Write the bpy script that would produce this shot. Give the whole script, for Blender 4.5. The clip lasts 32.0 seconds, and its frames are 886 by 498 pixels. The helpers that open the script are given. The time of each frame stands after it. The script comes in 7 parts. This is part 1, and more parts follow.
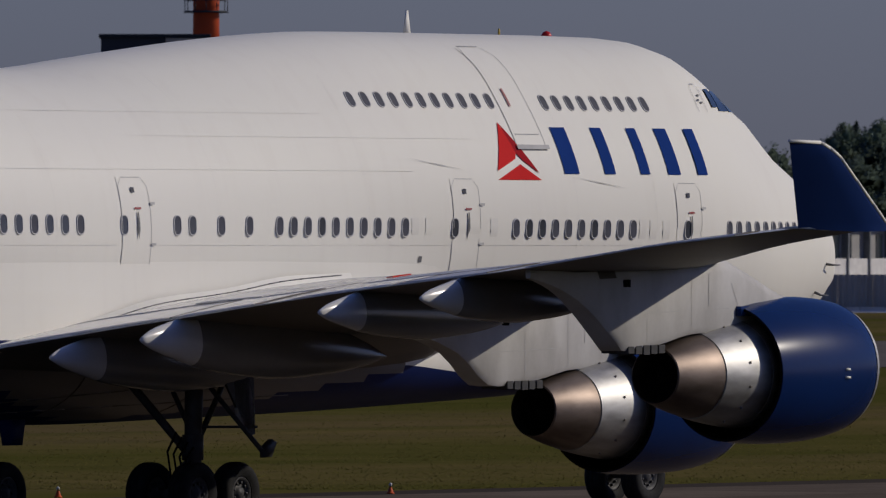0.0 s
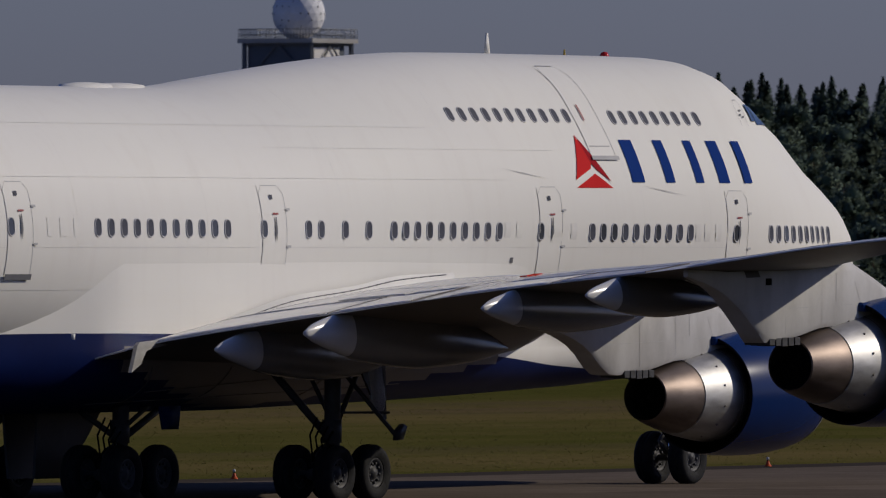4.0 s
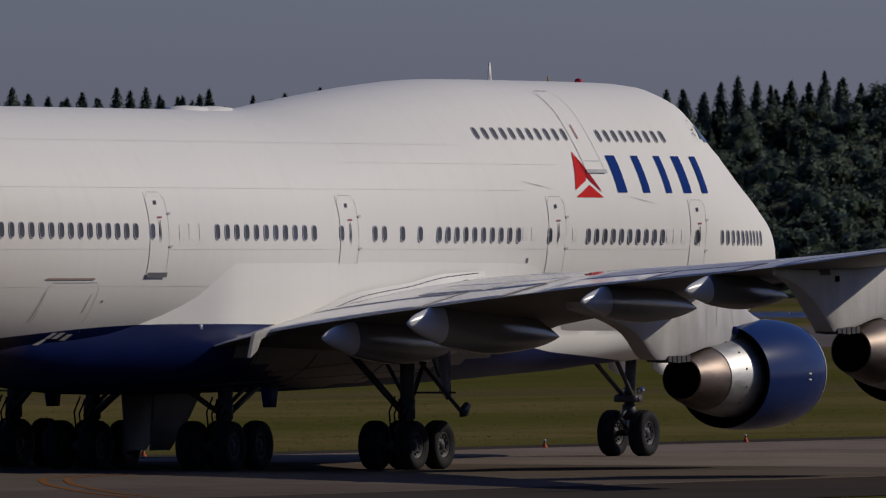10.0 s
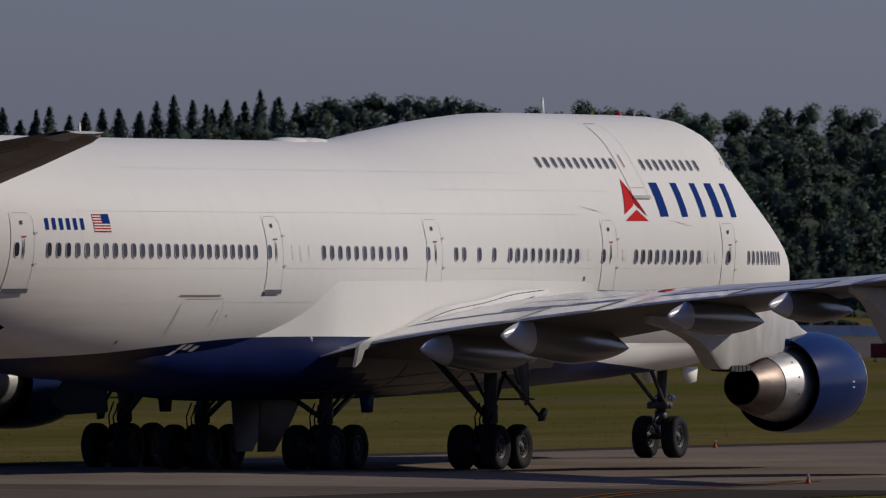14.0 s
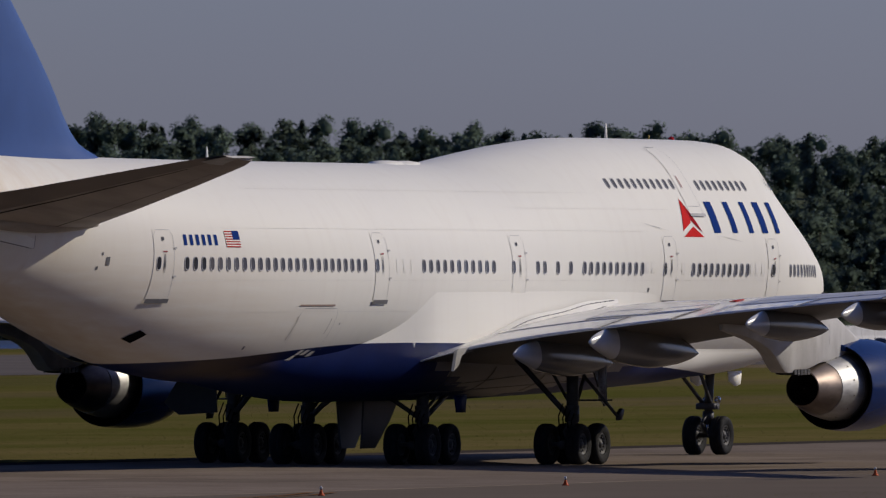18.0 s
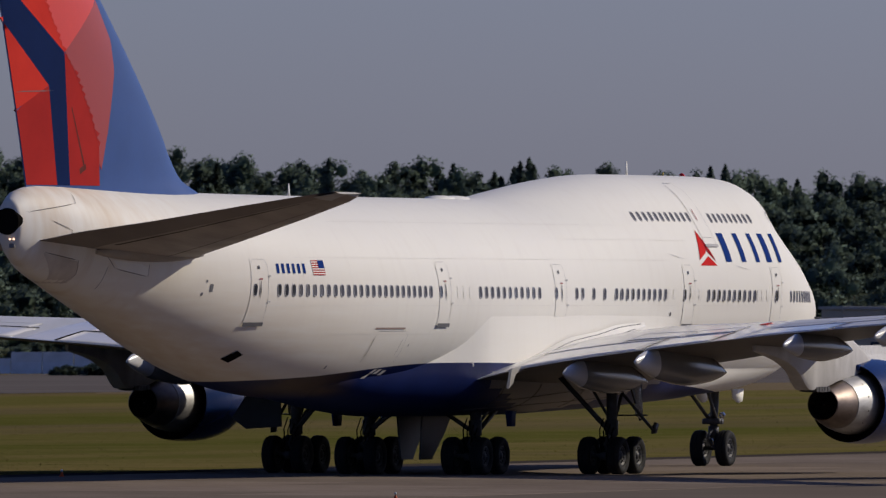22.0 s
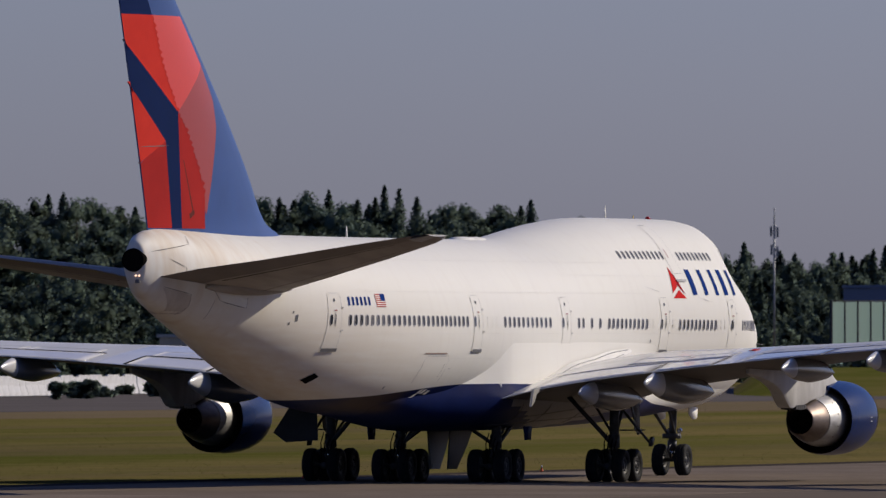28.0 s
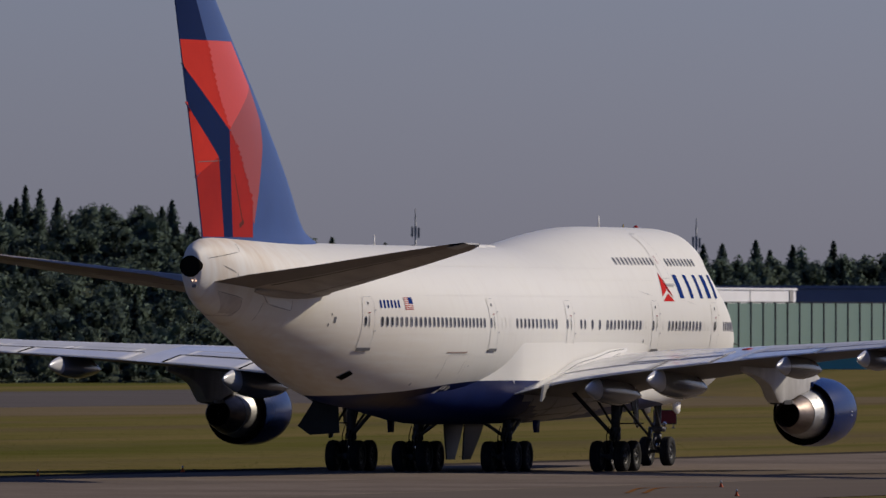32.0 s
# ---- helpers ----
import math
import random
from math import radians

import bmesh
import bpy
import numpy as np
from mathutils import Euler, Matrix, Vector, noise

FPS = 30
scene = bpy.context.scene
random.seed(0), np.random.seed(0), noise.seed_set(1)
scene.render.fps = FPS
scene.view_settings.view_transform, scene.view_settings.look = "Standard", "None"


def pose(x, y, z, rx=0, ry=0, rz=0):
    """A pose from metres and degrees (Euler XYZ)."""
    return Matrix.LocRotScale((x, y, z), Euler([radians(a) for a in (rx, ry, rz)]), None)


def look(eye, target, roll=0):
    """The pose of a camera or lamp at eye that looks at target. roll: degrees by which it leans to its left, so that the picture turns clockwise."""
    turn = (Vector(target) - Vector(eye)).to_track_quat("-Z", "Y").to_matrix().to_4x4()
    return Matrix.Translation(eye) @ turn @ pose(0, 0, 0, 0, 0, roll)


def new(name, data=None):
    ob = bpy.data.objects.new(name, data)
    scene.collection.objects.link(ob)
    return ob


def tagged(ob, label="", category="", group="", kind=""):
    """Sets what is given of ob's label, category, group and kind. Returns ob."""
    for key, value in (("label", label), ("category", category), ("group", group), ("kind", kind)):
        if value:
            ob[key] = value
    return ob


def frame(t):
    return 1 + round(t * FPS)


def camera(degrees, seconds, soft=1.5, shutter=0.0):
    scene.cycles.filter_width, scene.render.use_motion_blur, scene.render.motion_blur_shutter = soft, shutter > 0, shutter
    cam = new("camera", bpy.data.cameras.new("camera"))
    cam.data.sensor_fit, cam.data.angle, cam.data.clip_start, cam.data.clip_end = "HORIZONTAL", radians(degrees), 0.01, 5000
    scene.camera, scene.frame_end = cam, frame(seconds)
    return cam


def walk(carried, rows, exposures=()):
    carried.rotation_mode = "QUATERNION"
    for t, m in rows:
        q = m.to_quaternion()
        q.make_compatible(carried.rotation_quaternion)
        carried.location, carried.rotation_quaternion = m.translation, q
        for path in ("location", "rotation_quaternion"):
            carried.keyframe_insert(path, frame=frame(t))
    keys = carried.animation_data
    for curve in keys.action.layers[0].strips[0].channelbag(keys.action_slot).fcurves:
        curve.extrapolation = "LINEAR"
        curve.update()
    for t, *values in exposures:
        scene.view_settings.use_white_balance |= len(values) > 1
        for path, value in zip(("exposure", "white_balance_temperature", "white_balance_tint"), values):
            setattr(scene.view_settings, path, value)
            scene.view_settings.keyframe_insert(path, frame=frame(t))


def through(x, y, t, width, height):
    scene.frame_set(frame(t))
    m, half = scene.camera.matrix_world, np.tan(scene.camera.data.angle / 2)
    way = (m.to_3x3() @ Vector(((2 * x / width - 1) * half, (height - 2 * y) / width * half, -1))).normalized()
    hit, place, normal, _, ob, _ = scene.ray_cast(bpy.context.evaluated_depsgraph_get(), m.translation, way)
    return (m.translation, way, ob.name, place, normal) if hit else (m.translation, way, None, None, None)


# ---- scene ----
# The camera stands still on its tripod and pans after the aircraft.
EYE = (0.0, 0.0, 5.449)
cam = camera(3.4500, 32.0, soft=1.2)
# long lens focused on the taxiway: the far woods fall slightly out of focus
cam.data.dof.use_dof = True
cam.data.dof.focus_distance = 345.0
cam.data.dof.aperture_fstop = 10.5


def pan(heading, tilt, roll):
    """A pose of the standing camera from degrees: heading counter-clockwise from +x, tilt up, lean to the left."""
    a, b = radians(heading), radians(tilt)
    way = Vector((math.cos(a) * math.cos(b), math.sin(a) * math.cos(b), math.sin(b)))
    return look(EYE, Vector(EYE) + way * 100.0, roll)


PAN = [
    (0.0, 99.9417, -0.0139, 0.000),
    (0.5, 99.4764, -0.0081, 0.000),
    (1.0, 99.0216, -0.0095, 0.000),
    (1.5, 98.5926, -0.0117, 0.000),
    (2.0, 98.2236, -0.0099, 0.000),
    (2.5, 97.9610, -0.0093, 0.000),
    (3.0, 97.6759, -0.0086, 0.000),
    (3.5, 97.3373, -0.0050, 0.000),
    (5.5, 95.7904, -0.0078, 0.000),
    (6.0, 95.4878, -0.0005, -0.000),
    (6.5, 95.2519, -0.0033, -0.000),
    (7.0, 94.8477, -0.0036, -0.000),
    (7.5, 94.5035, -0.0028, -0.000),
    (8.0, 94.1620, -0.0000, 0.000),
    (8.5, 93.8836, -0.0016, 0.000),
    (9.0, 93.4864, -0.0047, 0.000),
    (9.5, 93.0464, -0.0006, 0.000),
    (10.0, 92.7447, 0.0017, 0.000),
    (10.5, 92.4212, 0.0021, 0.000),
    (11.0, 92.1357, 0.0035, 0.000),
    (11.5, 91.8599, 0.0055, -0.000),
    (12.0, 91.6118, 0.0162, -0.000),
    (12.5, 91.3080, 0.0274, -0.000),
    (13.0, 91.0126, 0.0325, -0.000),
    (13.5, 90.7794, 0.0541, -0.000),
    (14.0, 90.5474, 0.0763, -0.000),
    (14.5, 90.2933, 0.0856, -0.000),
    (15.0, 90.0766, 0.0897, -0.000),
    (15.5, 89.8334, 0.0892, -0.000),
    (17.5, 88.8990, 0.1109, -0.000),
    (18.0, 88.6509, 0.1234, -0.000),
    (18.5, 88.4374, 0.1215, -0.000),
    (19.0, 88.2142, 0.1327, -0.000),
    (19.5, 88.0111, 0.1443, -0.000),
    (20.0, 87.7101, 0.1581, 0.000),
    (20.5, 87.4806, 0.1765, -0.000),
    (21.0, 87.2755, 0.1873, 0.000),
    (21.5, 87.0642, 0.2086, 0.000),
    (22.0, 86.7825, 0.2210, 0.000),
    (22.5, 86.5034, 0.2352, 0.000),
    (23.0, 86.2306, 0.2575, 0.000),
    (23.5, 85.9532, 0.2796, 0.000),
    (24.0, 85.7254, 0.3158, -0.000),
    (24.5, 85.4671, 0.3267, -0.000),
    (25.0, 85.3162, 0.3283, 0.000),
    (25.5, 85.1148, 0.3316, 0.000),
    (26.0, 84.9452, 0.3406, 0.000),
    (26.5, 84.7750, 0.3360, -0.000),
    (28.5, 84.0118, 0.3310, 0.000),
    (29.0, 83.8311, 0.3297, 0.000),
    (29.5, 83.6675, 0.3251, 0.000),
    (30.0, 83.4809, 0.3265, -0.000),
    (30.5, 83.3138, 0.3309, 0.000),
    (31.0, 83.1379, 0.3302, 0.000),
    (31.5, 82.9678, 0.3294, 0.000),
    (32.0, 82.8066, 0.3319, 0.000),
]
EXPOSURE = [(0.0, -0.45, 6380, 10), (8.0, -0.45, 6380, 10), (15.0, -0.31, 6420, 10), (20.0, -0.06, 6520, 10), (26.0, 0.07, 6600, 10), (29.0, 0.14, 6620, 10), (31.0, 0.17, 6640, 10), (31.4, 0.15, 6640, 10), (32.0, -0.09, 6640, 10)]
walk(cam, [(t, pan(a, b, c)) for t, a, b, c in PAN], EXPOSURE)

# The aircraft's way along the taxiway: seconds, x and y of the point under its nose, heading in degrees.
TAXI = [
    (0.0, -46.716, 313.741, 66.277),
    (2.0, -39.880, 329.453, 66.324),
    (3.0, -36.345, 337.203, 66.132),
    (6.0, -25.557, 361.071, 65.910),
    (7.0, -21.891, 369.377, 65.977),
    (8.0, -18.175, 377.868, 66.072),
    (10.0, -10.571, 395.295, 66.225),
    (12.0, -2.722, 413.081, 66.200),
    (14.0, 5.380, 431.029, 65.967),
    (18.0, 22.400, 467.622, 65.287),
    (20.0, 31.345, 486.718, 65.110),
    (22.0, 40.570, 506.620, 65.129),
    (24.0, 50.018, 527.290, 65.287),
    (25.0, 54.797, 537.817, 65.376),
    (26.0, 59.590, 548.387, 65.444),
    (29.0, 73.932, 579.694, 65.379),
    (30.0, 78.700, 589.930, 65.276),
    (32.0, 88.408, 610.820, 65.189),
]

# Sun ahead of the aircraft and to its right; clear hazy sky.
SUN_AZ, SUN_EL = 23.5, 28.5
world = bpy.data.worlds.new("world")
scene.world = world
world.use_nodes = True
wn = world.node_tree.nodes
wl = world.node_tree.links
sky = wn.new("ShaderNodeTexSky")
sky.sky_type = "NISHITA"
sky.sun_disc = False
sky.sun_elevation = radians(SUN_EL)
sky.sun_rotation = radians(90.0 - SUN_AZ)
sky.dust_density = 0.7
sky.ozone_density = 4.0
sky.air_density = 1.0
wn["Background"].inputs["Strength"].default_value = 0.0525
veil = wn.new("ShaderNodeVectorMath")
veil.operation = "MULTIPLY"
veil.inputs[1].default_value = (0.815, 0.868, 1.42)
wl.new(sky.outputs[0], veil.inputs[0])
wl.new(veil.outputs[0], wn["Background"].inputs["Color"])

sun = new("sun", bpy.data.lights.new("sun", "SUN"))
sun.data.energy = 3.3
sun.data.angle = radians(0.6)
sun.data.color = (1.0, 0.90, 0.765)
sun.matrix_world = look((0, 0, 200), (-math.cos(radians(SUN_AZ)) * 100, -math.sin(radians(SUN_AZ)) * 100, 200 - 100 * math.tan(radians(SUN_EL))))

# ---------------------------------------------------------------- materials
def nodes_of(name):
    m = bpy.data.materials.new(name)
    m.use_nodes = True
    t = m.node_tree
    return m, t.nodes, t.links, t.nodes["Principled BSDF"]


def noise_mix(n, l, scale, detail, a, b, coord="Object", lo=0.35, hi=0.65, stretch=None, turn=0.0):
    """A colour between a and b that follows a noise of that scale (per metre)."""
    tc = n.new("ShaderNodeTexCoord")
    src = tc.outputs[coord]
    if stretch:
        mp = n.new("ShaderNodeMapping")
        mp.inputs["Scale"].default_value = stretch
        if turn:
            # turn first, then stretch
            mp.vector_type = "TEXTURE"
            mp.inputs["Rotation"].default_value = (0, 0, turn)
            mp.inputs["Scale"].default_value = tuple(1 / q for q in stretch)
        l.new(src, mp.inputs["Vector"])
        src = mp.outputs[0]
    nz = n.new("ShaderNodeTexNoise")
    nz.inputs["Scale"].default_value = scale
    nz.inputs["Detail"].default_value = detail
    l.new(src, nz.inputs["Vector"])
    r = n.new("ShaderNodeMapRange")
    r.inputs["From Min"].default_value, r.inputs["From Max"].default_value = lo, hi
    l.new(nz.outputs["Fac"], r.inputs["Value"])
    mx = n.new("ShaderNodeMix")
    mx.data_type = "RGBA"
    l.new(r.outputs[0], mx.inputs["Factor"])
    for i, c in ((6, a), (7, b)):
        if isinstance(c, tuple):
            mx.inputs[i].default_value = (*c, 1)
        else:
            l.new(c, mx.inputs[i])
    return mx.outputs[2], nz.outputs["Fac"]


def bump(n, l, p, height, strength, distance):
    b = n.new("ShaderNodeBump")
    b.inputs["Strength"].default_value, b.inputs["Distance"].default_value = strength, distance
    l.new(height, b.inputs["Height"])
    l.new(b.outputs[0], p.inputs["Normal"])


def simple(name, a, b=None, rough=0.5, metal=0.0, scale=2.0, coat=0.0, stretch=None, relief=0.0, emit=None, spec=0.12):
    m, n, l, p = nodes_of(name)
    b = b or tuple(c * 0.82 for c in a)
    col, fac = noise_mix(n, l, scale, 5, b, a, stretch=stretch)
    fine, f2 = noise_mix(n, l, scale * 9, 3, tuple(c * 0.93 for c in a), a)
    mx = n.new("ShaderNodeMix")
    mx.data_type = "RGBA"
    mx.inputs["Factor"].default_value = 0.35
    l.new(col, mx.inputs[6])
    l.new(fine, mx.inputs[7])
    l.new(mx.outputs[2], p.inputs["Base Color"])
    r = n.new("ShaderNodeMapRange")
    r.inputs["To Min"].default_value, r.inputs["To Max"].default_value = rough * 0.85, min(1.0, rough * 1.15)
    l.new(fac, r.inputs["Value"])
    l.new(r.outputs[0], p.inputs["Roughness"])
    p.inputs["Metallic"].default_value = metal
    p.inputs["Specular IOR Level"].default_value = 0.5 if metal > 0.2 else spec
    p.inputs["Coat Weight"].default_value = coat
    p.inputs["Coat Roughness"].default_value = 0.08
    if relief:
        bump(n, l, p, f2, 0.6, relief)
    if emit:
        p.inputs["Emission Color"].default_value = (*emit[:3], 1)
        p.inputs["Emission Strength"].default_value = emit[3]
    return m


WHITE = (0.778, 0.763, 0.689)
NAVY = (0.006, 0.014, 0.074)


def livery():
    """White airliner paint over a navy belly; the paint line and the grime follow the hull."""
    m, n, l, p = nodes_of("airliner_paint")
    tc = n.new("ShaderNodeTexCoord")
    sep = n.new("ShaderNodeSeparateXYZ")
    l.new(tc.outputs["Object"], sep.inputs[0])
    # height of the paint line along the hull
    along = n.new("ShaderNodeMapRange")
    along.inputs["From Min"].default_value, along.inputs["From Max"].default_value = 0.0, -70.0
    l.new(sep.outputs["X"], along.inputs["Value"])
    ramp = n.new("ShaderNodeValToRGB")
    ramp.color_ramp.interpolation = "B_SPLINE"
    stops = [(0.0, 2.2), (8.0, 2.45), (13.0, 2.62), (16.5, 2.78), (19.5, 2.98), (23.0, 3.15), (27.0, 3.5), (33.0, 3.58), (39.5, 3.66), (44.0, 3.52), (48.5, 3.2), (54.0, 3.05), (62.0, 2.9)]
    els = ramp.color_ramp.elements
    while len(els) < len(stops):
        els.new(0.5)
    for e, (s, z) in zip(els, stops):
        e.position = s / 70.0
        e.color = (z / 5.0, z / 5.0, z / 5.0, 1)
    l.new(along.outputs[0], ramp.inputs[0])
    line = n.new("ShaderNodeMath")
    line.operation = "MULTIPLY"
    line.inputs[1].default_value = 5.0
    l.new(ramp.outputs[0], line.inputs[0])
    lower = n.new("ShaderNodeMath")
    lower.operation = "LESS_THAN"
    l.new(sep.outputs["Z"], lower.inputs[0])
    l.new(line.outputs[0], lower.inputs[1])
    broad, _ = noise_mix(n, l, 0.35, 4, (0.755, 0.738, 0.682), WHITE, stretch=(0.5, 1, 1))
    streak, f2 = noise_mix(n, l, 1.6, 6, (0.72, 0.69, 0.62), WHITE, stretch=(1.5, 1.0, 0.12), lo=0.2, hi=0.5)
    mw = n.new("ShaderNodeMix")
    mw.data_type = "RGBA"
    mw.inputs["Factor"].default_value = 0.4
    l.new(broad, mw.inputs[6])
    l.new(streak, mw.inputs[7])
    # brown stains on the after hull; deepening downward, they also paint in underside shade
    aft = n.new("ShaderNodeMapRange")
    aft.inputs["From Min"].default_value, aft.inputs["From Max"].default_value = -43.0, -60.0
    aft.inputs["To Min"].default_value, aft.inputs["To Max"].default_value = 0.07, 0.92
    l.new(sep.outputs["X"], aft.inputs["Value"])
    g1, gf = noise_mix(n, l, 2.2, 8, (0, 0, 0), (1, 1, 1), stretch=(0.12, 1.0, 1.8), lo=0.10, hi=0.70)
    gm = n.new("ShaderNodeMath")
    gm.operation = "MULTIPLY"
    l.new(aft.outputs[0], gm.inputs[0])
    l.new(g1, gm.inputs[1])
    # stain and shade tint start below a wavering line level with the tailplane
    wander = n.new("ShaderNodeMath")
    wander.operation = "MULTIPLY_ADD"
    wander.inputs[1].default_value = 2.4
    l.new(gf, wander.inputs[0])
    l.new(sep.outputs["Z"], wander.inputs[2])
    low_tint = n.new("ShaderNodeMapRange")
    low_tint.inputs["From Min"].default_value, low_tint.inputs["From Max"].default_value = 8.8, 5.6
    low_tint.inputs["To Min"].default_value, low_tint.inputs["To Max"].default_value = 0.14, 1.0
    l.new(wander.outputs[0], low_tint.inputs["Value"])
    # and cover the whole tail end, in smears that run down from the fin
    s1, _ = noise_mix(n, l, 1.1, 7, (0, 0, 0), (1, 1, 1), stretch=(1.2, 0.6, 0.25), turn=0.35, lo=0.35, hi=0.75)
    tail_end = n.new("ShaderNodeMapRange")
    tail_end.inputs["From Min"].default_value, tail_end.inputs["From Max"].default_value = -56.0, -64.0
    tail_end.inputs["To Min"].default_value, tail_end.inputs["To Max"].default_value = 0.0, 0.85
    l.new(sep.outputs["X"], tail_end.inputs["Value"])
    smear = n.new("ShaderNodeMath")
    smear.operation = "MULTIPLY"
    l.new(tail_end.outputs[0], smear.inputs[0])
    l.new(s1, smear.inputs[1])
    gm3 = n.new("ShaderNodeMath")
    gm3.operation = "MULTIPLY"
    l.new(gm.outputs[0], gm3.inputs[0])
    l.new(low_tint.outputs[0], gm3.inputs[1])
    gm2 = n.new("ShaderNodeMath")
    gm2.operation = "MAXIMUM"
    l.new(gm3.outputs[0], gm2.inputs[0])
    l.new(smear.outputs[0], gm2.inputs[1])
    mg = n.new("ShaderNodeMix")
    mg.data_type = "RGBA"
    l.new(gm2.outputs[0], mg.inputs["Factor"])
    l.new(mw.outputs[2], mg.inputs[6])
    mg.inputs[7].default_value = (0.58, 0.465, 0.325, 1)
    # bays of the skin, barely seen
    wv = n.new("ShaderNodeTexWave")
    wv.bands_direction = "X"
    wv.inputs["Scale"].default_value = 0.1
    l.new(tc.outputs["Object"], wv.inputs["Vector"])
    navy, _ = noise_mix(n, l, 0.9, 5, (0.005, 0.011, 0.060), NAVY)
    # brown patch mixed into the navy belly behind the fairing
    brown_mask = None
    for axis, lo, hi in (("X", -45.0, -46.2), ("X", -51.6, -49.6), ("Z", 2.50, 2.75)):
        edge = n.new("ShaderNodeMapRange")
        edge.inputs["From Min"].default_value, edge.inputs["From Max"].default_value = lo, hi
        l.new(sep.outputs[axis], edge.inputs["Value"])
        if brown_mask is None:
            brown_mask = edge.outputs[0]
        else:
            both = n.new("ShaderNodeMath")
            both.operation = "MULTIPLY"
            l.new(brown_mask, both.inputs[0])
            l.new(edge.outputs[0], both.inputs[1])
            brown_mask = both.outputs[0]
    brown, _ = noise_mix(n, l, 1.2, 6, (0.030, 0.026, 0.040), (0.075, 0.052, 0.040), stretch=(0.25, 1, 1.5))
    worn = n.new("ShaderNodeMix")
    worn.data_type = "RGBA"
    l.new(brown_mask, worn.inputs["Factor"])
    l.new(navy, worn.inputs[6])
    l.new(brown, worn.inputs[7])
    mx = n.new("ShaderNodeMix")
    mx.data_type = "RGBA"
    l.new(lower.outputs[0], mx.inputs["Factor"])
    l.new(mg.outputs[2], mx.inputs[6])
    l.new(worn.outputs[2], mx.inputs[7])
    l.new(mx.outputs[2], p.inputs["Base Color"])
    # the navy paint is glossier than the weathered white
    for socket, dull, glossy in (("Roughness", 0.5, 0.42), ("Specular IOR Level", 0.08, 0.06)):
        gl = n.new("ShaderNodeMapRange")
        gl.inputs["To Min"].default_value, gl.inputs["To Max"].default_value = dull, glossy
        l.new(lower.outputs[0], gl.inputs["Value"])
        l.new(gl.outputs[0], p.inputs[socket])
    bump(n, l, p, wv.outputs["Fac"], 0.05, 0.01)
    return m


M_HULL = livery()
M_WHITE = simple("white_paint", WHITE, (0.70, 0.68, 0.64), rough=0.55, scale=0.8, coat=0.0)
M_WHITE_GLOSS = simple("glossy_white_flap_paint", (0.74, 0.725, 0.69), (0.64, 0.62, 0.585), rough=0.14, scale=0.8, spec=0.5)
M_BLUE = simple("navy_gloss_paint", (0.0045, 0.021, 0.096), (0.004, 0.017, 0.080), rough=0.24, scale=0.7, spec=0.18)
M_BLUE_DEEP = simple("dark_blue_paint", (0.007, 0.020, 0.085), rough=0.5, scale=0.7, spec=0.02)
M_BLUE_MID = simple("mid_blue_paint", (0.045, 0.095, 0.27), rough=0.4, scale=0.7, coat=0.0)
M_RED = simple("bright_red_paint", (0.66, 0.045, 0.030), (0.58, 0.035, 0.025), rough=0.5, scale=0.9, spec=0.02)
M_RED_SHEEN = simple("bright_red_glossy_paint", (0.70, 0.055, 0.045), (0.66, 0.05, 0.04), rough=0.42, scale=0.7, spec=0.35)
M_RED_DULL = simple("dark_red_glossy_paint", (0.36, 0.04, 0.04), (0.32, 0.035, 0.035), rough=0.42, scale=0.7, spec=0.4)
M_RED_DARK = simple("dark_red_paint", (0.42, 0.028, 0.024), (0.34, 0.022, 0.02), rough=0.5, scale=0.9, spec=0.02)
M_GREY = simple("wing_grey_paint", (0.60, 0.605, 0.615), (0.50, 0.505, 0.515), rough=0.45, scale=0.6, coat=0.0, stretch=(0.4, 1, 1))
M_GREY_DARK = simple("shaded_underside_paint", (0.16, 0.142, 0.125), (0.09, 0.08, 0.07), rough=0.5, scale=0.9, stretch=(0.3, 1, 1))
M_ALU = simple("bare_aluminium", (0.47, 0.465, 0.455), (0.29, 0.285, 0.27), rough=0.55, metal=1.0, scale=1.6, stretch=(1, 3, 3))
M_STEEL = simple("heat_stained_steel", (0.21, 0.170, 0.145), (0.075, 0.058, 0.048), rough=0.5, metal=1.0, scale=1.6, stretch=(0.6, 2, 2))
M_SOOT = simple("sooted_metal", (0.010, 0.009, 0.008), rough=0.9, scale=4, spec=0.0)
M_STRUT = simple("grey_gear_paint", (0.075, 0.075, 0.075), (0.045, 0.043, 0.041), rough=0.45, scale=5)
M_CHROME = simple("chromed_piston", (0.7, 0.7, 0.7), rough=0.15, metal=1.0, scale=5)
M_TYRE = simple("tyre_rubber", (0.012, 0.012, 0.013), (0.020, 0.020, 0.019), rough=0.75, scale=7, relief=0.01)
M_RIM = simple("wheel_hub_paint", (0.075, 0.075, 0.078), (0.04, 0.04, 0.04), rough=0.5, metal=0.0, scale=9)
M_PANE = simple("cabin_window_pane", (0.022, 0.024, 0.032), (0.014, 0.015, 0.02), rough=0.25, scale=1.1, spec=0.1)
M_SHADE = simple("drawn_window_shade", (0.085, 0.088, 0.108), (0.060, 0.063, 0.08), rough=0.5, scale=1.5, spec=0.05)
M_GLASS = simple("cockpit_glass", (0.022, 0.030, 0.042), rough=0.1, scale=2, spec=0.25)
M_LINE = simple("door_seal_grey", (0.50, 0.495, 0.485), rough=0.6, scale=3, spec=0.0)
M_SILL = simple("door_sill_grey", (0.16, 0.16, 0.165), rough=0.5, scale=5)
M_LAMP_RED = simple("beacon_red_glass", (0.5, 0.02, 0.015), rough=0.15, scale=5, coat=0.5)
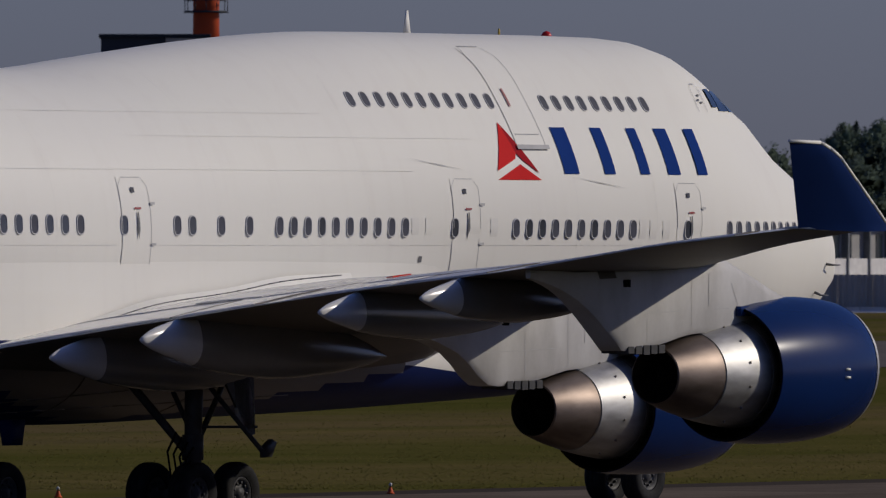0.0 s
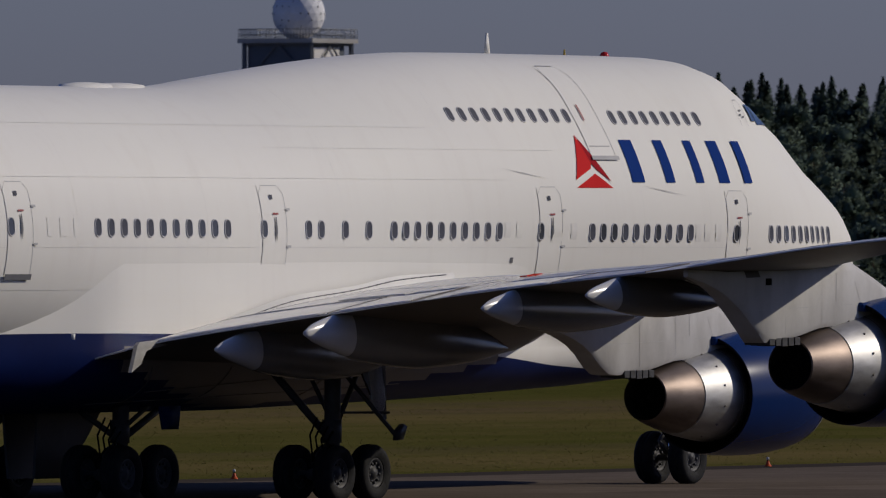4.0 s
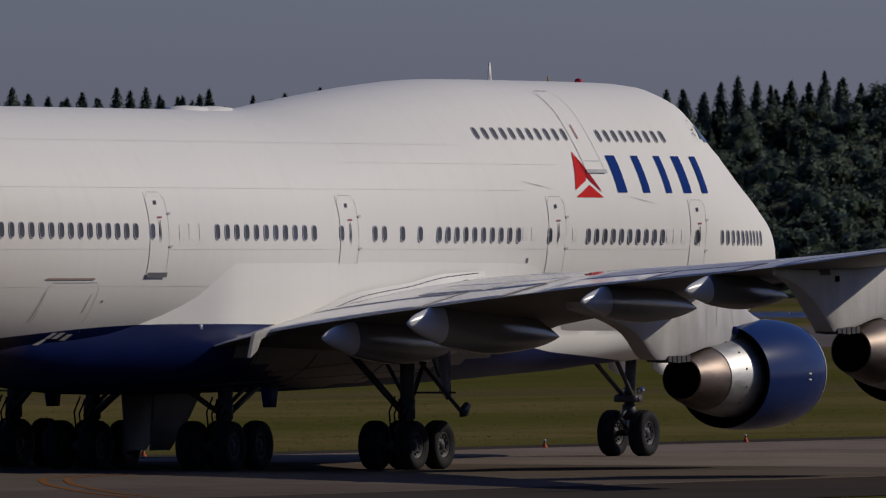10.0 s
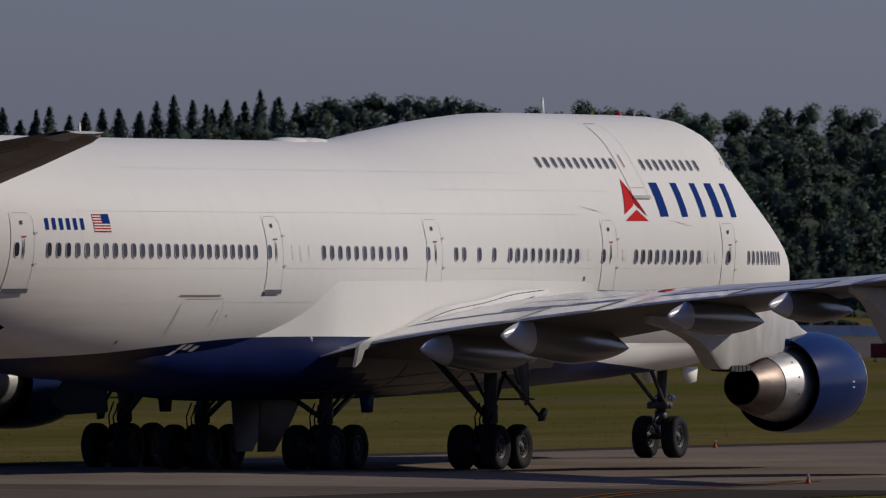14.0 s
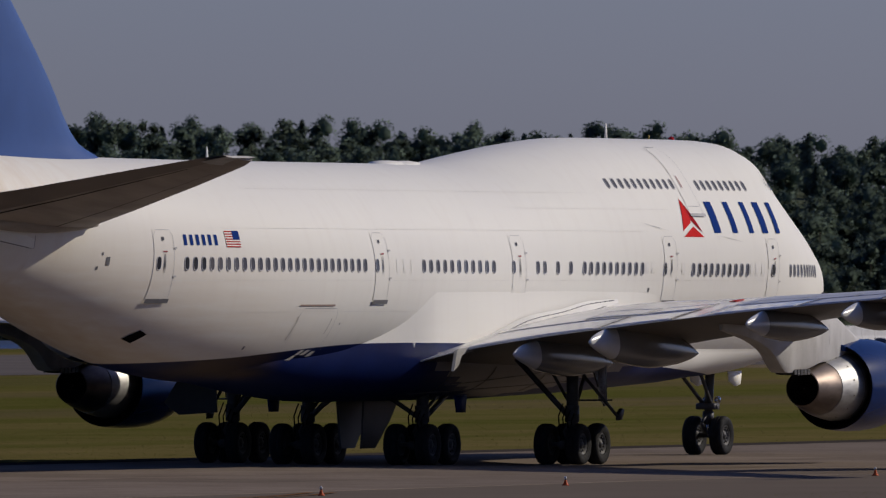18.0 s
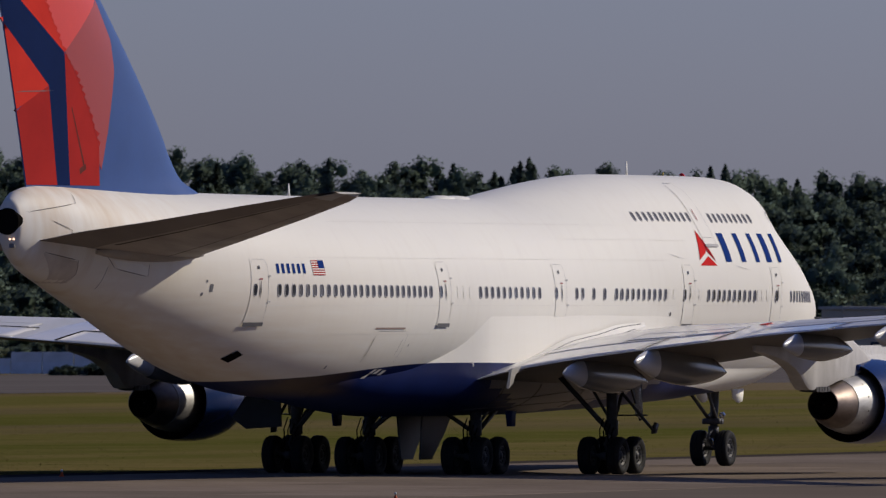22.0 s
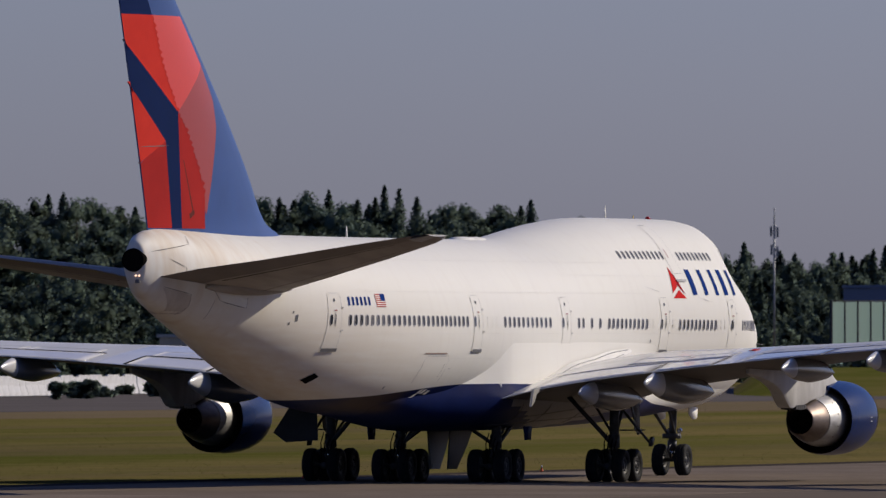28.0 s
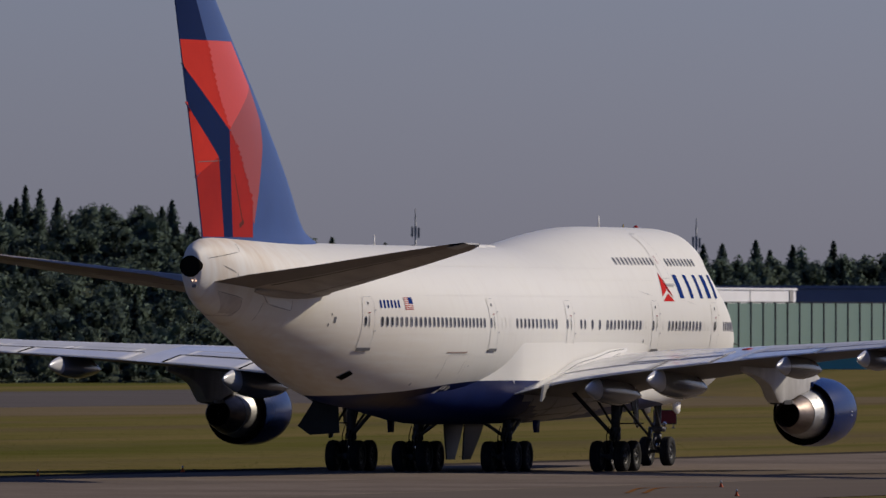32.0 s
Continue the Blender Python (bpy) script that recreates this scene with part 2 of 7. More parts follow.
M_LAMP_WHITE = simple("tail_light_glass", (0.9, 0.85, 0.75), rough=0.2, scale=5, emit=(1.0, 0.62, 0.42, 1.6))
M_MARK = simple("maintenance_marking_red", (0.35, 0.10, 0.10), rough=0.5, scale=5)
M_BRONZE = simple("bronze_rail", (0.36, 0.27, 0.22), rough=0.5, scale=3)
M_LAP = simple("skin_lap_shade", (0.762, 0.746, 0.695), rough=0.6, scale=1, spec=0.0)
M_TEXT = simple("livery_blue_lettering", (0.016, 0.045, 0.20), (0.014, 0.04, 0.18), rough=0.6, scale=2, spec=0.0)
M_EMBLEM = simple("emblem_red", (0.60, 0.035, 0.035), (0.54, 0.03, 0.03), rough=0.6, scale=1, spec=0.0)
M_EMBLEM_DARK = simple("emblem_dark_red", (0.36, 0.022, 0.03), (0.31, 0.02, 0.026), rough=0.6, scale=1, spec=0.0)
M_PYLON = simple("pylon_pale_grey_paint", (0.56, 0.55, 0.53), (0.36, 0.345, 0.325), rough=0.6, scale=1.3, stretch=(1, 1, 0.4), spec=0.05)

M_STAIN = simple("stained_seal_plate", (0.60, 0.54, 0.46), (0.46, 0.40, 0.33), rough=0.6, scale=1.6, spec=0.05)
M_SEAM = simple("dark_panel_seam", (0.20, 0.18, 0.16), rough=0.7, scale=3, spec=0.0)
M_CANOE = simple("flap_fairing_shaded_grey", (0.21, 0.207, 0.203), (0.16, 0.157, 0.152), rough=0.2, scale=1.1, stretch=(0.3, 1, 1), spec=0.4)
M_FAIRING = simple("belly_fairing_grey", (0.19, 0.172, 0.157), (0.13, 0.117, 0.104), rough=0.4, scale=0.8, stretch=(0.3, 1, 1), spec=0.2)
M_CONE_SUNLIT = simple("flap_cone_sunlit_white", (0.66, 0.655, 0.64), (0.55, 0.545, 0.53), rough=0.25, scale=1.1, spec=0.4)
M_DOOR = simple("stained_gear_door_paint", (0.060, 0.057, 0.056), (0.036, 0.034, 0.033), rough=0.5, scale=1.2, spec=0.12)
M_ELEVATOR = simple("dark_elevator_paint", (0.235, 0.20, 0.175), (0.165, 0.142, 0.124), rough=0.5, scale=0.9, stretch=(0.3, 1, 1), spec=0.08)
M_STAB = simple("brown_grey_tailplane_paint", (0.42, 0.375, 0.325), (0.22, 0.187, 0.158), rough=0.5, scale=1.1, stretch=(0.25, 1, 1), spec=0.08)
# ---------------------------------------------------------------- mesh helpers
def part(name, bm, mat, parent=None, label="", smooth=True, angle=None):
    """Links a mesh, given as a bmesh or as (vertices, faces), as one object under its thing."""
    me = bpy.data.meshes.new(name)
    if isinstance(bm, tuple):
        me.from_pydata([tuple(v) for v in bm[0]], [], [tuple(f) for f in bm[1]])
    else:
        bm.to_mesh(me)
        bm.free()
    for mt in (mat if isinstance(mat, (list, tuple)) else [mat]):
        me.materials.append(mt)
    if smooth:
        me.polygons.foreach_set("use_smooth", [True] * len(me.polygons))
        if angle:
            me.set_sharp_from_angle(angle=radians(angle))
    me.update()
    ob = new(name, me)
    if parent:
        ob.parent = parent
    if label:
        ob["label"] = label
    return ob


def empty(name, label, category, group="", kind=""):
    ob = new(name)
    ob.empty_display_size = 0.2
    return tagged(ob, label, category, group, kind)


def pchip(xs, ys):
    """A smooth curve through the given points that does not overshoot."""
    xs, ys = np.array(xs, float), np.array(ys, float)
    h, d = np.diff(xs), np.diff(ys) / np.diff(xs)
    m = np.zeros(len(xs))
    m[0], m[-1] = d[0], d[-1]
    for i in range(1, len(xs) - 1):
        if d[i - 1] * d[i] > 0:
            a, b = 2 * h[i] + h[i - 1], h[i] + 2 * h[i - 1]
            m[i] = (a + b) / (a / d[i - 1] + b / d[i])

    def at(x):
        x = min(max(x, xs[0]), xs[-1])
        i = min(max(int(np.searchsorted(xs, x)) - 1, 0), len(h) - 1)
        u = (x - xs[i]) / h[i]
        return float((2 * u**3 - 3 * u**2 + 1) * ys[i] + (u**3 - 2 * u**2 + u) * h[i] * m[i] + (3 * u**2 - 2 * u**3) * ys[i + 1] + (u**3 - u**2) * h[i] * m[i + 1])

    return at


def loft(rings, caps=True, closed=True):
    n = len(rings[0])
    v = [p for r in rings for p in r]
    f = []
    for i in range(len(rings) - 1):
        for j in range(n if closed else n - 1):
            k = (j + 1) % n
            f.append((i * n + j, i * n + k, (i + 1) * n + k, (i + 1) * n + j))
    if caps:
        f.append(tuple(range(n - 1, -1, -1)))
        f.append(tuple(range((len(rings) - 1) * n, len(rings) * n)))
    return v, f


def lathe(profile, n=40, centre=(0, 0, 0), axis="x", caps=False, squash=1.0):
    """Turns (position along the axis, radius) pairs round an axis."""
    rings = []
    for a, r in profile:
        ring = []
        for j in range(n):
            w = 2 * math.pi * j / n
            u, q = r * math.cos(w), r * math.sin(w) * squash
            p = {"x": (a, u, q), "y": (u, a, q), "z": (u, q, a)}[axis]
            ring.append((p[0] + centre[0], p[1] + centre[1], p[2] + centre[2]))
        rings.append(ring)
    return loft(rings, caps)


def tube(a, b, r1, r2=None, n=12):
    a, b = Vector(a), Vector(b)
    r2 = r1 if r2 is None else r2
    q = (b - a).to_track_quat("Z", "Y").to_matrix()
    rings = []
    for p, r in ((a, r1), (b, r2)):
        rings.append([tuple(p + q @ Vector((r * math.cos(2 * math.pi * j / n), r * math.sin(2 * math.pi * j / n), 0))) for j in range(n)])
    return loft(rings)


def joined(*meshes):
    v, f = [], []
    for mv, mf in meshes:
        o = len(v)
        v += list(mv)
        f += [tuple(i + o for i in q) for q in mf]
    return v, f


def box(x0, x1, y0, y1, z0, z1, bev=0.0):
    """A box with chamfered upright edges and top."""
    b = bev
    def ring(z, i):
        return [(x0 + b + i, y0 + i, z), (x1 - b - i, y0 + i, z), (x1 - i, y0 + b + i, z), (x1 - i, y1 - b - i, z), (x1 - b - i, y1 - i, z), (x0 + b + i, y1 - i, z), (x0 + i, y1 - b - i, z), (x0 + i, y0 + b + i, z)]
    if b <= 0:
        v = [(x0, y0, z0), (x1, y0, z0), (x1, y1, z0), (x0, y1, z0), (x0, y0, z1), (x1, y0, z1), (x1, y1, z1), (x0, y1, z1)]
        return v, [(3, 2, 1, 0), (4, 5, 6, 7), (0, 1, 5, 4), (1, 2, 6, 5), (2, 3, 7, 6), (3, 0, 4, 7)]
    return loft([ring(z0, 0), ring(z1 - b, 0), ring(z1, b * 0.7)])


def slab(poly, t0, t1, axis="y"):
    """A flat plate: a polygon of (along, up) pairs, thick from t0 to t1."""
    def at(p, t):
        return {"y": (p[0], t, p[1]), "x": (t, p[0], p[1]), "z": (p[0], p[1], t)}[axis]
    return loft([[at(p, t0) for p in poly], [at(p, t1) for p in poly]])

# ---------------------------------------------------------------- ground
def ground_mat():
    """Mown airfield grass: green and straw-coloured strips drawn out along the taxiway, with browner bare strips."""
    m, n, l, p = nodes_of("mown_grass")
    along = radians(65.5)
    a, f = noise_mix(n, l, 0.022, 6, (0.078, 0.082, 0.016), (0.168, 0.126, 0.050), lo=0.40, hi=0.60, stretch=(0.12, 1, 1), turn=along)
    b, f2 = noise_mix(n, l, 0.16, 6, (0.070, 0.074, 0.015), (0.140, 0.111, 0.040))
    mx = n.new("ShaderNodeMix")
    mx.data_type = "RGBA"
    mx.inputs["Factor"].default_value = 0.35
    l.new(a, mx.inputs[6])
    l.new(b, mx.inputs[7])
    c, _ = noise_mix(n, l, 0.034, 6, mx.outputs[2], (0.112, 0.082, 0.050), lo=0.50, hi=0.70, stretch=(0.10, 1, 1), turn=along)
    d, _ = noise_mix(n, l, 0.11, 5, c, (0.076, 0.080, 0.016), lo=0.54, hi=0.76, stretch=(0.08, 1, 1), turn=along)
    # tone scaled from darker in the west to brighter in the east
    tc = n.new("ShaderNodeTexCoord")
    sep = n.new("ShaderNodeSeparateXYZ")
    l.new(tc.outputs["Object"], sep.inputs[0])
    dry = n.new("ShaderNodeMapRange")
    dry.inputs["From Min"].default_value, dry.inputs["From Max"].default_value = -60.0, 90.0
    dry.inputs["To Min"].default_value, dry.inputs["To Max"].default_value = 0.84, 1.24
    l.new(sep.outputs["X"], dry.inputs["Value"])
    tone = n.new("ShaderNodeVectorMath")
    tone.operation = "SCALE"
    l.new(d, tone.inputs[0])
    l.new(dry.outputs[0], tone.inputs["Scale"])
    l.new(tone.outputs[0], p.inputs["Base Color"])
    p.inputs["Roughness"].default_value = 0.95
    p.inputs["Specular IOR Level"].default_value = 0.0
    bump(n, l, p, f2, 0.5, 0.3)
    return m


def blade_mat(name, a, b, rough=0.8, thin=0.3, slow=None, through=1.0):
    """Leaves and blades: each one a little different, whole plants differing more slowly."""
    m, n, l, p = nodes_of(name)
    g = n.new("ShaderNodeNewGeometry")
    mx = n.new("ShaderNodeMix")
    mx.data_type = "RGBA"
    mx.inputs[6].default_value, mx.inputs[7].default_value = (*a, 1), (*b, 1)
    l.new(g.outputs["Random Per Island"], mx.inputs["Factor"])
    c, f = noise_mix(n, l, 0.09, 3, slow or tuple(0.6 * q for q in a), mx.outputs[2], lo=0.38, hi=0.6)
    l.new(c, p.inputs["Base Color"])
    p.inputs["Roughness"].default_value = rough
    p.inputs["Specular IOR Level"].default_value = 0.0
    # thin leaves let light through
    tr = n.new("ShaderNodeBsdfTranslucent")
    glow = n.new("ShaderNodeVectorMath")
    glow.operation = "SCALE"
    glow.inputs["Scale"].default_value = through
    l.new(c, glow.inputs[0])
    l.new(glow.outputs[0], tr.inputs["Color"])
    ms = n.new("ShaderNodeMixShader")
    ms.inputs[0].default_value = thin
    l.new(p.outputs[0], ms.inputs[1])
    l.new(tr.outputs[0], ms.inputs[2])
    l.new(ms.outputs[0], n["Material Output"].inputs["Surface"])
    return m


def slab_mat(name, k):
    m, n, l, p = nodes_of(name)
    oi = n.new("ShaderNodeObjectInfo")
    a, f = noise_mix(n, l, 0.5, 6, (0.105, 0.084, 0.066), (0.142, 0.116, 0.092))
    b, f2 = noise_mix(n, l, 6.0, 4, (0.095, 0.076, 0.060), (0.15, 0.122, 0.098))
    mx = n.new("ShaderNodeMix")
    mx.data_type = "RGBA"
    mx.inputs["Factor"].default_value = 0.35
    l.new(a, mx.inputs[6])
    l.new(b, mx.inputs[7])
    tone = n.new("ShaderNodeMapRange")
    tone.inputs["To Min"].default_value, tone.inputs["To Max"].default_value = 0.84 * k, 1.12 * k
    l.new(oi.outputs["Random"], tone.inputs["Value"])
    mul = n.new("ShaderNodeVectorMath")
    mul.operation = "SCALE"
    l.new(mx.outputs[2], mul.inputs[0])
    l.new(tone.outputs[0], mul.inputs["Scale"])
    l.new(mul.outputs[0], p.inputs["Base Color"])
    p.inputs["Roughness"].default_value = 0.85
    p.inputs["Specular IOR Level"].default_value = 0.0
    bump(n, l, p, f2, 0.4, 0.01)
    return m


M_GRASS = ground_mat()
M_BLADE = blade_mat("grass_blades", (0.14, 0.13, 0.03), (0.20, 0.165, 0.058), thin=0.7, slow=(0.12, 0.115, 0.028))
M_CONC = slab_mat("taxiway_concrete", 1.0)
M_CONC_PALE = slab_mat("newer_pale_concrete", 1.58)
M_ASPH = simple("shoulder_asphalt", (0.066, 0.055, 0.046), (0.046, 0.039, 0.033), rough=0.9, scale=0.1, relief=0.01, spec=0.0)
M_SHOULDER = simple("pale_shoulder_asphalt", (0.165, 0.135, 0.108), (0.135, 0.111, 0.090), rough=0.9, scale=0.1, relief=0.01, spec=0.0)
M_VERGE = simple("dry_trodden_verge", (0.185, 0.142, 0.088), (0.150, 0.118, 0.058), rough=0.95, scale=0.06, stretch=(0.5, 0.5, 1), relief=0.01, spec=0.0)
M_RUNWAY = simple("runway_asphalt", (0.140, 0.124, 0.116), (0.105, 0.093, 0.087), rough=0.9, scale=0.05, relief=0.01, spec=0.0)
M_APRON = simple("apron_concrete", (0.22, 0.21, 0.20), (0.17, 0.165, 0.155), rough=0.9, scale=0.03, spec=0.0)
M_DIRT = simple("bare_soil", (0.060, 0.046, 0.030), (0.040, 0.033, 0.022), rough=0.95, scale=0.2, spec=0.0)
M_YELLOW = simple("yellow_road_paint", (0.24, 0.105, 0.035), (0.15, 0.075, 0.03), rough=0.7, scale=1.5, spec=0.0)

v, f = [], []
R = [0, 60, 200, 400, 700, 1200, 2200, 4800]
nseg = 96
v.append((0, 0, -0.03))
for r in R[1:]:
    for j in range(nseg):
        a = 2 * math.pi * j / nseg
        v.append((r * math.cos(a), r * math.sin(a), -0.03))
for j in range(nseg):
    f.append((0, 1 + j, 1 + (j + 1) % nseg))
for i in range(len(R) - 2):
    for j in range(nseg):
        k = (j + 1) % nseg
        f.append((1 + i * nseg + j, 1 + (i + 1) * nseg + j, 1 + (i + 1) * nseg + k, 1 + i * nseg + k))
tagged(part("ground", (v, f), M_GRASS, None), "wide dry-green mown airfield grass", "ground", kind="structure")

HD = radians(65.3)
AL, LF = Vector((math.cos(HD), math.sin(HD), 0)), Vector((-math.sin(HD), math.cos(HD), 0))
P0 = Vector((-18.9, 399.0, 0))


def lane(name, u0, u1, l0, l1, z, mat, label, ragged=0.0):
    """A paved strip along the taxiway: from u0 to u1 along it, from l0 to l1 to its left of the left edge."""
    rnd = random.Random(len(label))
    pts = []
    k = 24 if not ragged else 220
    for i in range(k + 1):
        u = u0 + (u1 - u0) * i / k
        for q in (l0, l1):
            p = P0 + AL * u + LF * (q + ragged * rnd.uniform(-1, 1))
            pts.append((p.x, p.y, z))
    fs = [(2 * i, 2 * i + 2, 2 * i + 3, 2 * i + 1) for i in range(k)]
    ob = part(name, (pts, fs), mat, None)
    return tagged(ob, label, "pavement", kind="structure")


taxiway = lane("taxiway", -400, 900, -30.0, 0.0, -0.022, M_ASPH, "pale grey concrete slab taxiway with dark joints")
lane("shoulder_right", -400, -22.5, -42.0, -30.0, -0.012, M_ASPH, "dark asphalt shoulder beside the taxiway", 0.0)
lane("shoulder_right_pale", -22.5, 900, -48.0, -30.0, -0.012, M_SHOULDER, "pale worn asphalt shoulder beside the taxiway", 0.0)
lane("shoulder_left", -400, 900, 0.0, 3.2, -0.014, M_ASPH, "dark worn asphalt shoulder beside the taxiway", 0.0)


def flat_band(name, near, far, z, mat, label):
    """A paved band between two lines of ground points."""
    pts = [(x, y, z) for x, y in near] + [(x, y, z) for x, y in far]
    k = len(near)
    return tagged(part(name, (pts, [(i, i + 1, k + i + 1, k + i) for i in range(k - 1)]), mat, None), label, "pavement", kind="structure")


# the runway beyond, almost parallel to the taxiway
flat_band("runway", [(-432, -86), (-3, 855), (181, 1259), (460, 1871)], [(-432, 149), (-3, 1090), (181, 1494), (460, 2106)],
          -0.010, M_RUNWAY, "pale worn asphalt runway across the grass")

# dry trodden verge along the near edge of the runway
flat_band("verge", [(30, 915), (70, 945), (110, 1003), (181, 1159), (460, 1771)], [(30, 927.4), (70, 1015.3), (110, 1103.1), (181, 1259), (460, 1871)],
          -0.020, M_VERGE, "strip of dry trodden straw-coloured verge beside the runway")

# yellow double guide lines curving over the pavement
def guide_line(pts, z=0.008):
    xs = [Vector((x, y, 0)) for x, y in pts]
    fine = []
    tt = list(range(len(xs)))
    fx, fy = pchip(tt, [p.x for p in xs]), pchip(tt, [p.y for p in xs])
    for i in range((len(xs) - 1) * 8 + 1):
        fine.append(Vector((fx(i / 8), fy(i / 8), z)))
    out = []
    for o in (-0.30, 0.30):
        v, fc = [], []
        for i, p in enumerate(fine):
            d = (fine[min(i + 1, len(fine) - 1)] - fine[max(i - 1, 0)]).normalized()
            nrm = Vector((-d.y, d.x, 0))
            for w in (-0.085, 0.085):
                q = p + nrm * (o + w)
                v.append((q.x, q.y, z))
        fc = [(2 * i, 2 * i + 2, 2 * i + 3, 2 * i + 1) for i in range(len(fine) - 1)]
        out.append((v, fc))
    ob = part("guide_line", joined(*out), M_YELLOW, None)
    return tagged(ob, "orange-yellow double guide line painted on the taxiway", "marking", kind="structure")


guide_line([(-0.9, 333), (0.2, 350), (2.4, 363), (5.2, 374), (5.8, 378)])
guide_line([(-22.1, 323), (-23.1, 327), (-25.4, 342), (-25.9, 349), (-25, 354.5), (-23.8, 357.3)])
guide_line([(69.7, 499.7), (73.2, 518), (75.6, 519.7)])
# ---------------------------------------------------------------- the airliner (x forward from the nose, y to its left, z up)
jet = empty("airliner", "white four-engined wide-body airliner with navy belly, taxiing on the concrete taxiway", "airplane")

TOP = pchip([0, .25, .6, 1.2, 2, 3, 4, 4.6, 5.4, 6.4, 7.6, 9.2, 12, 17, 20, 23.3, 26, 28.5, 30.5, 32, 45, 55, 62, 66, 67.6, 68.4],
            [4.9, 5.35, 5.7, 6.12, 6.6, 7.161, 7.667, 8.295, 8.665, 9.144, 9.593, 9.813, 9.84, 9.84, 9.82, 9.64, 9.4, 9.15, 8.96, 8.93, 8.93, 8.97, 9.06, 9.1, 8.98, 8.6])
BOT = pchip([0, .25, .6, 1.2, 2, 3, 4.5, 6.5, 9, 12, 44, 47, 50, 53, 56, 59, 62, 65, 67.5, 68.4],
            [4.9, 4.56, 4.3, 4.136, 3.687, 3.336, 2.953, 2.68, 2.5, 2.44, 2.44, 2.5, 2.68, 3.08, 3.68, 4.42, 5.2, 5.95, 6.62, 7.2])
WID = pchip([0, .25, .6, 1.2, 2, 3, 4.5, 6.5, 8.5, 10.5, 44, 48, 52, 56, 60, 64, 67, 68.4],
            [0.02, 0.42, 0.74, 1.057, 1.6, 1.877, 2.277, 2.787, 3.082, 3.25, 3.25, 3.14, 2.83, 2.4, 1.9, 1.36, 0.76, 0.36])
# top of the main lobe and radius of the upper-deck lobe
MTOP = pchip([0, .6, 2, 4, 6, 8, 10, 32, 45, 55, 62, 66, 67.6, 68.4], [4.9, 5.7, 6.769, 7.679, 8.133, 8.65, 8.95, 8.93, 8.93, 8.97, 9.06, 9.1, 8.98, 8.6])
LOBE = pchip([0, 1, 2, 3, 4, 5, 6.4, 8, 10, 20, 24, 28, 32], [0.05, 0.55, 0.85, 1.092, 1.416, 1.597, 1.783, 2.203, 2.561, 2.62, 2.5, 2.2, 1.6])


def half_width(s, z):
    top, bot, w, mt = TOP(s), BOT(s), WID(s), MTOP(s)
    zc, hh = (mt + bot) / 2, max(1e-4, (mt - bot) / 2)
    a = w * math.sqrt(max(0.0, 1 - ((z - zc) / hh) ** 2))
    b = 0.0
    if s < 32:
        r = LOBE(s)
        b = r * max(0.0, 1 - abs((z - (top - r)) / r) ** 2.2) ** (1 / 2.2) if z > top - 2 * r else 0.0
        b = min(b, w) if z > zc else 0.0
    p = 7.0
    return (a**p + b**p) ** (1 / p)


def skin(s, z, off=0.0, side=-1):
    """A point on the hull's side, off metres outside it."""
    w = half_width(s, z)
    e = 0.05
    dz = (half_width(s, z + e) - half_width(s, z - e)) / (2 * e)
    ds = (half_width(s + e, z) - half_width(s - e, z)) / (2 * e)
    n = Vector((ds, 1.0, -dz)).normalized()
    return Vector((-s + n.x * off, side * (w + n.y * off), z + n.z * off)), Vector((n.x, side * n.y, n.z))


def hull():
    ss = [0, .06, .15, .3, .5, .8, 1.2, 1.7, 2.3, 3, 3.6, 4.2, 4.8, 5.4, 6, 6.8, 7.6, 8.6, 9.6] + list(np.arange(10.6, 44, .9)) + list(np.arange(44, 68.2, .7)) + [68.2, 68.4]
    n = 36
    rings = []
    for s in ss:
        top, bot = TOP(s), BOT(s)
        zs = [bot + (top - bot) * (1 - math.cos(math.pi * i / n)) / 2 for i in range(n + 1)]
        ws = [half_width(s, z) for z in zs]
        ws[0] = ws[-1] = 0
        ring = [(-s, -w, z) for w, z in zip(ws, zs)] + [(-s, w, z) for w, z in list(zip(ws, zs))[-2:0:-1]]
        rings.append(ring)
    return loft(rings)


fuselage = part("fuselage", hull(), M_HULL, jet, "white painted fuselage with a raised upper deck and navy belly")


def decal(name, poly, mat, parent, off=0.012, side=-1, label="", step=0.14, smooth=True):
    """A painted or fitted patch that follows the hull: a convex polygon of (distance behind the nose, height)."""
    zs = [p[1] for p in poly]
    z0, z1 = min(zs), max(zs)
    k = max(1, int(math.ceil((z1 - z0) / step)))
    v, f = [], []
    for i in range(k + 1):
        z = z0 + (z1 - z0) * i / k
        zq = min(max(z, z0 + 1e-5), z1 - 1e-5)
        xs = []
        for (s0, a), (s1, b) in zip(poly, poly[1:] + poly[:1]):
            if (a - zq) * (b - zq) < 0 or (a == zq and b != zq):
                xs.append(s0 + (s1 - s0) * (zq - a) / (b - a))
        lo, hi = min(xs), max(xs)
        m = max(1, int(math.ceil((max(q[0] for q in poly) - min(q[0] for q in poly)) / 0.6)))
        for j in range(m + 1):
            v.append(tuple(skin(lo + (hi - lo) * j / m, z, off, side)[0]))
    for i in range(k):
        for j in range(m):
            a = i * (m + 1) + j
            q = (a, a + 1, a + m + 2, a + m + 1)
            f.append(q if side > 0 else q[::-1])
    return part(name, (v, f), mat, parent, label, smooth)


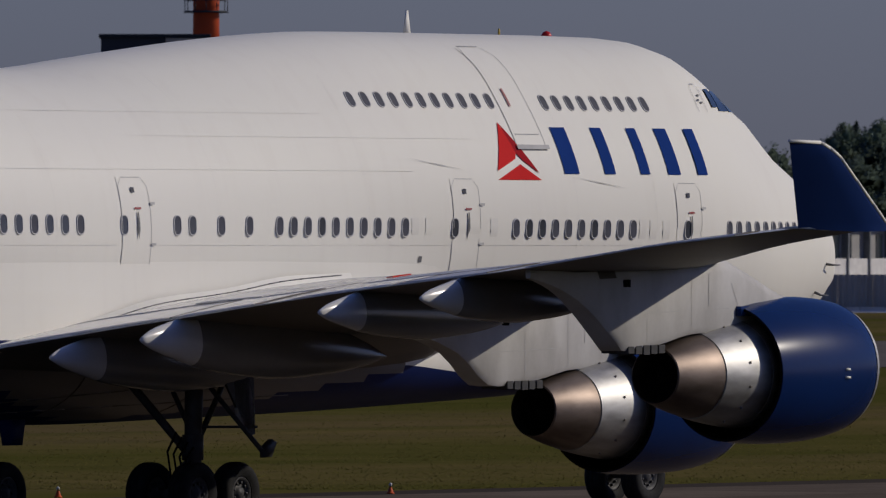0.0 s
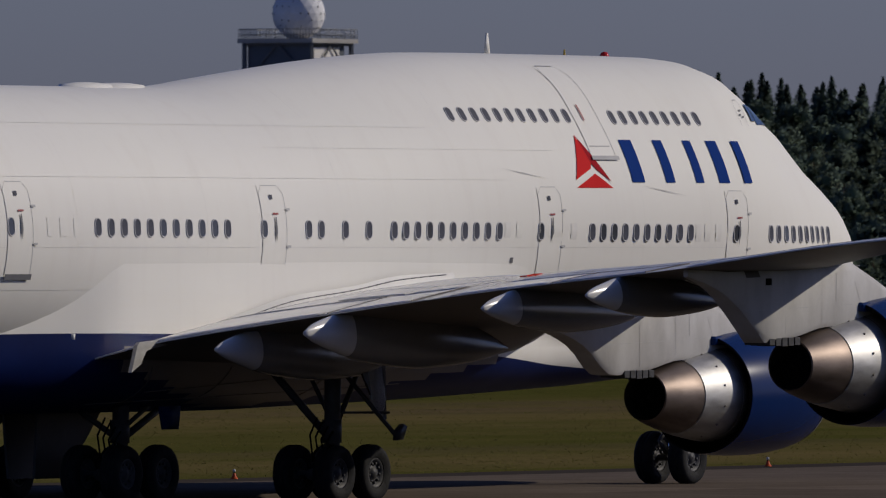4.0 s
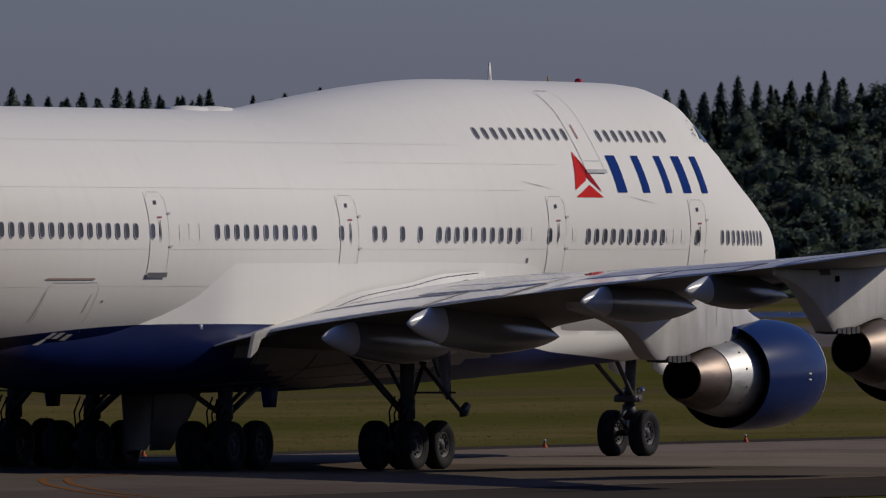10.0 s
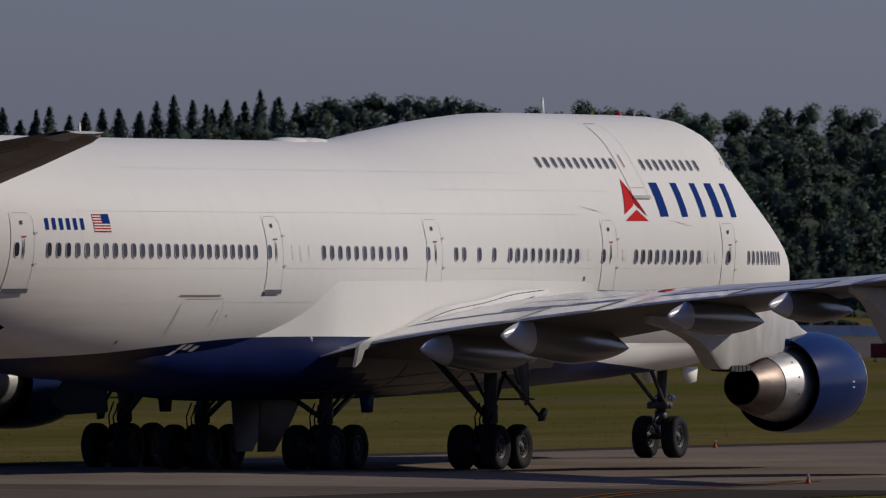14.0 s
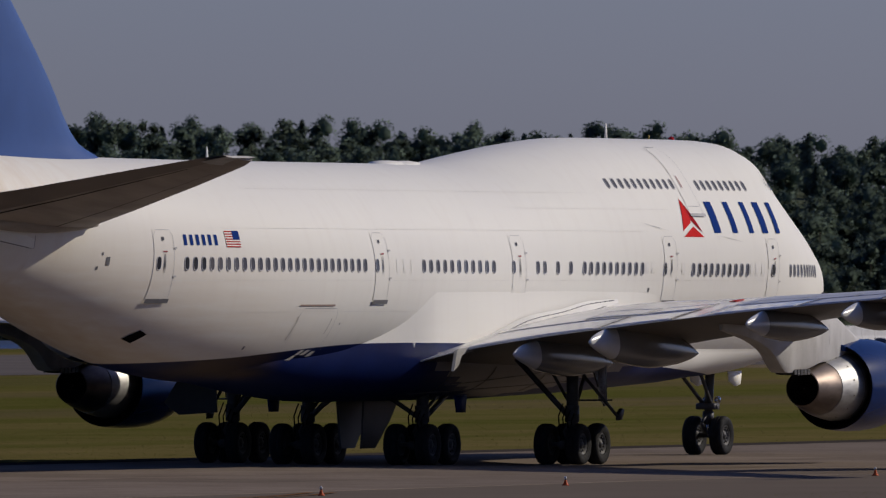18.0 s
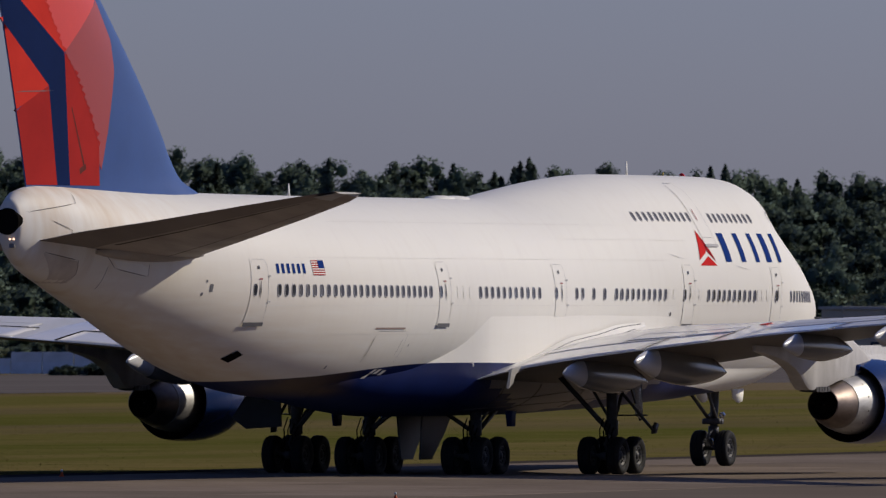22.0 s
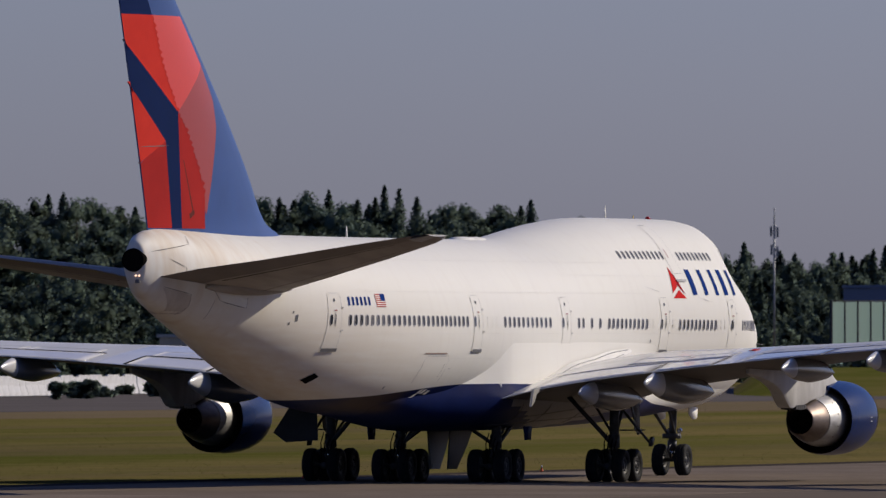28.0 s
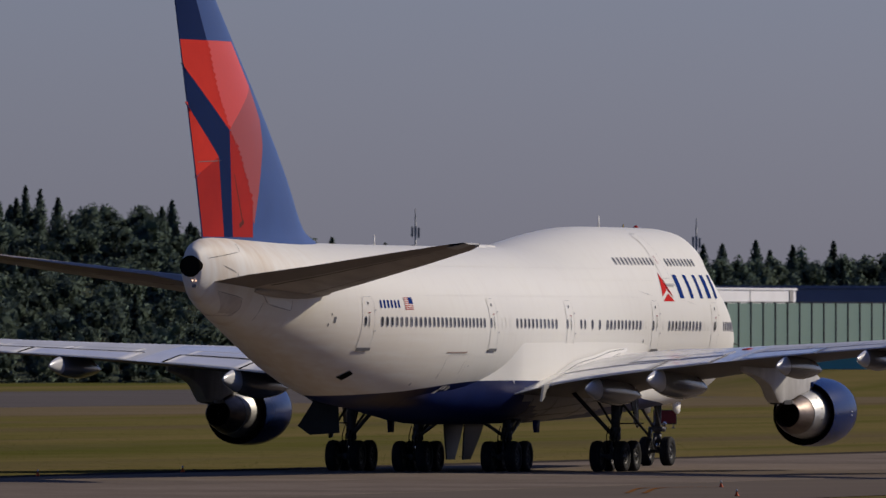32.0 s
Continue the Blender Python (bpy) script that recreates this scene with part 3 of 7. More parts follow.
def outline(s0, s1, z0, z1, w, r=0.18):
    """The strips of a rounded door outline, as four-cornered polygons."""
    return [[(s0, z0), (s0 + w, z0), (s0 + w, z1 - r), (s0, z1 - r)], [(s1 - w, z0), (s1, z0), (s1, z1 - r), (s1 - w, z1 - r)],
            [(s0 + r, z1 - w), (s1 - r, z1 - w), (s1 - r, z1), (s0 + r, z1)],
            [(s0, z1 - r), (s0 + w, z1 - r), (s0 + r, z1 - w), (s0 + r, z1)], [(s1 - w, z1 - r), (s1, z1 - r), (s1 - r, z1), (s1 - r, z1 - w)]]


def window_mesh(w=0.27, h=0.385):
    """A rounded pane in a slightly raised rim; local x along the hull, z up, y outward."""
    def loop(a, b, y, n=5):
        r = min(a, b) * 0.85
        out = []
        for cx, cz, q in ((a - r, b - r, 0), (-a + r, b - r, 90), (-a + r, -b + r, 180), (a - r, -b + r, 270)):
            for i in range(n):
                t = radians(q + 90 * i / (n - 1))
                out.append((cx + r * math.cos(t), y, cz + r * math.sin(t)))
        return out
    a, b = w / 2, h / 2
    rim = loft([loop(a + .028, b + .028, -.01), loop(a + .026, b + .026, .010), loop(a + .004, b + .004, .012), loop(a, b, -.004)], caps=False)
    pane = loop(a, b, .002)
    return rim, (pane, [tuple(range(len(pane)))])


RIM_MESH, PANE_MESH = window_mesh()


def mesh_of(name, data, mat):
    me = bpy.data.meshes.new(name)
    me.from_pydata([tuple(p) for p in data[0]], [], [tuple(q) for q in data[1]])
    me.materials.append(mat)
    me.polygons.foreach_set("use_smooth", [True] * len(me.polygons))
    return me


rim_data = mesh_of("window_rim", RIM_MESH, simple("window_rim_grey", (0.58, 0.57, 0.56), rough=0.6, spec=0.0))
pane_data = {"open": mesh_of("window_pane", PANE_MESH, M_PANE), "drawn": mesh_of("window_shade", PANE_MESH, M_SHADE), "half": mesh_of("window_pane_dim", PANE_MESH, simple("dim_window_pane", (0.055, 0.06, 0.075), (0.04, 0.043, 0.055), rough=0.15, coat=0.5))}


def window(s, z, side=-1, look_kind="drawn", scale=0.93):
    p, n = skin(s, z, 0.004, side)
    up = Vector((0, 0, 1)) - n * n.z
    up.normalize()
    x = n.cross(up)
    m = Matrix((( x.x, n.x, up.x, p.x), (x.y, n.y, up.y, p.y), (x.z, n.z, up.z, p.z), (0, 0, 0, 1)))
    w = new("window", pane_data[look_kind])
    w.parent = jet
    w.matrix_basis = m @ Matrix.Diagonal((scale * .88, 1, scale, 1))
    r = new("window_rim", rim_data)
    r.parent = w
    return w


def belt(s):
    """Height of the window belt."""
    return 5.735 + .0038 * s


DOORS = [(10.33, 4.78), (18.76, 4.84), (30.47, 4.83), (40.69, 4.88), (54.57, 4.93)]   # centre behind the nose, height of the sill


def door(s, z0, side=-1, wide=1.0, high=1.97):
    d = decal("door", [(s - wide / 2, z0), (s + wide / 2, z0), (s + wide / 2, z0 + high), (s - wide / 2, z0 + high)], M_HULL, jet, 0.006, side, "white cabin door with a grey seal")
    for q in outline(s - wide / 2, s + wide / 2, z0, z0 + high, 0.015):
        decal("door_seal", q, M_LINE, d, 0.010, side)
    decal("door_sill", [(s - wide / 2 - .02, z0 - .10), (s + wide / 2 + .02, z0 - .10), (s + wide / 2 + .02, z0 + .02), (s - wide / 2 - .02, z0 + .02)], M_SILL, d, 0.05, side, "dark grey door sill")
    h = decal("door_handle", [(s - .085, z0 + .95), (s - .04, z0 + .72), (s + .0, z0 + .95), (s - .02, z0 + 1.28), (s - .06, z0 + 1.28)], M_SILL, d, 0.03, side, "dark door handle recess")
    decal("door_marking", [(s - .16, z0 + 1.33), (s + .06, z0 + 1.33), (s + .06, z0 + 1.37), (s - .16, z0 + 1.37)], M_MARK, d, 0.025, side)
    decal("door_marking", [(s - .02, z0 + 1.66), (s + .10, z0 + 1.66), (s + .10, z0 + 1.76), (s - .02, z0 + 1.76)], M_SHADE, d, 0.025, side)
    for zz in (.62, 1.42):
        decal("door_hinge", [(s - wide / 2 - .14, z0 + zz), (s - wide / 2 + .02, z0 + zz), (s - wide / 2 + .02, z0 + zz + .05), (s - wide / 2 - .14, z0 + zz + .05)], M_LINE, d, 0.03, side)
    return d


random.seed(7)
for side in (-1, 1):
    for i, (s, z0) in enumerate(DOORS):
        door(s, z0, side, 1.12 if i == 4 else 1.0)
        w = (10.42, 19.20, 30.90, 41.04, 54.84)[i]
        window(w, belt(w), side, "open" if i == 4 else "half")
    # rows of cabin windows between the doors
    rows = [8.50 - .47 * i for i in range(10)] + [16.94 - .491 * i for i in range(10)]
    rows += [29.07, 28.55, 27.55, 26.57] + [25.51 - .499 * i for i in range(10)] + [37.62 - .522 * i for i in range(11)]
    for s in rows:
        window(s, belt(s), side, random.choice(["drawn", "drawn", "drawn", "half"]))
    for i in range(25):
        s = 53.30 - .4745 * i
        window(s, belt(s), side, "open" if i < 3 else ("half" if i < 7 else "drawn"))
    # upper deck, leaning inward with the lobe
    for i in range(9):
        window(10.80 + .481 * i, 8.39, side, "drawn", 0.88)
    for i in range(11):
        window(16.68 + .501 * i, 8.41, side, "drawn", 0.88)
    # plugged windows, painted over
    for s in (20.15, 20.65, 17.75, 11.25, 11.75, 12.15, 39.5, 39.0, 38.45):
        z = belt(s)
        decal("window_plug", [(s - .13, z - .2), (s + .13, z - .2), (s + .13, z + .2), (s - .13, z + .2)], M_WHITE, fuselage, 0.006, side)

# upper deck emergency door, tall and leaning
for side in (-1, 1):
    d = decal("upper_deck_door", [(15.3, 7.5), (16.4, 7.5), (16.4, 9.52), (15.3, 9.52)], M_HULL, jet, 0.006, side, "white upper deck door with a grey seal")
    for q in outline(15.3, 16.4, 7.5, 9.55, 0.016):
        decal("door_seal", q, M_LINE, d, 0.011, side)
    decal("door_sill", [(15.25, 7.41), (16.45, 7.41), (16.45, 7.5), (15.25, 7.5)], M_LINE, d, 0.05, side, "grey door sill")
    decal("door_panel", [(15.4, 7.72), (16.3, 7.72), (16.3, 7.74), (15.4, 7.74)], M_LINE, d, 0.012, side)
    decal("door_handle", [(15.98, 8.3), (16.04, 8.3), (16.04, 8.66), (15.98, 8.66)], M_MARK, d, 0.03, side)

# cockpit windows
for side in (-1, 1):
    for i, (a, b, z0, z1) in enumerate(((5.4, 5.95, 8.27, 8.64), (6.02, 6.78, 8.28, 8.70), (6.86, 7.3, 8.36, 8.74))):
        decal("cockpit_window", [(a, z0), (b, z0), (b + .12, z1), (a + .4 - .12 * i, z1)], M_GLASS, jet, 0.02, side, "dark cockpit window pane", step=0.1)
    for q in outline(7.75, 8.3, 8.25, 8.85, .02, .14):
        decal("hatch_seam", q, M_LINE, fuselage, 0.01, side)
    for s, z in ((8.0, 8.6), (8.1, 8.5), (7.95, 8.45)):
        decal("hatch_marking", [(s - .07, z - .02), (s + .07, z - .02), (s + .07, z + .02), (s - .07, z + .02)], M_SILL, fuselage, 0.014, side)

# emblem: red triangles round a white chevron; plain blue blocks stand where the airline's name is painted
for side in (-1, 1):
    decal("emblem_panel", [(16.78, 7.97), (17.40, 6.97), (16.5, 7.26)], M_EMBLEM, fuselage, 0.014, side, "bright red triangle of the emblem")
    decal("emblem_panel", [(16.78, 7.97), (16.5, 7.26), (15.86, 6.92)], M_EMBLEM_DARK, fuselage, 0.016, side, "darker red triangle of the emblem")
    decal("emblem_panel", [(17.44, 6.79), (16.5, 7.11), (15.84, 6.79)], M_EMBLEM, fuselage, 0.014, side, "red triangle of the emblem")
    for a, b in ((15.10, 14.15), (13.53, 12.82), (12.14, 11.52), (11.12, 10.30), (9.92, 9.12)):
        c, d = (a + b) / 2, abs(a - b) * .29
        decal("name_block", [(c - d, 6.92), (c + d, 6.92), (c + d, 7.88), (c - d, 7.88)], M_TEXT, fuselage, 0.014, side, "plain dark blue block of lettering")
    # small bars where the registration is painted, and the flag
    for i in range(6):
        s = 53.33 - .36 * i
        decal("registration_bar", [(s - .085, 6.46), (s + .085, 6.46), (s + .085, 6.76), (s - .085, 6.76)], M_TEXT, fuselage, 0.012, side, "short blue bar of the registration")
    fl = decal("flag_panel", [(50.1, 6.40), (50.95, 6.40), (50.95, 6.87), (50.1, 6.87)], M_WHITE, fuselage, 0.010, side, "small painted flag with red and white stripes")
    for i in range(7):
        z = 6.40 + i * .072
        decal("flag_stripe", [(50.1, z), (50.95, z), (50.95, z + .036), (50.1, z + .036)], M_RED_DARK, fl, 0.014, side)
    decal("flag_canton", [(50.1, 6.62), (50.5, 6.62), (50.5, 6.87), (50.1, 6.87)], M_TEXT, fl, 0.018, side)
    # cargo door outline, vents and small marks
    for q in outline(43.4, 46.0, 3.66, 4.66, 0.018):
        decal("cargo_door_seam", q, M_LINE, fuselage, 0.008, side)
    decal("cargo_door_latch", [(43.8, 4.72), (46.2, 4.72), (46.2, 4.765), (43.8, 4.765)], M_BRONZE, fuselage, 0.02, side, "brownish latch rail of the cargo door")
    decal("outflow_vent", [(54.82, 3.82), (54.2, 3.69), (53.9, 3.97), (54.4, 4.06)], M_SOOT, fuselage, 0.02, side, "dark open vent")
    for s, z, w in ((33.95, 4.42, .06), (35.22, 4.1, .05), (20.38, 5.17, .06), (43.0, 4.2, .03)):
        decal("port", [(s - w, z - w), (s + w, z - w), (s + w, z + w), (s - w, z + w)], M_SILL, fuselage, 0.012, side)
    for a, z in ((12.6, 6.62), (18.6, 6.98)):
        decal("rain_gutter", [(a, z), (a + 2.0, z + .22), (a + 2.0, z + .235), (a, z + .015)], M_LINE, fuselage, 0.02, side)
    # seal plate and panel seams round the tailplane root
    decal("seal_plate", [(67.1, 7.05), (65.3, 6.83), (65.05, 6.41), (65.1, 6.14), (65.9, 6.14)], M_STAIN, fuselage, 0.008, side, "brown-stained tailplane seal plate")
    decal("seal_sheet", [(63.5, 6.84), (61.38, 6.69), (61.34, 6.37), (63.0, 6.55)], M_WHITE, fuselage, 0.009, side, "clean white sliding sheet below the tailplane root")
    for q in ([(62.3, 7.96), (61.6, 7.98), (61.5, 8.1), (62.2, 8.06)], [(65.0, 6.30), (64.9, 6.36), (64.8, 6.32), (64.86, 6.26)], [(66.9, 9.02), (63.2, 9.14), (63.2, 9.18), (66.9, 9.06)]):
        decal("grime_patch", q, M_STAIN, fuselage, 0.010, side, "brown grime on the white skin")
    for a, b in (((67.12, 7.08), (65.28, 6.83)), ((65.28, 6.83), (65.06, 6.41)), ((65.06, 6.41), (65.3, 6.12)), ((63.84, 6.96), (63.26, 6.58)), ((63.26, 6.58), (61.33, 6.34)), ((61.33, 6.34), (61.38, 6.71)),
                 ((68.0, 8.28), (65.21, 8.55)), ((65.21, 8.55), (65.0, 8.85)), ((66.83, 8.04), (65.82, 7.75)), ((65.82, 7.75), (65.8, 7.5)), ((63.67, 6.63), (63.66, 5.96)), ((46.05, 4.42), (46.14, 3.7)), ((43.71, 4.37), (43.77, 3.9))):
        w = .022
        if abs(a[0] - b[0]) < abs(a[1] - b[1]):
            q = [(a[0] - w / 2, a[1]), (a[0] + w / 2, a[1]), (b[0] + w / 2, b[1]), (b[0] - w / 2, b[1])]
        else:
            q = [(a[0], a[1] - w / 2), (b[0], b[1] - w / 2), (b[0], b[1] + w / 2), (a[0], a[1] + w / 2)]
        decal("panel_seam", q, M_SEAM, fuselage, 0.012, side, step=0.08)
    for a, z, w, h in ((57.53, 6.0, .09, .12), (58.02, 5.81, .05, .05), (57.84, 6.21, .04, .04), (48.37, 3.52, .06, .05)):
        decal("port", [(a - w, z - h), (a + w, z - h), (a + w, z + h), (a - w, z + h)], M_SILL, fuselage, 0.012, side)
    # long faint skin laps
    for z, a, b in ((6.95, 20.5, 52.0), (4.55, 22.0, 50.0), (8.1, 23.0, 48.0), (5.45, 10.0, 56.0), (7.62, 18.0, 30.0)):
        decal("skin_lap", [(a, z), (b, z), (b, z + .007), (a, z + .007)], M_LAP, fuselage, 0.005, side)
    for s in (11.6, 14.6, 22.3, 27.6, 33.2, 38.4, 43.2, 48.2, 51.6, 56.6, 61.5):
        z1 = min(8.9, TOP(s) - .25)
        decal("skin_joint", [(s, BOT(s) + 1.0), (s + .006, BOT(s) + 1.0), (s + .006, z1), (s, z1)], M_LAP, fuselage, 0.006, side)


# ---- wing body fairing
fair_low = pchip([5, 6.5, 9, 11, 14, 18, 22, 26, 30, 38, 42, 45, 47.5], [2.88, 2.68, 2.5, 2.42, 2.28, 2.14, 2.03, 1.95, 1.88, 1.88, 2.1, 2.4, 2.66])
fair_bulge = pchip([5, 11, 16.5, 18.5, 20.5, 23, 29, 34.5, 36.8, 38.4, 40.2, 41.6, 43, 45, 47.5], [-.02, -.02, .0, .32, .72, .95, 1.04, 1.04, .92, .62, .28, .04, -.1, -.2, -.48])
FAIR_MID, FAIR_TOP = 3.35, 5.3


def fair_y(s, z):
    """Half width of the fairing: it hugs the hull over the wing and stands as an upright wall behind it."""
    w = max(half_width(s, FAIR_MID) + fair_bulge(s), .2)
    if z >= FAIR_MID:
        u = (FAIR_TOP - z) / (FAIR_TOP - FAIR_MID)
        yt = half_width(s, FAIR_TOP) - .03
        k = min(1.0, max(0.0, (s - 33.5) / 2.0))
        soft = yt + (w - yt) * (u * u * (3 - 2 * u))
        if fair_bulge(s) < .3 and soft < half_width(s, z) - .02:
            soft = half_width(s, z) - .02
        return soft + (min(w, yt) - soft) * k
    u = min(1.0, (FAIR_MID - z) / (FAIR_MID - fair_low(s)))
    full = w * max(0.0, 1 - u ** 2.6) ** (1 / 2.6)
    # forward it fades into the hull
    k = min(1.0, max(0.0, (s - 5.0) / 9.0))
    return full * k + (half_width(s, z) + .004) * (1 - k)


def fairing():
    rings = []
    for s in np.linspace(5.0, 47.5, 86):
        b = fair_low(s)
        zs = [FAIR_TOP + (FAIR_MID - FAIR_TOP) * i / 10 for i in range(11)] + [FAIR_MID - (FAIR_MID - b) * math.sin(math.pi / 2 * i / 12) for i in range(1, 13)]
        side_ = [(fair_y(s, z), z) for z in zs]
        side_[-1] = (0.0, b)
        rings.append([(-s, -y, z) for y, z in side_] + [(-s, y, z) for y, z in side_[-2::-1]])
    return loft(rings, caps=False, closed=False)


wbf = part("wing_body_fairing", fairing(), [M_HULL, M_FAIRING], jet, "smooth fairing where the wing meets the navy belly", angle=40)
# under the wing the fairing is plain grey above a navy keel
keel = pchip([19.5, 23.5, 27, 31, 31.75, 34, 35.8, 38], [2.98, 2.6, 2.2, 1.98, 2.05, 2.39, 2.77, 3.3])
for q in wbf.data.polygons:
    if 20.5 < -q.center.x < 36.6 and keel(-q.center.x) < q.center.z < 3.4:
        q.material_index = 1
for side in (-1, 1):
    for s0, z0, s1, z1 in ((24.5, 2.9, 35.0, 2.35), (24.5, 2.45, 36.4, 2.1), (28.0, 3.0, 28.3, 2.15), (32.2, 2.9, 32.5, 2.1), (35.4, 2.9, 35.2, 2.1)):
        pts = []
        for i in range(9):
            a, z = s0 + (s1 - s0) * i / 8, z0 + (z1 - z0) * i / 8
            pts.append(Vector((-a, side * (fair_y(a, z) + .004), z)))
        part("fairing_seam", joined(*[tube(a, b, .012, n=5) for a, b in zip(pts, pts[1:])]), M_SEAM, wbf)
# white painted bars on the navy fairing
for side in (-1, 1):
    for a0, a1, zt, b0, b1, zb in ((44.54, 44.30, 3.44, 44.70, 44.46, 3.30), (44.15, 43.88, 3.44, 44.36, 44.05, 3.29), (44.73, 44.54, 3.28, 45.03, 44.75, 3.14), (43.72, 43.43, 3.40, 43.87, 43.57, 3.25)):
        quad = [(a0, zt), (a1, zt), (b1, zb), (b0, zb)]
        part("belly_marking", ([(-a, side * (max(fair_y(a, z), half_width(a, z)) + .02), z) for a, z in quad], [(0, 1, 2, 3)]), M_WHITE, wbf, "short white painted bar")


# ---- wings
def foil(c):
    return 5 * (.2969 * math.sqrt(c) - .126 * c - .3516 * c * c + .2843 * c**3 - .1015 * c**4)


CS = [0, .004, .015, .04, .09, .16, .26, .38, .5, .62, .74, .85, .93, 1.0]
#        y     LE     TE     zLE   zTE   thickness
WING = [(2.6, 18.6, 37.5, 3.4, 2.95, .115), (3.6, 19.7, 37.4, 3.55, 3.22, .115), (4.6, 20.9, 37.2, 3.75, 3.45, .115), (6.0, 22.4, 36.45, 4.0, 3.72, .115), (8.8, 25.3, 37.1, 4.3, 4.05, .10), (11.9, 28.2, 38.5, 4.55, 4.35, .09),
        (15.0, 31.2, 40.2, 4.77, 4.6, .078), (21.0, 37.0, 43.9, 5.2, 5.0, .062), (26.0, 42.0, 47.0, 5.58, 5.42, .055), (31.0, 46.9, 50.0, 5.83, 5.75, .05)]
w_le, w_te = pchip([a[0] for a in WING], [a[1] for a in WING]), pchip([a[0] for a in WING], [a[2] for a in WING])
w_zl, w_zt = pchip([a[0] for a in WING], [a[3] for a in WING]), pchip([a[0] for a in WING], [a[4] for a in WING])
w_th = pchip([a[0] for a in WING], [a[5] for a in WING])


def wing_point(y, c, upper):
    le, te = w_le(y), w_te(y)
    ch = te - le
    t = foil(c) * w_th(y) * ch
    under = .9 - .45 * min(1.0, max(0.0, (9.0 - y) / 5.0))
    z = w_zl(y) + (w_zt(y) - w_zl(y)) * c + (t * 1.1 if upper else -t * under)
    return (-(le + ch * c), z)


def wing(side, c0=0.0, c1=1.0, ys=None):
    ys = ys if ys is not None else list(np.linspace(2.6, 31.0, 42))
    cs = [c0 + (c1 - c0) * c for c in CS]
    rings = []
    for y in ys:
        up = [wing_point(y, c, True) for c in cs[::-1]]
        dn = [wing_point(y, c, False) for c in cs]
        rings.append([(x, side * y, z) for x, z in up + dn])
    return loft(rings)


def panel_strip(side, y0, y1, c0, c1, upper, off, n=10):
    """A thin plate lying on the wing skin."""
    v, f = [], []
    k = 6
    for lift in (off * .2, off):
        for i in range(n + 1):
            y = y0 + (y1 - y0) * i / n
            for j in range(k + 1):
                x, z = wing_point(y, c0 + (c1 - c0) * j / k, upper)
                v.append((x, side * y, z + (lift if upper else -lift)))
    o = (n + 1) * (k + 1)
    for i in range(n):
        for j in range(k):
            a = i * (k + 1) + j
            f.append((o + a, o + a + 1, o + a + k + 2, o + a + k + 1))
    for i in range(n):
        for j in (0, k):
            a = i * (k + 1) + j
            f.append((a, a + k + 1, o + a + k + 1, o + a))
    for j in range(k):
        for i in (0, n):
            a = i * (k + 1) + j
            f.append((a, a + 1, o + a + 1, o + a))
    return v, f


def winglet_at(z):
    """Place of the winglet at a height: distance out, front and back edge."""
    u = (z - 5.75) / 1.5
    return 31.0 + .82 * u, 46.95 + 3.3 * u, 50.0 + 1.58 * u


def winglet(side):
    rings = []
    for z, k in ((5.74, 1.2), (5.9, 1), (6.4, 1), (7.0, 1), (7.18, .8), (7.27, .3)):
        y, le, te = winglet_at(z)
        if z > 7.1:
            le += (z - 7.1) * 2.2
        t = .045 * (te - le) * k
        rings.append([(-(le + (te - le) * c), side * (y + q * t * .9), z - q * t * .3) for c, q in ((0, 0), (.1, .8), (.4, 1.0), (.8, .4), (1, 0), (.8, -.4), (.4, -1.0), (.1, -.8))])
    return loft(rings)


def winglet_edge(side):
    """Bare metal strip along the winglet's front edge and top."""
    bits = []
    pts = []
    for z in (5.8, 6.2, 6.6, 7.0, 7.16, 7.25):
        y, le, te = winglet_at(z)
        pts.append((-(le + max(0, z - 7.1) * 2.2), side * y, z))
    y, le, te = winglet_at(7.28)
    pts.append((-te, side * y, 7.27))
    for a, b in zip(pts, pts[1:]):
        bits.append(tube(a, b, .032, .032, 8))
    return joined(*bits)


def canoe(side, y, s0, s1, z0, z1, w, h):
    """A flap track fairing: a long pod that grows out of the wing's underside and ends in a rounded point behind it."""
    prof = pchip([0, .08, .25, .5, .72, .88, .96, 1.0], [.02, .32, .72, 1.0, .88, .52, .27, .06])
    rings = []
    for i in range(30):
        u = 1 - (1 - i / 29) ** 1.25
        r = prof(u)
        s = s0 + (s1 - s0) * u
        zc = z0 + (z1 - z0) * u ** 1.3
        rings.append([(-s, side * y + w * r * math.cos(a), zc + h * r * math.sin(a) * (1.45 if math.sin(a) > 0 else 1.0)) for a in (2 * math.pi * j / 20 for j in range(20))])
    return loft(rings)


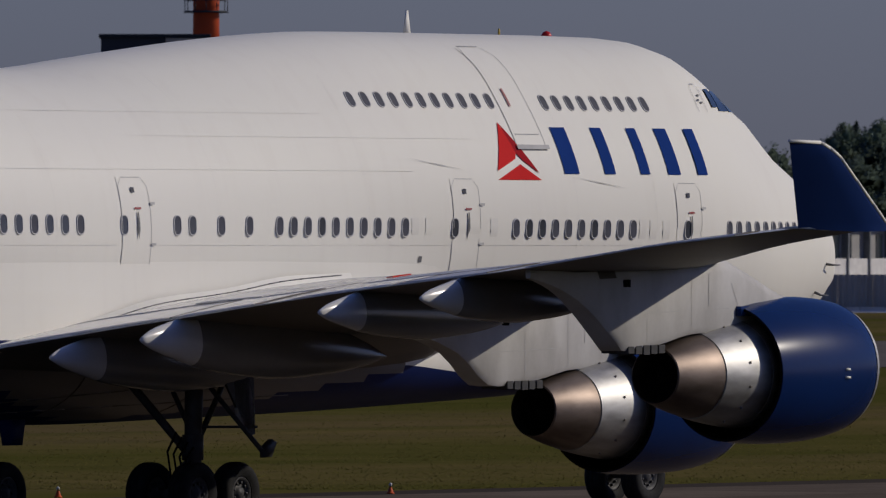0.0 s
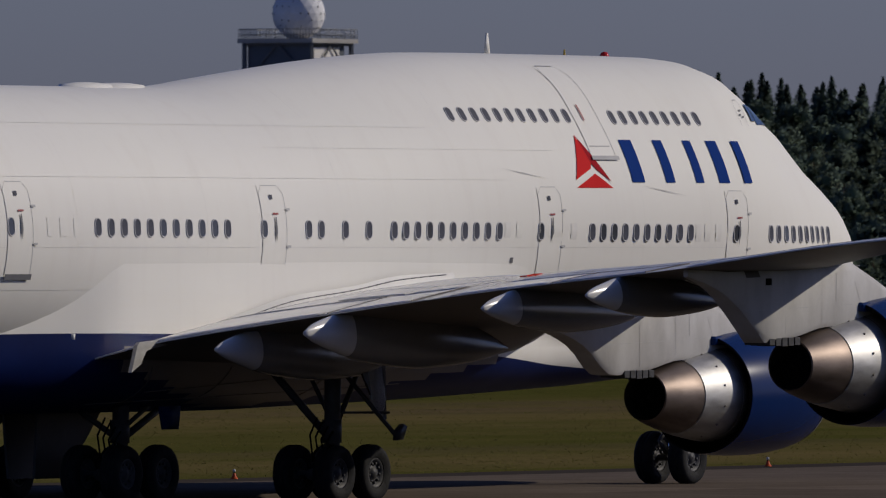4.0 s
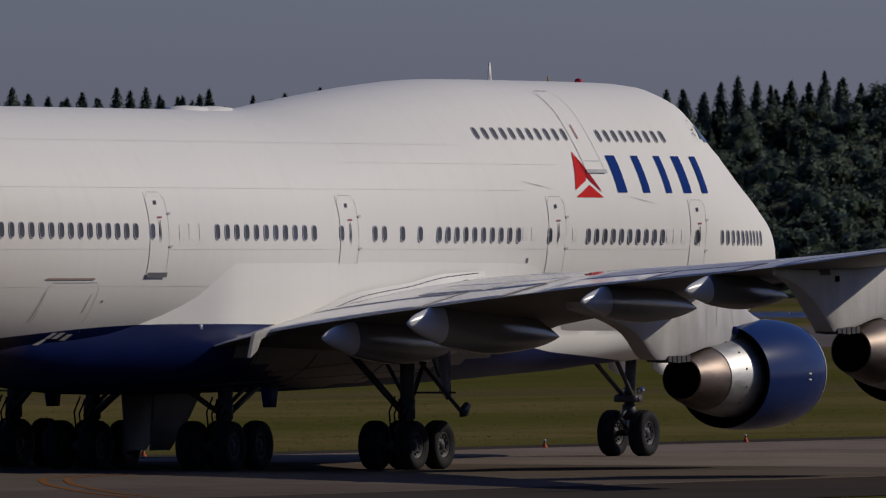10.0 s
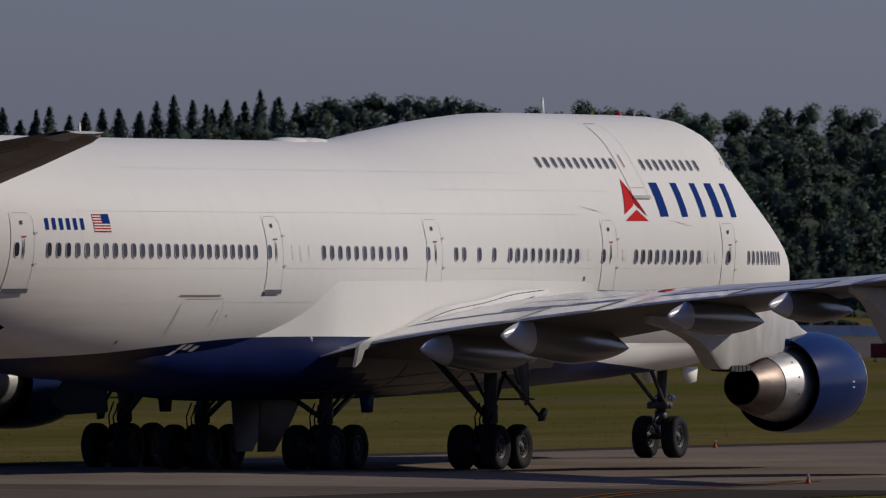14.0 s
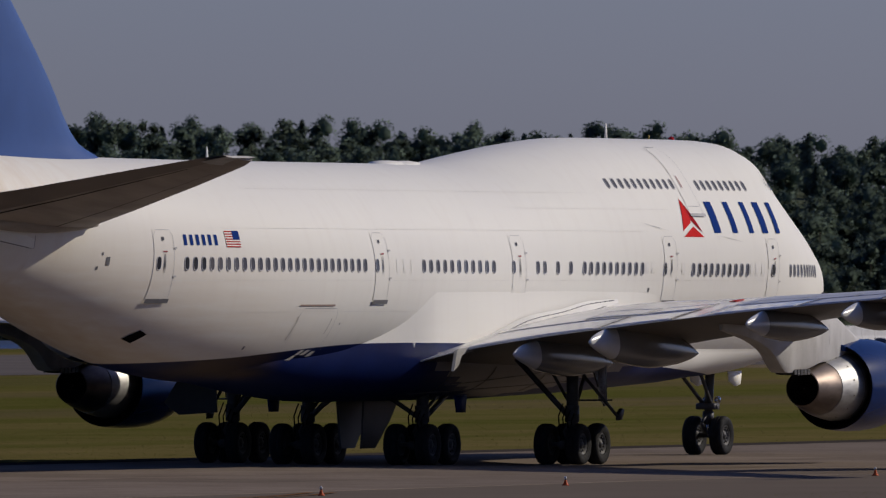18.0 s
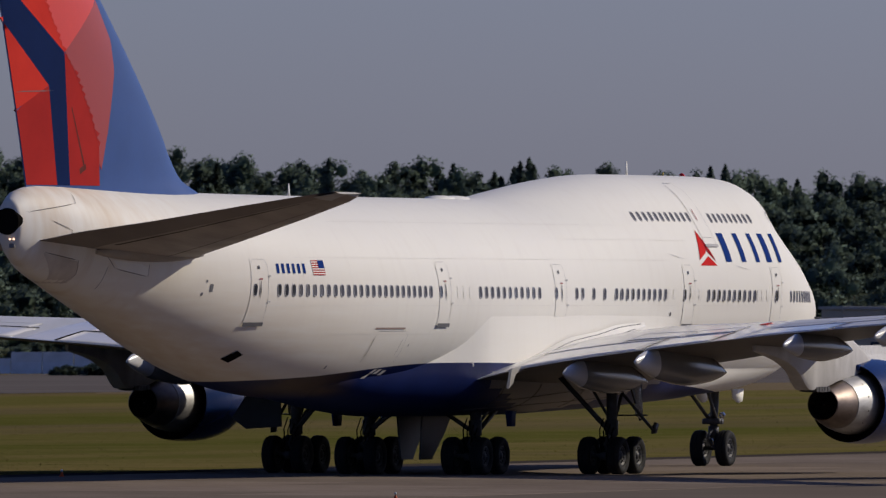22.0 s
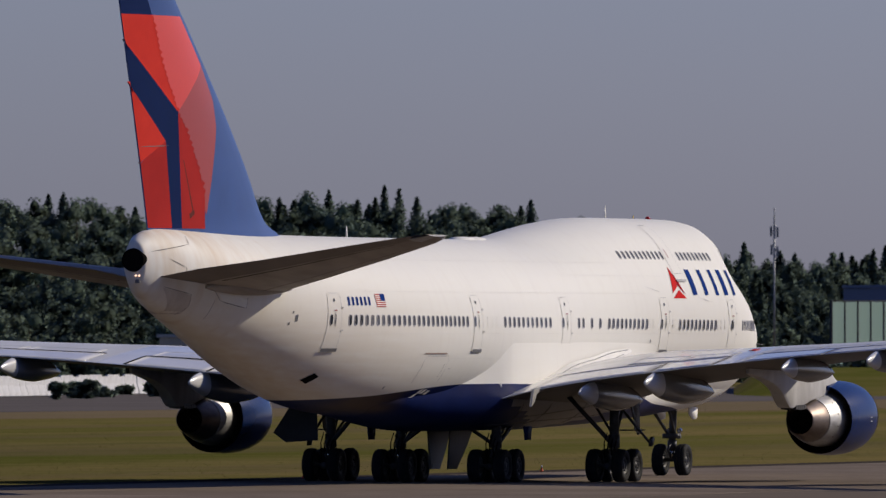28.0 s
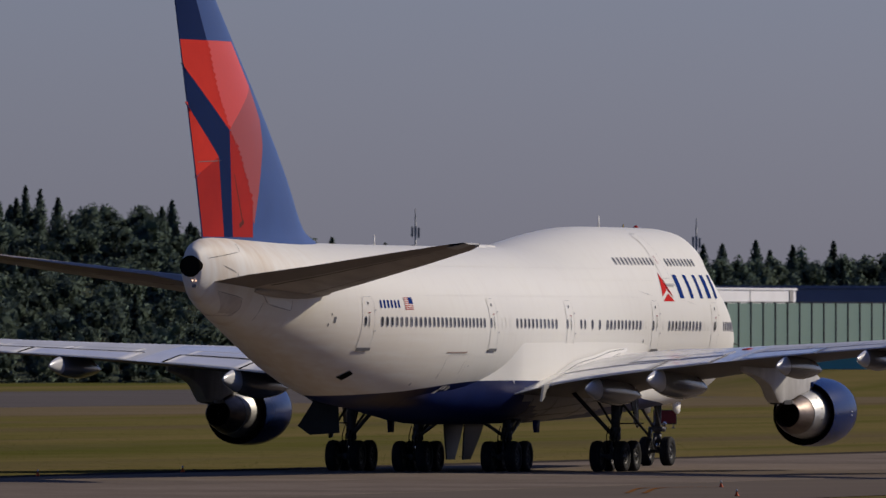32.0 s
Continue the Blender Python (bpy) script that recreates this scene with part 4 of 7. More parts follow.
def nacelle(y, s0, zc, name):
    """A high-bypass engine: blue fan cowl set slightly nose-up, bright core cowl, steel nozzle with a sooted bore. s0: the inlet's place behind the nose."""
    def turned(prof, n=56):
        v, f = lathe([(-(s0 + a), r) for a, r in prof], n, (0, y, zc))
        return [(p[0], p[1], p[2] + .026 * max(0.0, s0 + 5.0 + p[0])) for p in v], f

    e = part(name, turned(((.80, 1.00), (.45, 1.03), (.28, 1.09), (.25, 1.14), (.30, 1.20), (.55, 1.27), (.9, 1.32), (1.4, 1.36), (2.0, 1.375), (2.7, 1.36), (3.3, 1.33), (3.8, 1.28), (3.81, 1.24), (3.4, 1.25), (2.8, 1.26)), 64), M_BLUE, jet, "glossy blue fan cowl of a turbofan engine", angle=32)
    part("inlet_lip", turned(((.5, 1.02), (.28, 1.092), (.244, 1.142), (.296, 1.207), (.42, 1.245))), M_ALU, e, "bare metal inlet lip", angle=32)
    part("fan", turned(((1.1, 1.0), (1.15, .4), (.8, .2), (.6, .01)), 40), M_SOOT, e, "dark engine fan")
    part("fan_duct", turned(((2.9, 1.26), (3.0, .9)), 40), M_SOOT, e, "dark gap of the fan duct")
    part("cowl_liner", turned(((3.815, 1.275), (3.818, 1.23), (3.4, 1.235), (2.8, 1.245))), M_SOOT, e, "dark duct liner", angle=32)
    part("core_cowl", turned(((2.9, 1.03), (3.6, 1.03), (4.1, .97), (4.6, .89), (5.0, .81), (5.01, .78))), M_ALU, e, "bright bare-metal core cowl", angle=32)
    part("core_joint", turned(((3.70, 1.022), (3.72, 1.028), (3.74, 1.018))), M_SEAM, e)
    part("exhaust_nozzle", turned(((4.9, .78), (5.02, .79), (5.4, .73), (5.8, .64), (6.2, .53), (6.22, .50), (5.8, .50), (5.4, .50))), M_STEEL, e, "heat-stained exhaust nozzle", angle=32)
    part("exhaust_bore", turned(((5.75, .52), (5.6, .34), (5.9, .2), (6.1, .02)), 32), M_SOOT, e, "sooted exhaust bore")
    # step of the cowl beside the pylon
    part("cowl_step", box(-(s0 + 3.95), -(s0 + 3.3), y - .42, y + .42, zc + 1.10, zc + 1.285, .05), M_BLUE, e, "blue cowl step at the pylon", smooth=False)
    out = -1 if y < 0 else 1
    for dz in (.10, -.05):
        part("cowl_latch", box(-(s0 + 1.75), -(s0 + 1.6), y + out * 1.376 - .012, y + out * 1.376 + .012, zc - .02 + dz, zc + .02 + dz), M_WHITE, e)
    for k in range(7):
        q = radians(-70 + 28 * k)
        part("cowl_bolt", lathe([(-.012, .028), (.012, .022)], 6, (-(s0 + 4.35), y + out * .935 * math.cos(q), zc + .017 + .935 * math.sin(q)), "y", caps=True), M_SEAM, e)
    return e


def pylon(y, s0, zc, ywing, tail, sweep):
    """The strut between engine and wing: a flat-sided blade whose lower edge sweeps up behind the nozzle."""
    low = pchip([1.3, 3.0, 5.25, 6.5] + [a for a, z in sweep], [1.2, .85, .78, .58] + [z for a, z in sweep])
    top = pchip([1.3, 2.2, 3.3, 4.6, 6.0, tail], [1.36, 1.56, 1.93, 2.28, 2.3, 2.1])
    half = pchip([1.3, 2.0, 3.2, 5.5, 8.5, tail - 1, tail], [.05, .20, .30, .34, .30, .2, .06])
    rings = []
    for i in range(34):
        a = 1.3 + (tail - 1.3) * i / 33
        z0, z1, t = zc + low(a), zc + top(a), half(a)
        c = (s0 + a - w_le(ywing)) / (w_te(ywing) - w_le(ywing))
        if c > 0:
            z1 = min(z1, w_zl(ywing) + (w_zt(ywing) - w_zl(ywing)) * c)
        z0 = min(z0, z1 - .04)
        k = min(.25, (z1 - z0) * .4)
        side_ = [(t * .75, z0), (t, z0 + .12), (t, z1 - k), (t * .8, z1 - k * .45), (t * .4, z1 - k * .1), (0, z1)]
        rings.append([(-(s0 + a), y + w, z) for w, z in side_] + [(-(s0 + a), y - w, z) for w, z in side_[-2::-1]])
    p = part("engine_pylon", loft(rings), [M_PYLON, M_GREY_DARK], jet, "pale grey engine pylon with a tail underside darkened as shade", angle=40)
    # tail underside takes the dark wing paint, standing for shade there
    for q in p.data.polygons:
        if -q.center.x - s0 > 7.9 and q.normal.z < -.4:
            q.material_index = 1
    sgn = -1 if y < 0 else 1
    def seam(a0, z0, a1, z1, w=.012, mat=None, name="panel_seam", lift=.006):
        pts = []
        for u in (0, .5, 1):
            a, z = a0 + (a1 - a0) * u, z0 + (z1 - z0) * u
            pts.append((a, z))
        d = Vector((a1 - a0, z1 - z0)).normalized()
        nx, nz = -d.y * w / 2, d.x * w / 2
        v = []
        for a, z in pts:
            for q in (-1, 1):
                v.append((-(s0 + a + nx * q), y + sgn * (half(a) + lift), zc + z + nz * q))
        part(name, (v, [(0, 2, 3, 1), (2, 4, 5, 3)]), mat or M_LINE, p)
    seam(5.5, .85, 5.5, 1.95)
    seam(7.0, .62, 7.0, 2.0)
    seam(3.7, 1.0, 4.1, 1.72)
    seam(4.2, 1.25, 8.6, 1.12)
    seam(4.9, 1.3, 4.9, 1.9, .02)
    seam(7.55, 1.72, 7.80, 1.72, .14, M_SOOT, "vent_opening")
    for k in range(5):
        part("heat_shield", box(-(s0 + 6.55 + .26 * k), -(s0 + 6.33 + .26 * k), y - .30, y + .30, zc + .40 + .012 * abs(k - 2), zc + .58, .01), M_STRUT, p, "stained heat shield tile", smooth=False)
    return p


for side in (-1, 1):
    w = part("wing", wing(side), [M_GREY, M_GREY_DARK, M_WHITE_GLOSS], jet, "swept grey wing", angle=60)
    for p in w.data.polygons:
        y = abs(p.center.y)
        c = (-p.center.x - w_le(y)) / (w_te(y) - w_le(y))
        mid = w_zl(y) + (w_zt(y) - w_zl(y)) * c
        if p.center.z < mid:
            # underside darkened: the deep shade below the wing is put into its paint
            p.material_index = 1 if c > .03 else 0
        elif y < 12.2 and c > .36:
            # inboard skin, like flaps and spoilers there, whitened to stand for sun on it
            p.material_index = 2
    part("leading_edge_slat", panel_strip(side, 4.2, 30.8, .002, .09, True, .012, 40), M_ALU, w, "bare metal leading edge")
    for y0, y1, c0 in ((4.0, 8.5, .80), (8.6, 11.3, .78), (12.7, 16.4, .76), (16.5, 19.9, .76), (21.4, 28.8, .80)):
        part("flap", panel_strip(side, y0, y1, c0, .995, True, .02), M_GREY if y0 > 16 else M_WHITE_GLOSS, w)
        part("flap_gap", panel_strip(side, y0, y1, c0 - (.005 if side < 0 else .020), c0, True, .024), M_SEAM if side < 0 else M_SOOT, w)
        part("flap_end_gap", panel_strip(side, y1, y1 + (.03 if side < 0 else .10), c0 - .014, .99, True, .024, 2), M_SEAM if side < 0 else M_SOOT, w)
    for y0, y1 in ((6.5, 8.8), (9.0, 11.2), (13.0, 15.2), (15.4, 17.6), (17.8, 19.9)):
        part("spoiler", panel_strip(side, y0, y1, .62, .755, True, .02), M_WHITE_GLOSS if y0 < 12 else M_GREY, w)
    c = min((abs(wing_point(11.45, k / 100, True)[0] + 33.4), k / 100) for k in range(101))[1]
    if side < 0:
        part("wing_marking", panel_strip(side, 11.32, 11.62, c - .03, c + .03, True, .03, 3), M_RED, w, "small red mark on the upper wing skin")
    part("winglet", winglet(side), M_BLUE_DEEP, w, "upturned dark blue winglet with a silver edge", angle=50)
    part("winglet_edge", winglet_edge(side), M_WHITE, w, "silver edge of the winglet")
    part("wing_tip_cap", loft([[(-(46.7 + 3.35 * c), side * (30.55 + u), 5.80 - .05 * c + q * .085) for c, q in ((0, 0), (.2, .8), (.6, .7), (1, .0), (.6, -.7), (.2, -.8))] for u in (0, .5)]), M_WHITE, w, "pale wing tip cap")
    for y, s0, s1, z0, z1, ww, hh in ((5.94, 29.6, 37.25, 2.98, 3.28, .36, .56), (8.79, 29.9, 38.3, 3.28, 3.64, .39, .62), (15.0, 35.0, 41.42, 4.02, 4.19, .31, .46), (19.0, 38.3, 44.0, 4.32, 4.47, .29, .41)):
        pod = part("flap_track_fairing", canoe(side, y, s0, s1, z0, z1, ww, hh * .88), [M_CANOE, M_CONE_SUNLIT], w, "flap track fairing, grey as in wing shade, with a tail cone whitened as sunlit")
        # tail tip whitened as sunlit, pod darkened as under the wing's shade
        for q in pod.data.polygons:
            if -q.center.x > s0 + (s1 - s0) * .81:
                q.material_index = 1
    nacelle(side * 11.94, 23.25, 2.25, "engine")
    pylon(side * 11.94, 23.25, 2.25, 11.94, 12.6, ((8.0, .47), (8.4, .62), (9.07, 1.07), (10.24, 1.42), (11.5, 1.62), (12.6, 1.75)))
    nacelle(side * 21.18, 33.2, 3.03, "engine")
    pylon(side * 21.18, 33.2, 3.03, 21.18, 10.5, ((7.66, .46), (7.95, .65), (8.62, 1.12), (9.19, 1.44), (9.85, 1.68), (10.5, 1.82)))

# root fillet above the wing
for side in (-1, 1):
    v, f = [], []
    k = 30
    for i in range(k + 1):
        s = 23.0 + (34.4 - 23.0) * i / k
        up = pchip([23, 25.2, 27.4, 29.9, 31.9, 32.8, 34.4], [4.90, 4.84, 4.60, 4.40, 4.04, 3.86, 3.52])(s)
        out = pchip([23, 27, 30.5, 33, 34.4], [3.34, 3.7, 4.3, 4.7, 4.75])(s)
        lo = pchip([23, 27, 30.5, 33, 34.4], [4.78, 4.32, 3.98, 3.68, 3.48])(s)
        for j in range(7):
            u = j / 6
            v.append((-s, side * (3.3 + (out - 3.3) * u), up + (lo - up) * (1 - (1 - u) ** 1.8)))
        v.append((-s, side * out, lo - .12))
    for i in range(k):
        for j in range(7):
            a = i * 8 + j
            f.append((a, a + 1, a + 9, a + 8))
    fil = part("wing_fillet", (v, f), M_WHITE, jet, "white fillet above the wing root", angle=50)
    for row, lo_i in ((1, 1), (4, 3)):
        bits = []
        for i in range(lo_i, k - 1):
            a, b = Vector(v[i * 8 + row]), Vector(v[(i + 1) * 8 + row])
            bits.append(tube(a + Vector((0, side * .004, .004)), b + Vector((0, side * .004, .004)), .013, .013, 5))
        part("fillet_seam", joined(*bits), M_SILL, fil, "thin dark seam")
    # worn trim that wraps the trailing corner of the root
    part("root_end_piece", slab([(-35.5, 3.585), (-37.86, 3.44), (-37.96, 3.38), (-38.2, 2.80), (-37.82, 2.98), (-37.6, 3.26), (-37.35, 3.31), (-35.5, 3.53)], side * 4.36, side * 4.45), M_ALU, fil, "worn silver end piece of the fillet", smooth=False)


# ---- tail
def fin_half(s, z):
    """Half thickness of the fin at a place on its side."""
    le, te = fin_le(z), fin_te(z)
    c = min(max((s - le) / (te - le), 0.0), 1.0)
    return foil(c) * .10 * (te - le)


fin_le = pchip([8.7, 9.0, 9.3, 9.75, 11.0, 17.9, 18.9, 19.3], [53.0, 53.9, 55.0, 55.7, 56.9, 65.45, 66.8, 67.9])
fin_te = pchip([8.7, 9.2, 17.8, 19.3], [66.9, 67.05, 70.2, 70.75])
rings = []
for z in list(np.linspace(8.7, 9.8, 8)) + list(np.linspace(10.2, 18.7, 18)) + [18.95, 19.15, 19.3]:
    le, te = fin_le(z), fin_te(z)
    cs = CS
    k = .25 if z > 19.2 else 1
    up = [(-(le + (te - le) * c), foil(c) * .10 * k * (te - le), z) for c in cs[::-1]]
    dn = [(-(le + (te - le) * c), -foil(c) * .10 * k * (te - le), z) for c in cs]
    rings.append(up + dn)
fin = part("fin", loft(rings), M_BLUE_MID, jet, "tall swept tail fin painted in blue and red", angle=60)


def fin_patch(poly, mat, label, side, off=0.012):
    zs = [p[1] for p in poly]
    z0, z1 = min(zs), max(zs)
    k = max(2, int((z1 - z0) / .2))
    v, f = [], []
    m = 10
    for i in range(k + 1):
        z = z0 + (z1 - z0) * i / k
        zq = min(max(z, z0 + 1e-4), z1 - 1e-4)
        xs = [a[0] + (b[0] - a[0]) * (zq - a[1]) / (b[1] - a[1]) for a, b in zip(poly, poly[1:] + poly[:1]) if (a[1] - zq) * (b[1] - zq) < 0]
        lo, hi = max(min(xs), fin_le(z) + .01), min(max(xs), fin_te(z) - .03)
        for j in range(m + 1):
            s = lo + (hi - lo) * j / m
            v.append((-s, side * (fin_half(s, z) + off), z))
    for i in range(k):
        for j in range(m):
            a = i * (m + 1) + j
            q = (a, a + 1, a + m + 2, a + m + 1)
            f.append(q if side > 0 else q[::-1])
    return part("fin_panel", (v, f), mat, fin, label)


# L1 and L2 follow a reflection's edge; the painted tones split along them
L1 = [(67.2, 16.5), (66.3, 14.88), (64.83, 13.16)]
L2 = [(64.83, 13.16), (64.2, 12.67), (63.1, 11.39), (62.4, 10.32), (62.35, 9.12)]
for side in (-1, 1):
    fin_patch([(70.8, 19.2), (69.2, 19.2), (68.1, 17.72), (67.2, 16.5), (69.9, 16.5)], M_BLUE_DEEP, "top of the fin, darker blue behind the painted sheen edge", side)
    fin_patch([(69.9, 16.5)] + L1 + [(69.5, 15.62)], M_RED, "bright red field of the fin", side)
    fin_patch([(67.2, 16.5), (64.4, 16.5), (62.4, 14.8), (64.83, 13.16), (66.3, 14.88)], M_RED_SHEEN, "bright red field of the fin with a sheen", side)
    fin_patch([(69.5, 15.62), (64.83, 13.16), (65.8, 12.14), (69.0, 14.17)], M_BLUE_DEEP, "dark blue band of the fin", side)
    fin_patch([(64.83, 13.16), (65.8, 12.14), (65.1, 9.12), (64.28, 9.12)], M_BLUE_DEEP, "dark blue band of the fin", side)
    fin_patch([(69.0, 14.17), (65.8, 12.14), (67.9, 11.34), (68.2, 11.5)], M_RED, "bright red field of the fin", side)
    fin_patch([(65.8, 12.14), (67.9, 11.34), (67.2, 9.12), (65.1, 9.12)], M_RED_DARK, "dark red field of the fin", side)
    fin_patch(L2 + [(64.28, 9.12)], M_RED_DARK, "dark red field of the fin", side)
    fin_patch([(64.83, 13.16), (62.4, 14.8), (61.4, 13.6), (61.25, 12.66), (61.8, 10.79), (62.3, 9.4), (62.38, 9.6), (62.4, 10.32), (63.1, 11.39), (64.2, 12.67)], M_RED_DULL, "dull red field of the fin with a sheen", side)
    fin_patch([(68.0, 11.94), (65.5, 12.0), (65.5, 11.97), (68.0, 11.91)], M_SILL, "rudder seam", side, .02)
    soot = simple("fin_soot_streak", (0.17, 0.05, 0.045), (0.10, 0.035, 0.03), rough=0.7, scale=6, spec=0.0) if side < 0 else soot
    fin_patch([(64.32, 11.5), (64.26, 11.5), (63.30, 9.65), (63.40, 9.62)], soot, "sooty streak on the fin", side, .016)
    fin_patch([(63.75, 9.75), (63.30, 9.80), (63.22, 9.52), (63.66, 9.45)], soot, "sooty smudge on the fin", side, .015)
    # teeth paint the ragged edge of that reflection
    rnd = random.Random(21)
    for line, mat in ((L1, M_RED), (L2[:4], M_RED_DARK)):
        for (s0, z0), (s1, z1) in zip(line, line[1:]):
            k = max(2, int(math.hypot(s1 - s0, z1 - z0) / .26))
            for i in range(k):
                u, u2 = i / k, (i + 1) / k
                a, b = (s0 + (s1 - s0) * u, z0 + (z1 - z0) * u), (s0 + (s1 - s0) * u2, z0 + (z1 - z0) * u2)
                d = rnd.uniform(.14, .42)
                fin_patch([a, ((a[0] + b[0]) / 2 - d, (a[1] + b[1]) / 2 - .05), b], mat, "", side, .017)


def stab(side):
    rings = []
    for y, le, te, zl, zt, th in ((.5, 56.6, 67.4, 6.85, 7.4, .075), (1.9, 58.0, 67.2, 7.08, 7.68, .075), (4.5, 60.6, 67.7, 7.52, 8.0, .075), (8.0, 64.2, 68.6, 8.13, 8.48, .075), (10.5, 66.7, 69.3, 8.62, 8.8, .08), (11.05, 67.4, 69.35, 8.74, 8.86, .04)):
        ch = te - le
        up = [(-(le + ch * c), side * y, zl + (zt - zl) * c + foil(c) * th * ch) for c in CS[::-1]]
        dn = [(-(le + ch * c), side * y, zl + (zt - zl) * c - foil(c) * th * ch) for c in CS]
        rings.append(up + dn)
    return loft(rings)


for side in (-1, 1):
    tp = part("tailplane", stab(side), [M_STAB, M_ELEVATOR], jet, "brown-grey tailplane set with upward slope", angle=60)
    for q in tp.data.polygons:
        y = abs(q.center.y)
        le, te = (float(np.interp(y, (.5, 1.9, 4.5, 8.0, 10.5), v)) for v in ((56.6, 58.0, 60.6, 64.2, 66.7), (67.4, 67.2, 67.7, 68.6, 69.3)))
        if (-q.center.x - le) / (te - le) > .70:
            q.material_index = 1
    rings = []
    for i in range(15):
        u = i / 14
        a, r = 58.6 + 5.9 * u, math.sin(math.pi * (.03 + .94 * u)) ** .6
        rings.append([(-a, side * (2.30 - 1.05 * u + .34 * r * math.cos(k * math.pi / 8)), 7.03 + .06 * u + .27 * r * math.sin(k * math.pi / 8)) for k in range(16)])
    part("tailplane_root_fairing", loft(rings), M_STAB, jet, "stained rounded fairing under the tailplane root", angle=60)
    tab = ((1.9, 58.0, 67.2, 7.08, 7.68), (4.5, 60.6, 67.7, 7.52, 8.0), (8.0, 64.2, 68.6, 8.13, 8.48), (10.4, 66.6, 69.2, 8.6, 8.79))
    for c0, w, y1 in ((.70, .012, 10.2), (.30, .006, 9.5)):
        v, f = [], []
        for i in range(25):
            y = 1.3 + (y1 - 1.3) * i / 24
            le, te, zl, zt = (float(np.interp(y, [r[0] for r in tab], [r[k] for r in tab])) for k in (1, 2, 3, 4))
            for c in (c0, c0 + w):
                v.append((-(le + (te - le) * c), side * y, zl + (zt - zl) * c - foil(c) * .075 * (te - le) - .008))
        f = [(2 * i, 2 * i + 1, 2 * i + 3, 2 * i + 2) for i in range(24)]
        part("elevator_hinge_line", (v, f), M_SOOT, jet, "dark elevator hinge line")
    part("tailplane_tip", loft([[(-(a), side * (10.4 + .75 * u), 8.68 + .14 * u + q) for a, q in ((66.6 + .8 * u, 0), (67.6 + .4 * u, .09 - .06 * u), (68.8 + .1 * u, .08 - .05 * u), (69.4, 0), (68.8 + .1 * u, -.06 + .03 * u), (67.6 + .4 * u, -.09 + .06 * u))] for u in (0, .35, .7, 1)]), M_ALU, jet, "bright metal tailplane tip", angle=60)

# tail cone end: exhaust of the auxiliary power unit and tail lights
part("apu_exhaust", lathe([(-67.9, .44), (-68.40, .41), (-68.47, .40), (-68.48, .37), (-68.43, .36), (-68.42, .01)], 28, (0, .0, 8.0)), M_SOOT, jet, "sooted round exhaust in the tail cone", angle=40)
for dy in (-.22, -.09):
    part("tail_light", lathe([(-68.36, .035), (-68.43, .03), (-68.44, .005)], 12, (0, dy, 7.46)), M_LAMP_WHITE, jet, "small lit tail lamp")
part("tail_camera", box(-68.42, -68.2, -.22, -.05, 7.20, 7.34, .03), M_SILL, jet, "small dark housing under the tail lamps", smooth=False)

for side in (-1, 1):
    for a, z in ((2.6, 5.05), (2.9, 4.45)):
        p0, n0 = skin(a, z, 0.0, side)
        part("pitot_probe", joined(tube(p0, p0 + n0 * .16, .03, .022, 8), tube(p0 + n0 * .15, p0 + n0 * .16 + Vector((.28, 0, 0)), .018, .012, 8)), M_SILL, jet, "dark pitot probe on the nose")

# antennas, beacon and roof fittings
def blade(s, h, w, z, lean=.25):
    return loft([[(-(s + w * c), q * .035, z - .05) for c, q in ((0, 0), (.3, 1), (1, 0), (.3, -1))], [(-(s + lean + w * .35 * c), q * .012, z + h) for c, q in ((0, 0), (.3, 1), (1, 0), (.3, -1))]])


part("blade_antenna", blade(15.9, .46, .30, 9.84, .1), M_WHITE, jet, "white blade antenna on the upper deck")
part("blade_antenna", blade(45.8, .40, .26, 8.93, .1), M_WHITE, jet, "white blade antenna on the rear roof")
part("beacon", lathe([(9.76, .12), (9.86, .11), (9.92, .07), (9.94, .01)], 16, (-10.8, 0, 0), "z"), M_LAMP_RED, jet, "red anti-collision beacon")
for s, l in ((31.7, .55), (33.0, .65)):
    part("roof_fitting", lathe([(8.9, 1.0), (8.98, .9), (9.02, .4), (9.03, .01)], 20, (-s, 0, 0), "z", squash=.4), M_WHITE, jet, "low white roof fairing")
part("probe_mast", tube((-12.6, 0, 9.8), (-12.6, 0, 9.97), .03, .02, 8), simple("ochre_cap", (0.5, 0.35, 0.08)), jet)
part("drain_mast", loft([[(-39.0 - .18 * c, -3.55 - q * .03, 3.62) for c, q in ((0, 0), (.4, 1), (1, 0), (.4, -1))], [(-39.1 - .10 * c, -3.60 - q * .02, 3.50) for c, q in ((0, 0), (.4, 1), (1, 0), (.4, -1))]]), M_WHITE, jet, "small white drain mast")


# ---- landing gear
WHEELS = []
tyre_data = mesh_of("tyre", lathe([(-.17, .33), (-.20, .40), (-.215, .50), (-.19, .575), (-.12, .612), (-.06, .616), (-.055, .605), (-.045, .605), (-.04, .618), (.04, .618), (.045, .605), (.055, .605), (.06, .616), (.12, .612), (.19, .575), (.215, .50), (.20, .40), (.17, .33)], 36, axis="y"), M_TYRE)
hub = [lathe([(-.15, .335), (-.17, .30), (-.10, .27), (-.08, .14), (-.13, .12), (-.15, .01)], 24, axis="y"), lathe([(.15, .335), (.17, .30), (.10, .27), (.08, .14), (.13, .12), (.15, .01)], 24, axis="y"), lathe([(-.15, .335), (.15, .335)], 24, axis="y")]
for q in range(9):
    a = 2 * math.pi * q / 9
    for yy in (-.115, .115):
        hub.append(box(.21 * math.cos(a) - .025, .21 * math.cos(a) + .025, yy - .02, yy + .02, .21 * math.sin(a) - .025, .21 * math.sin(a) + .025))
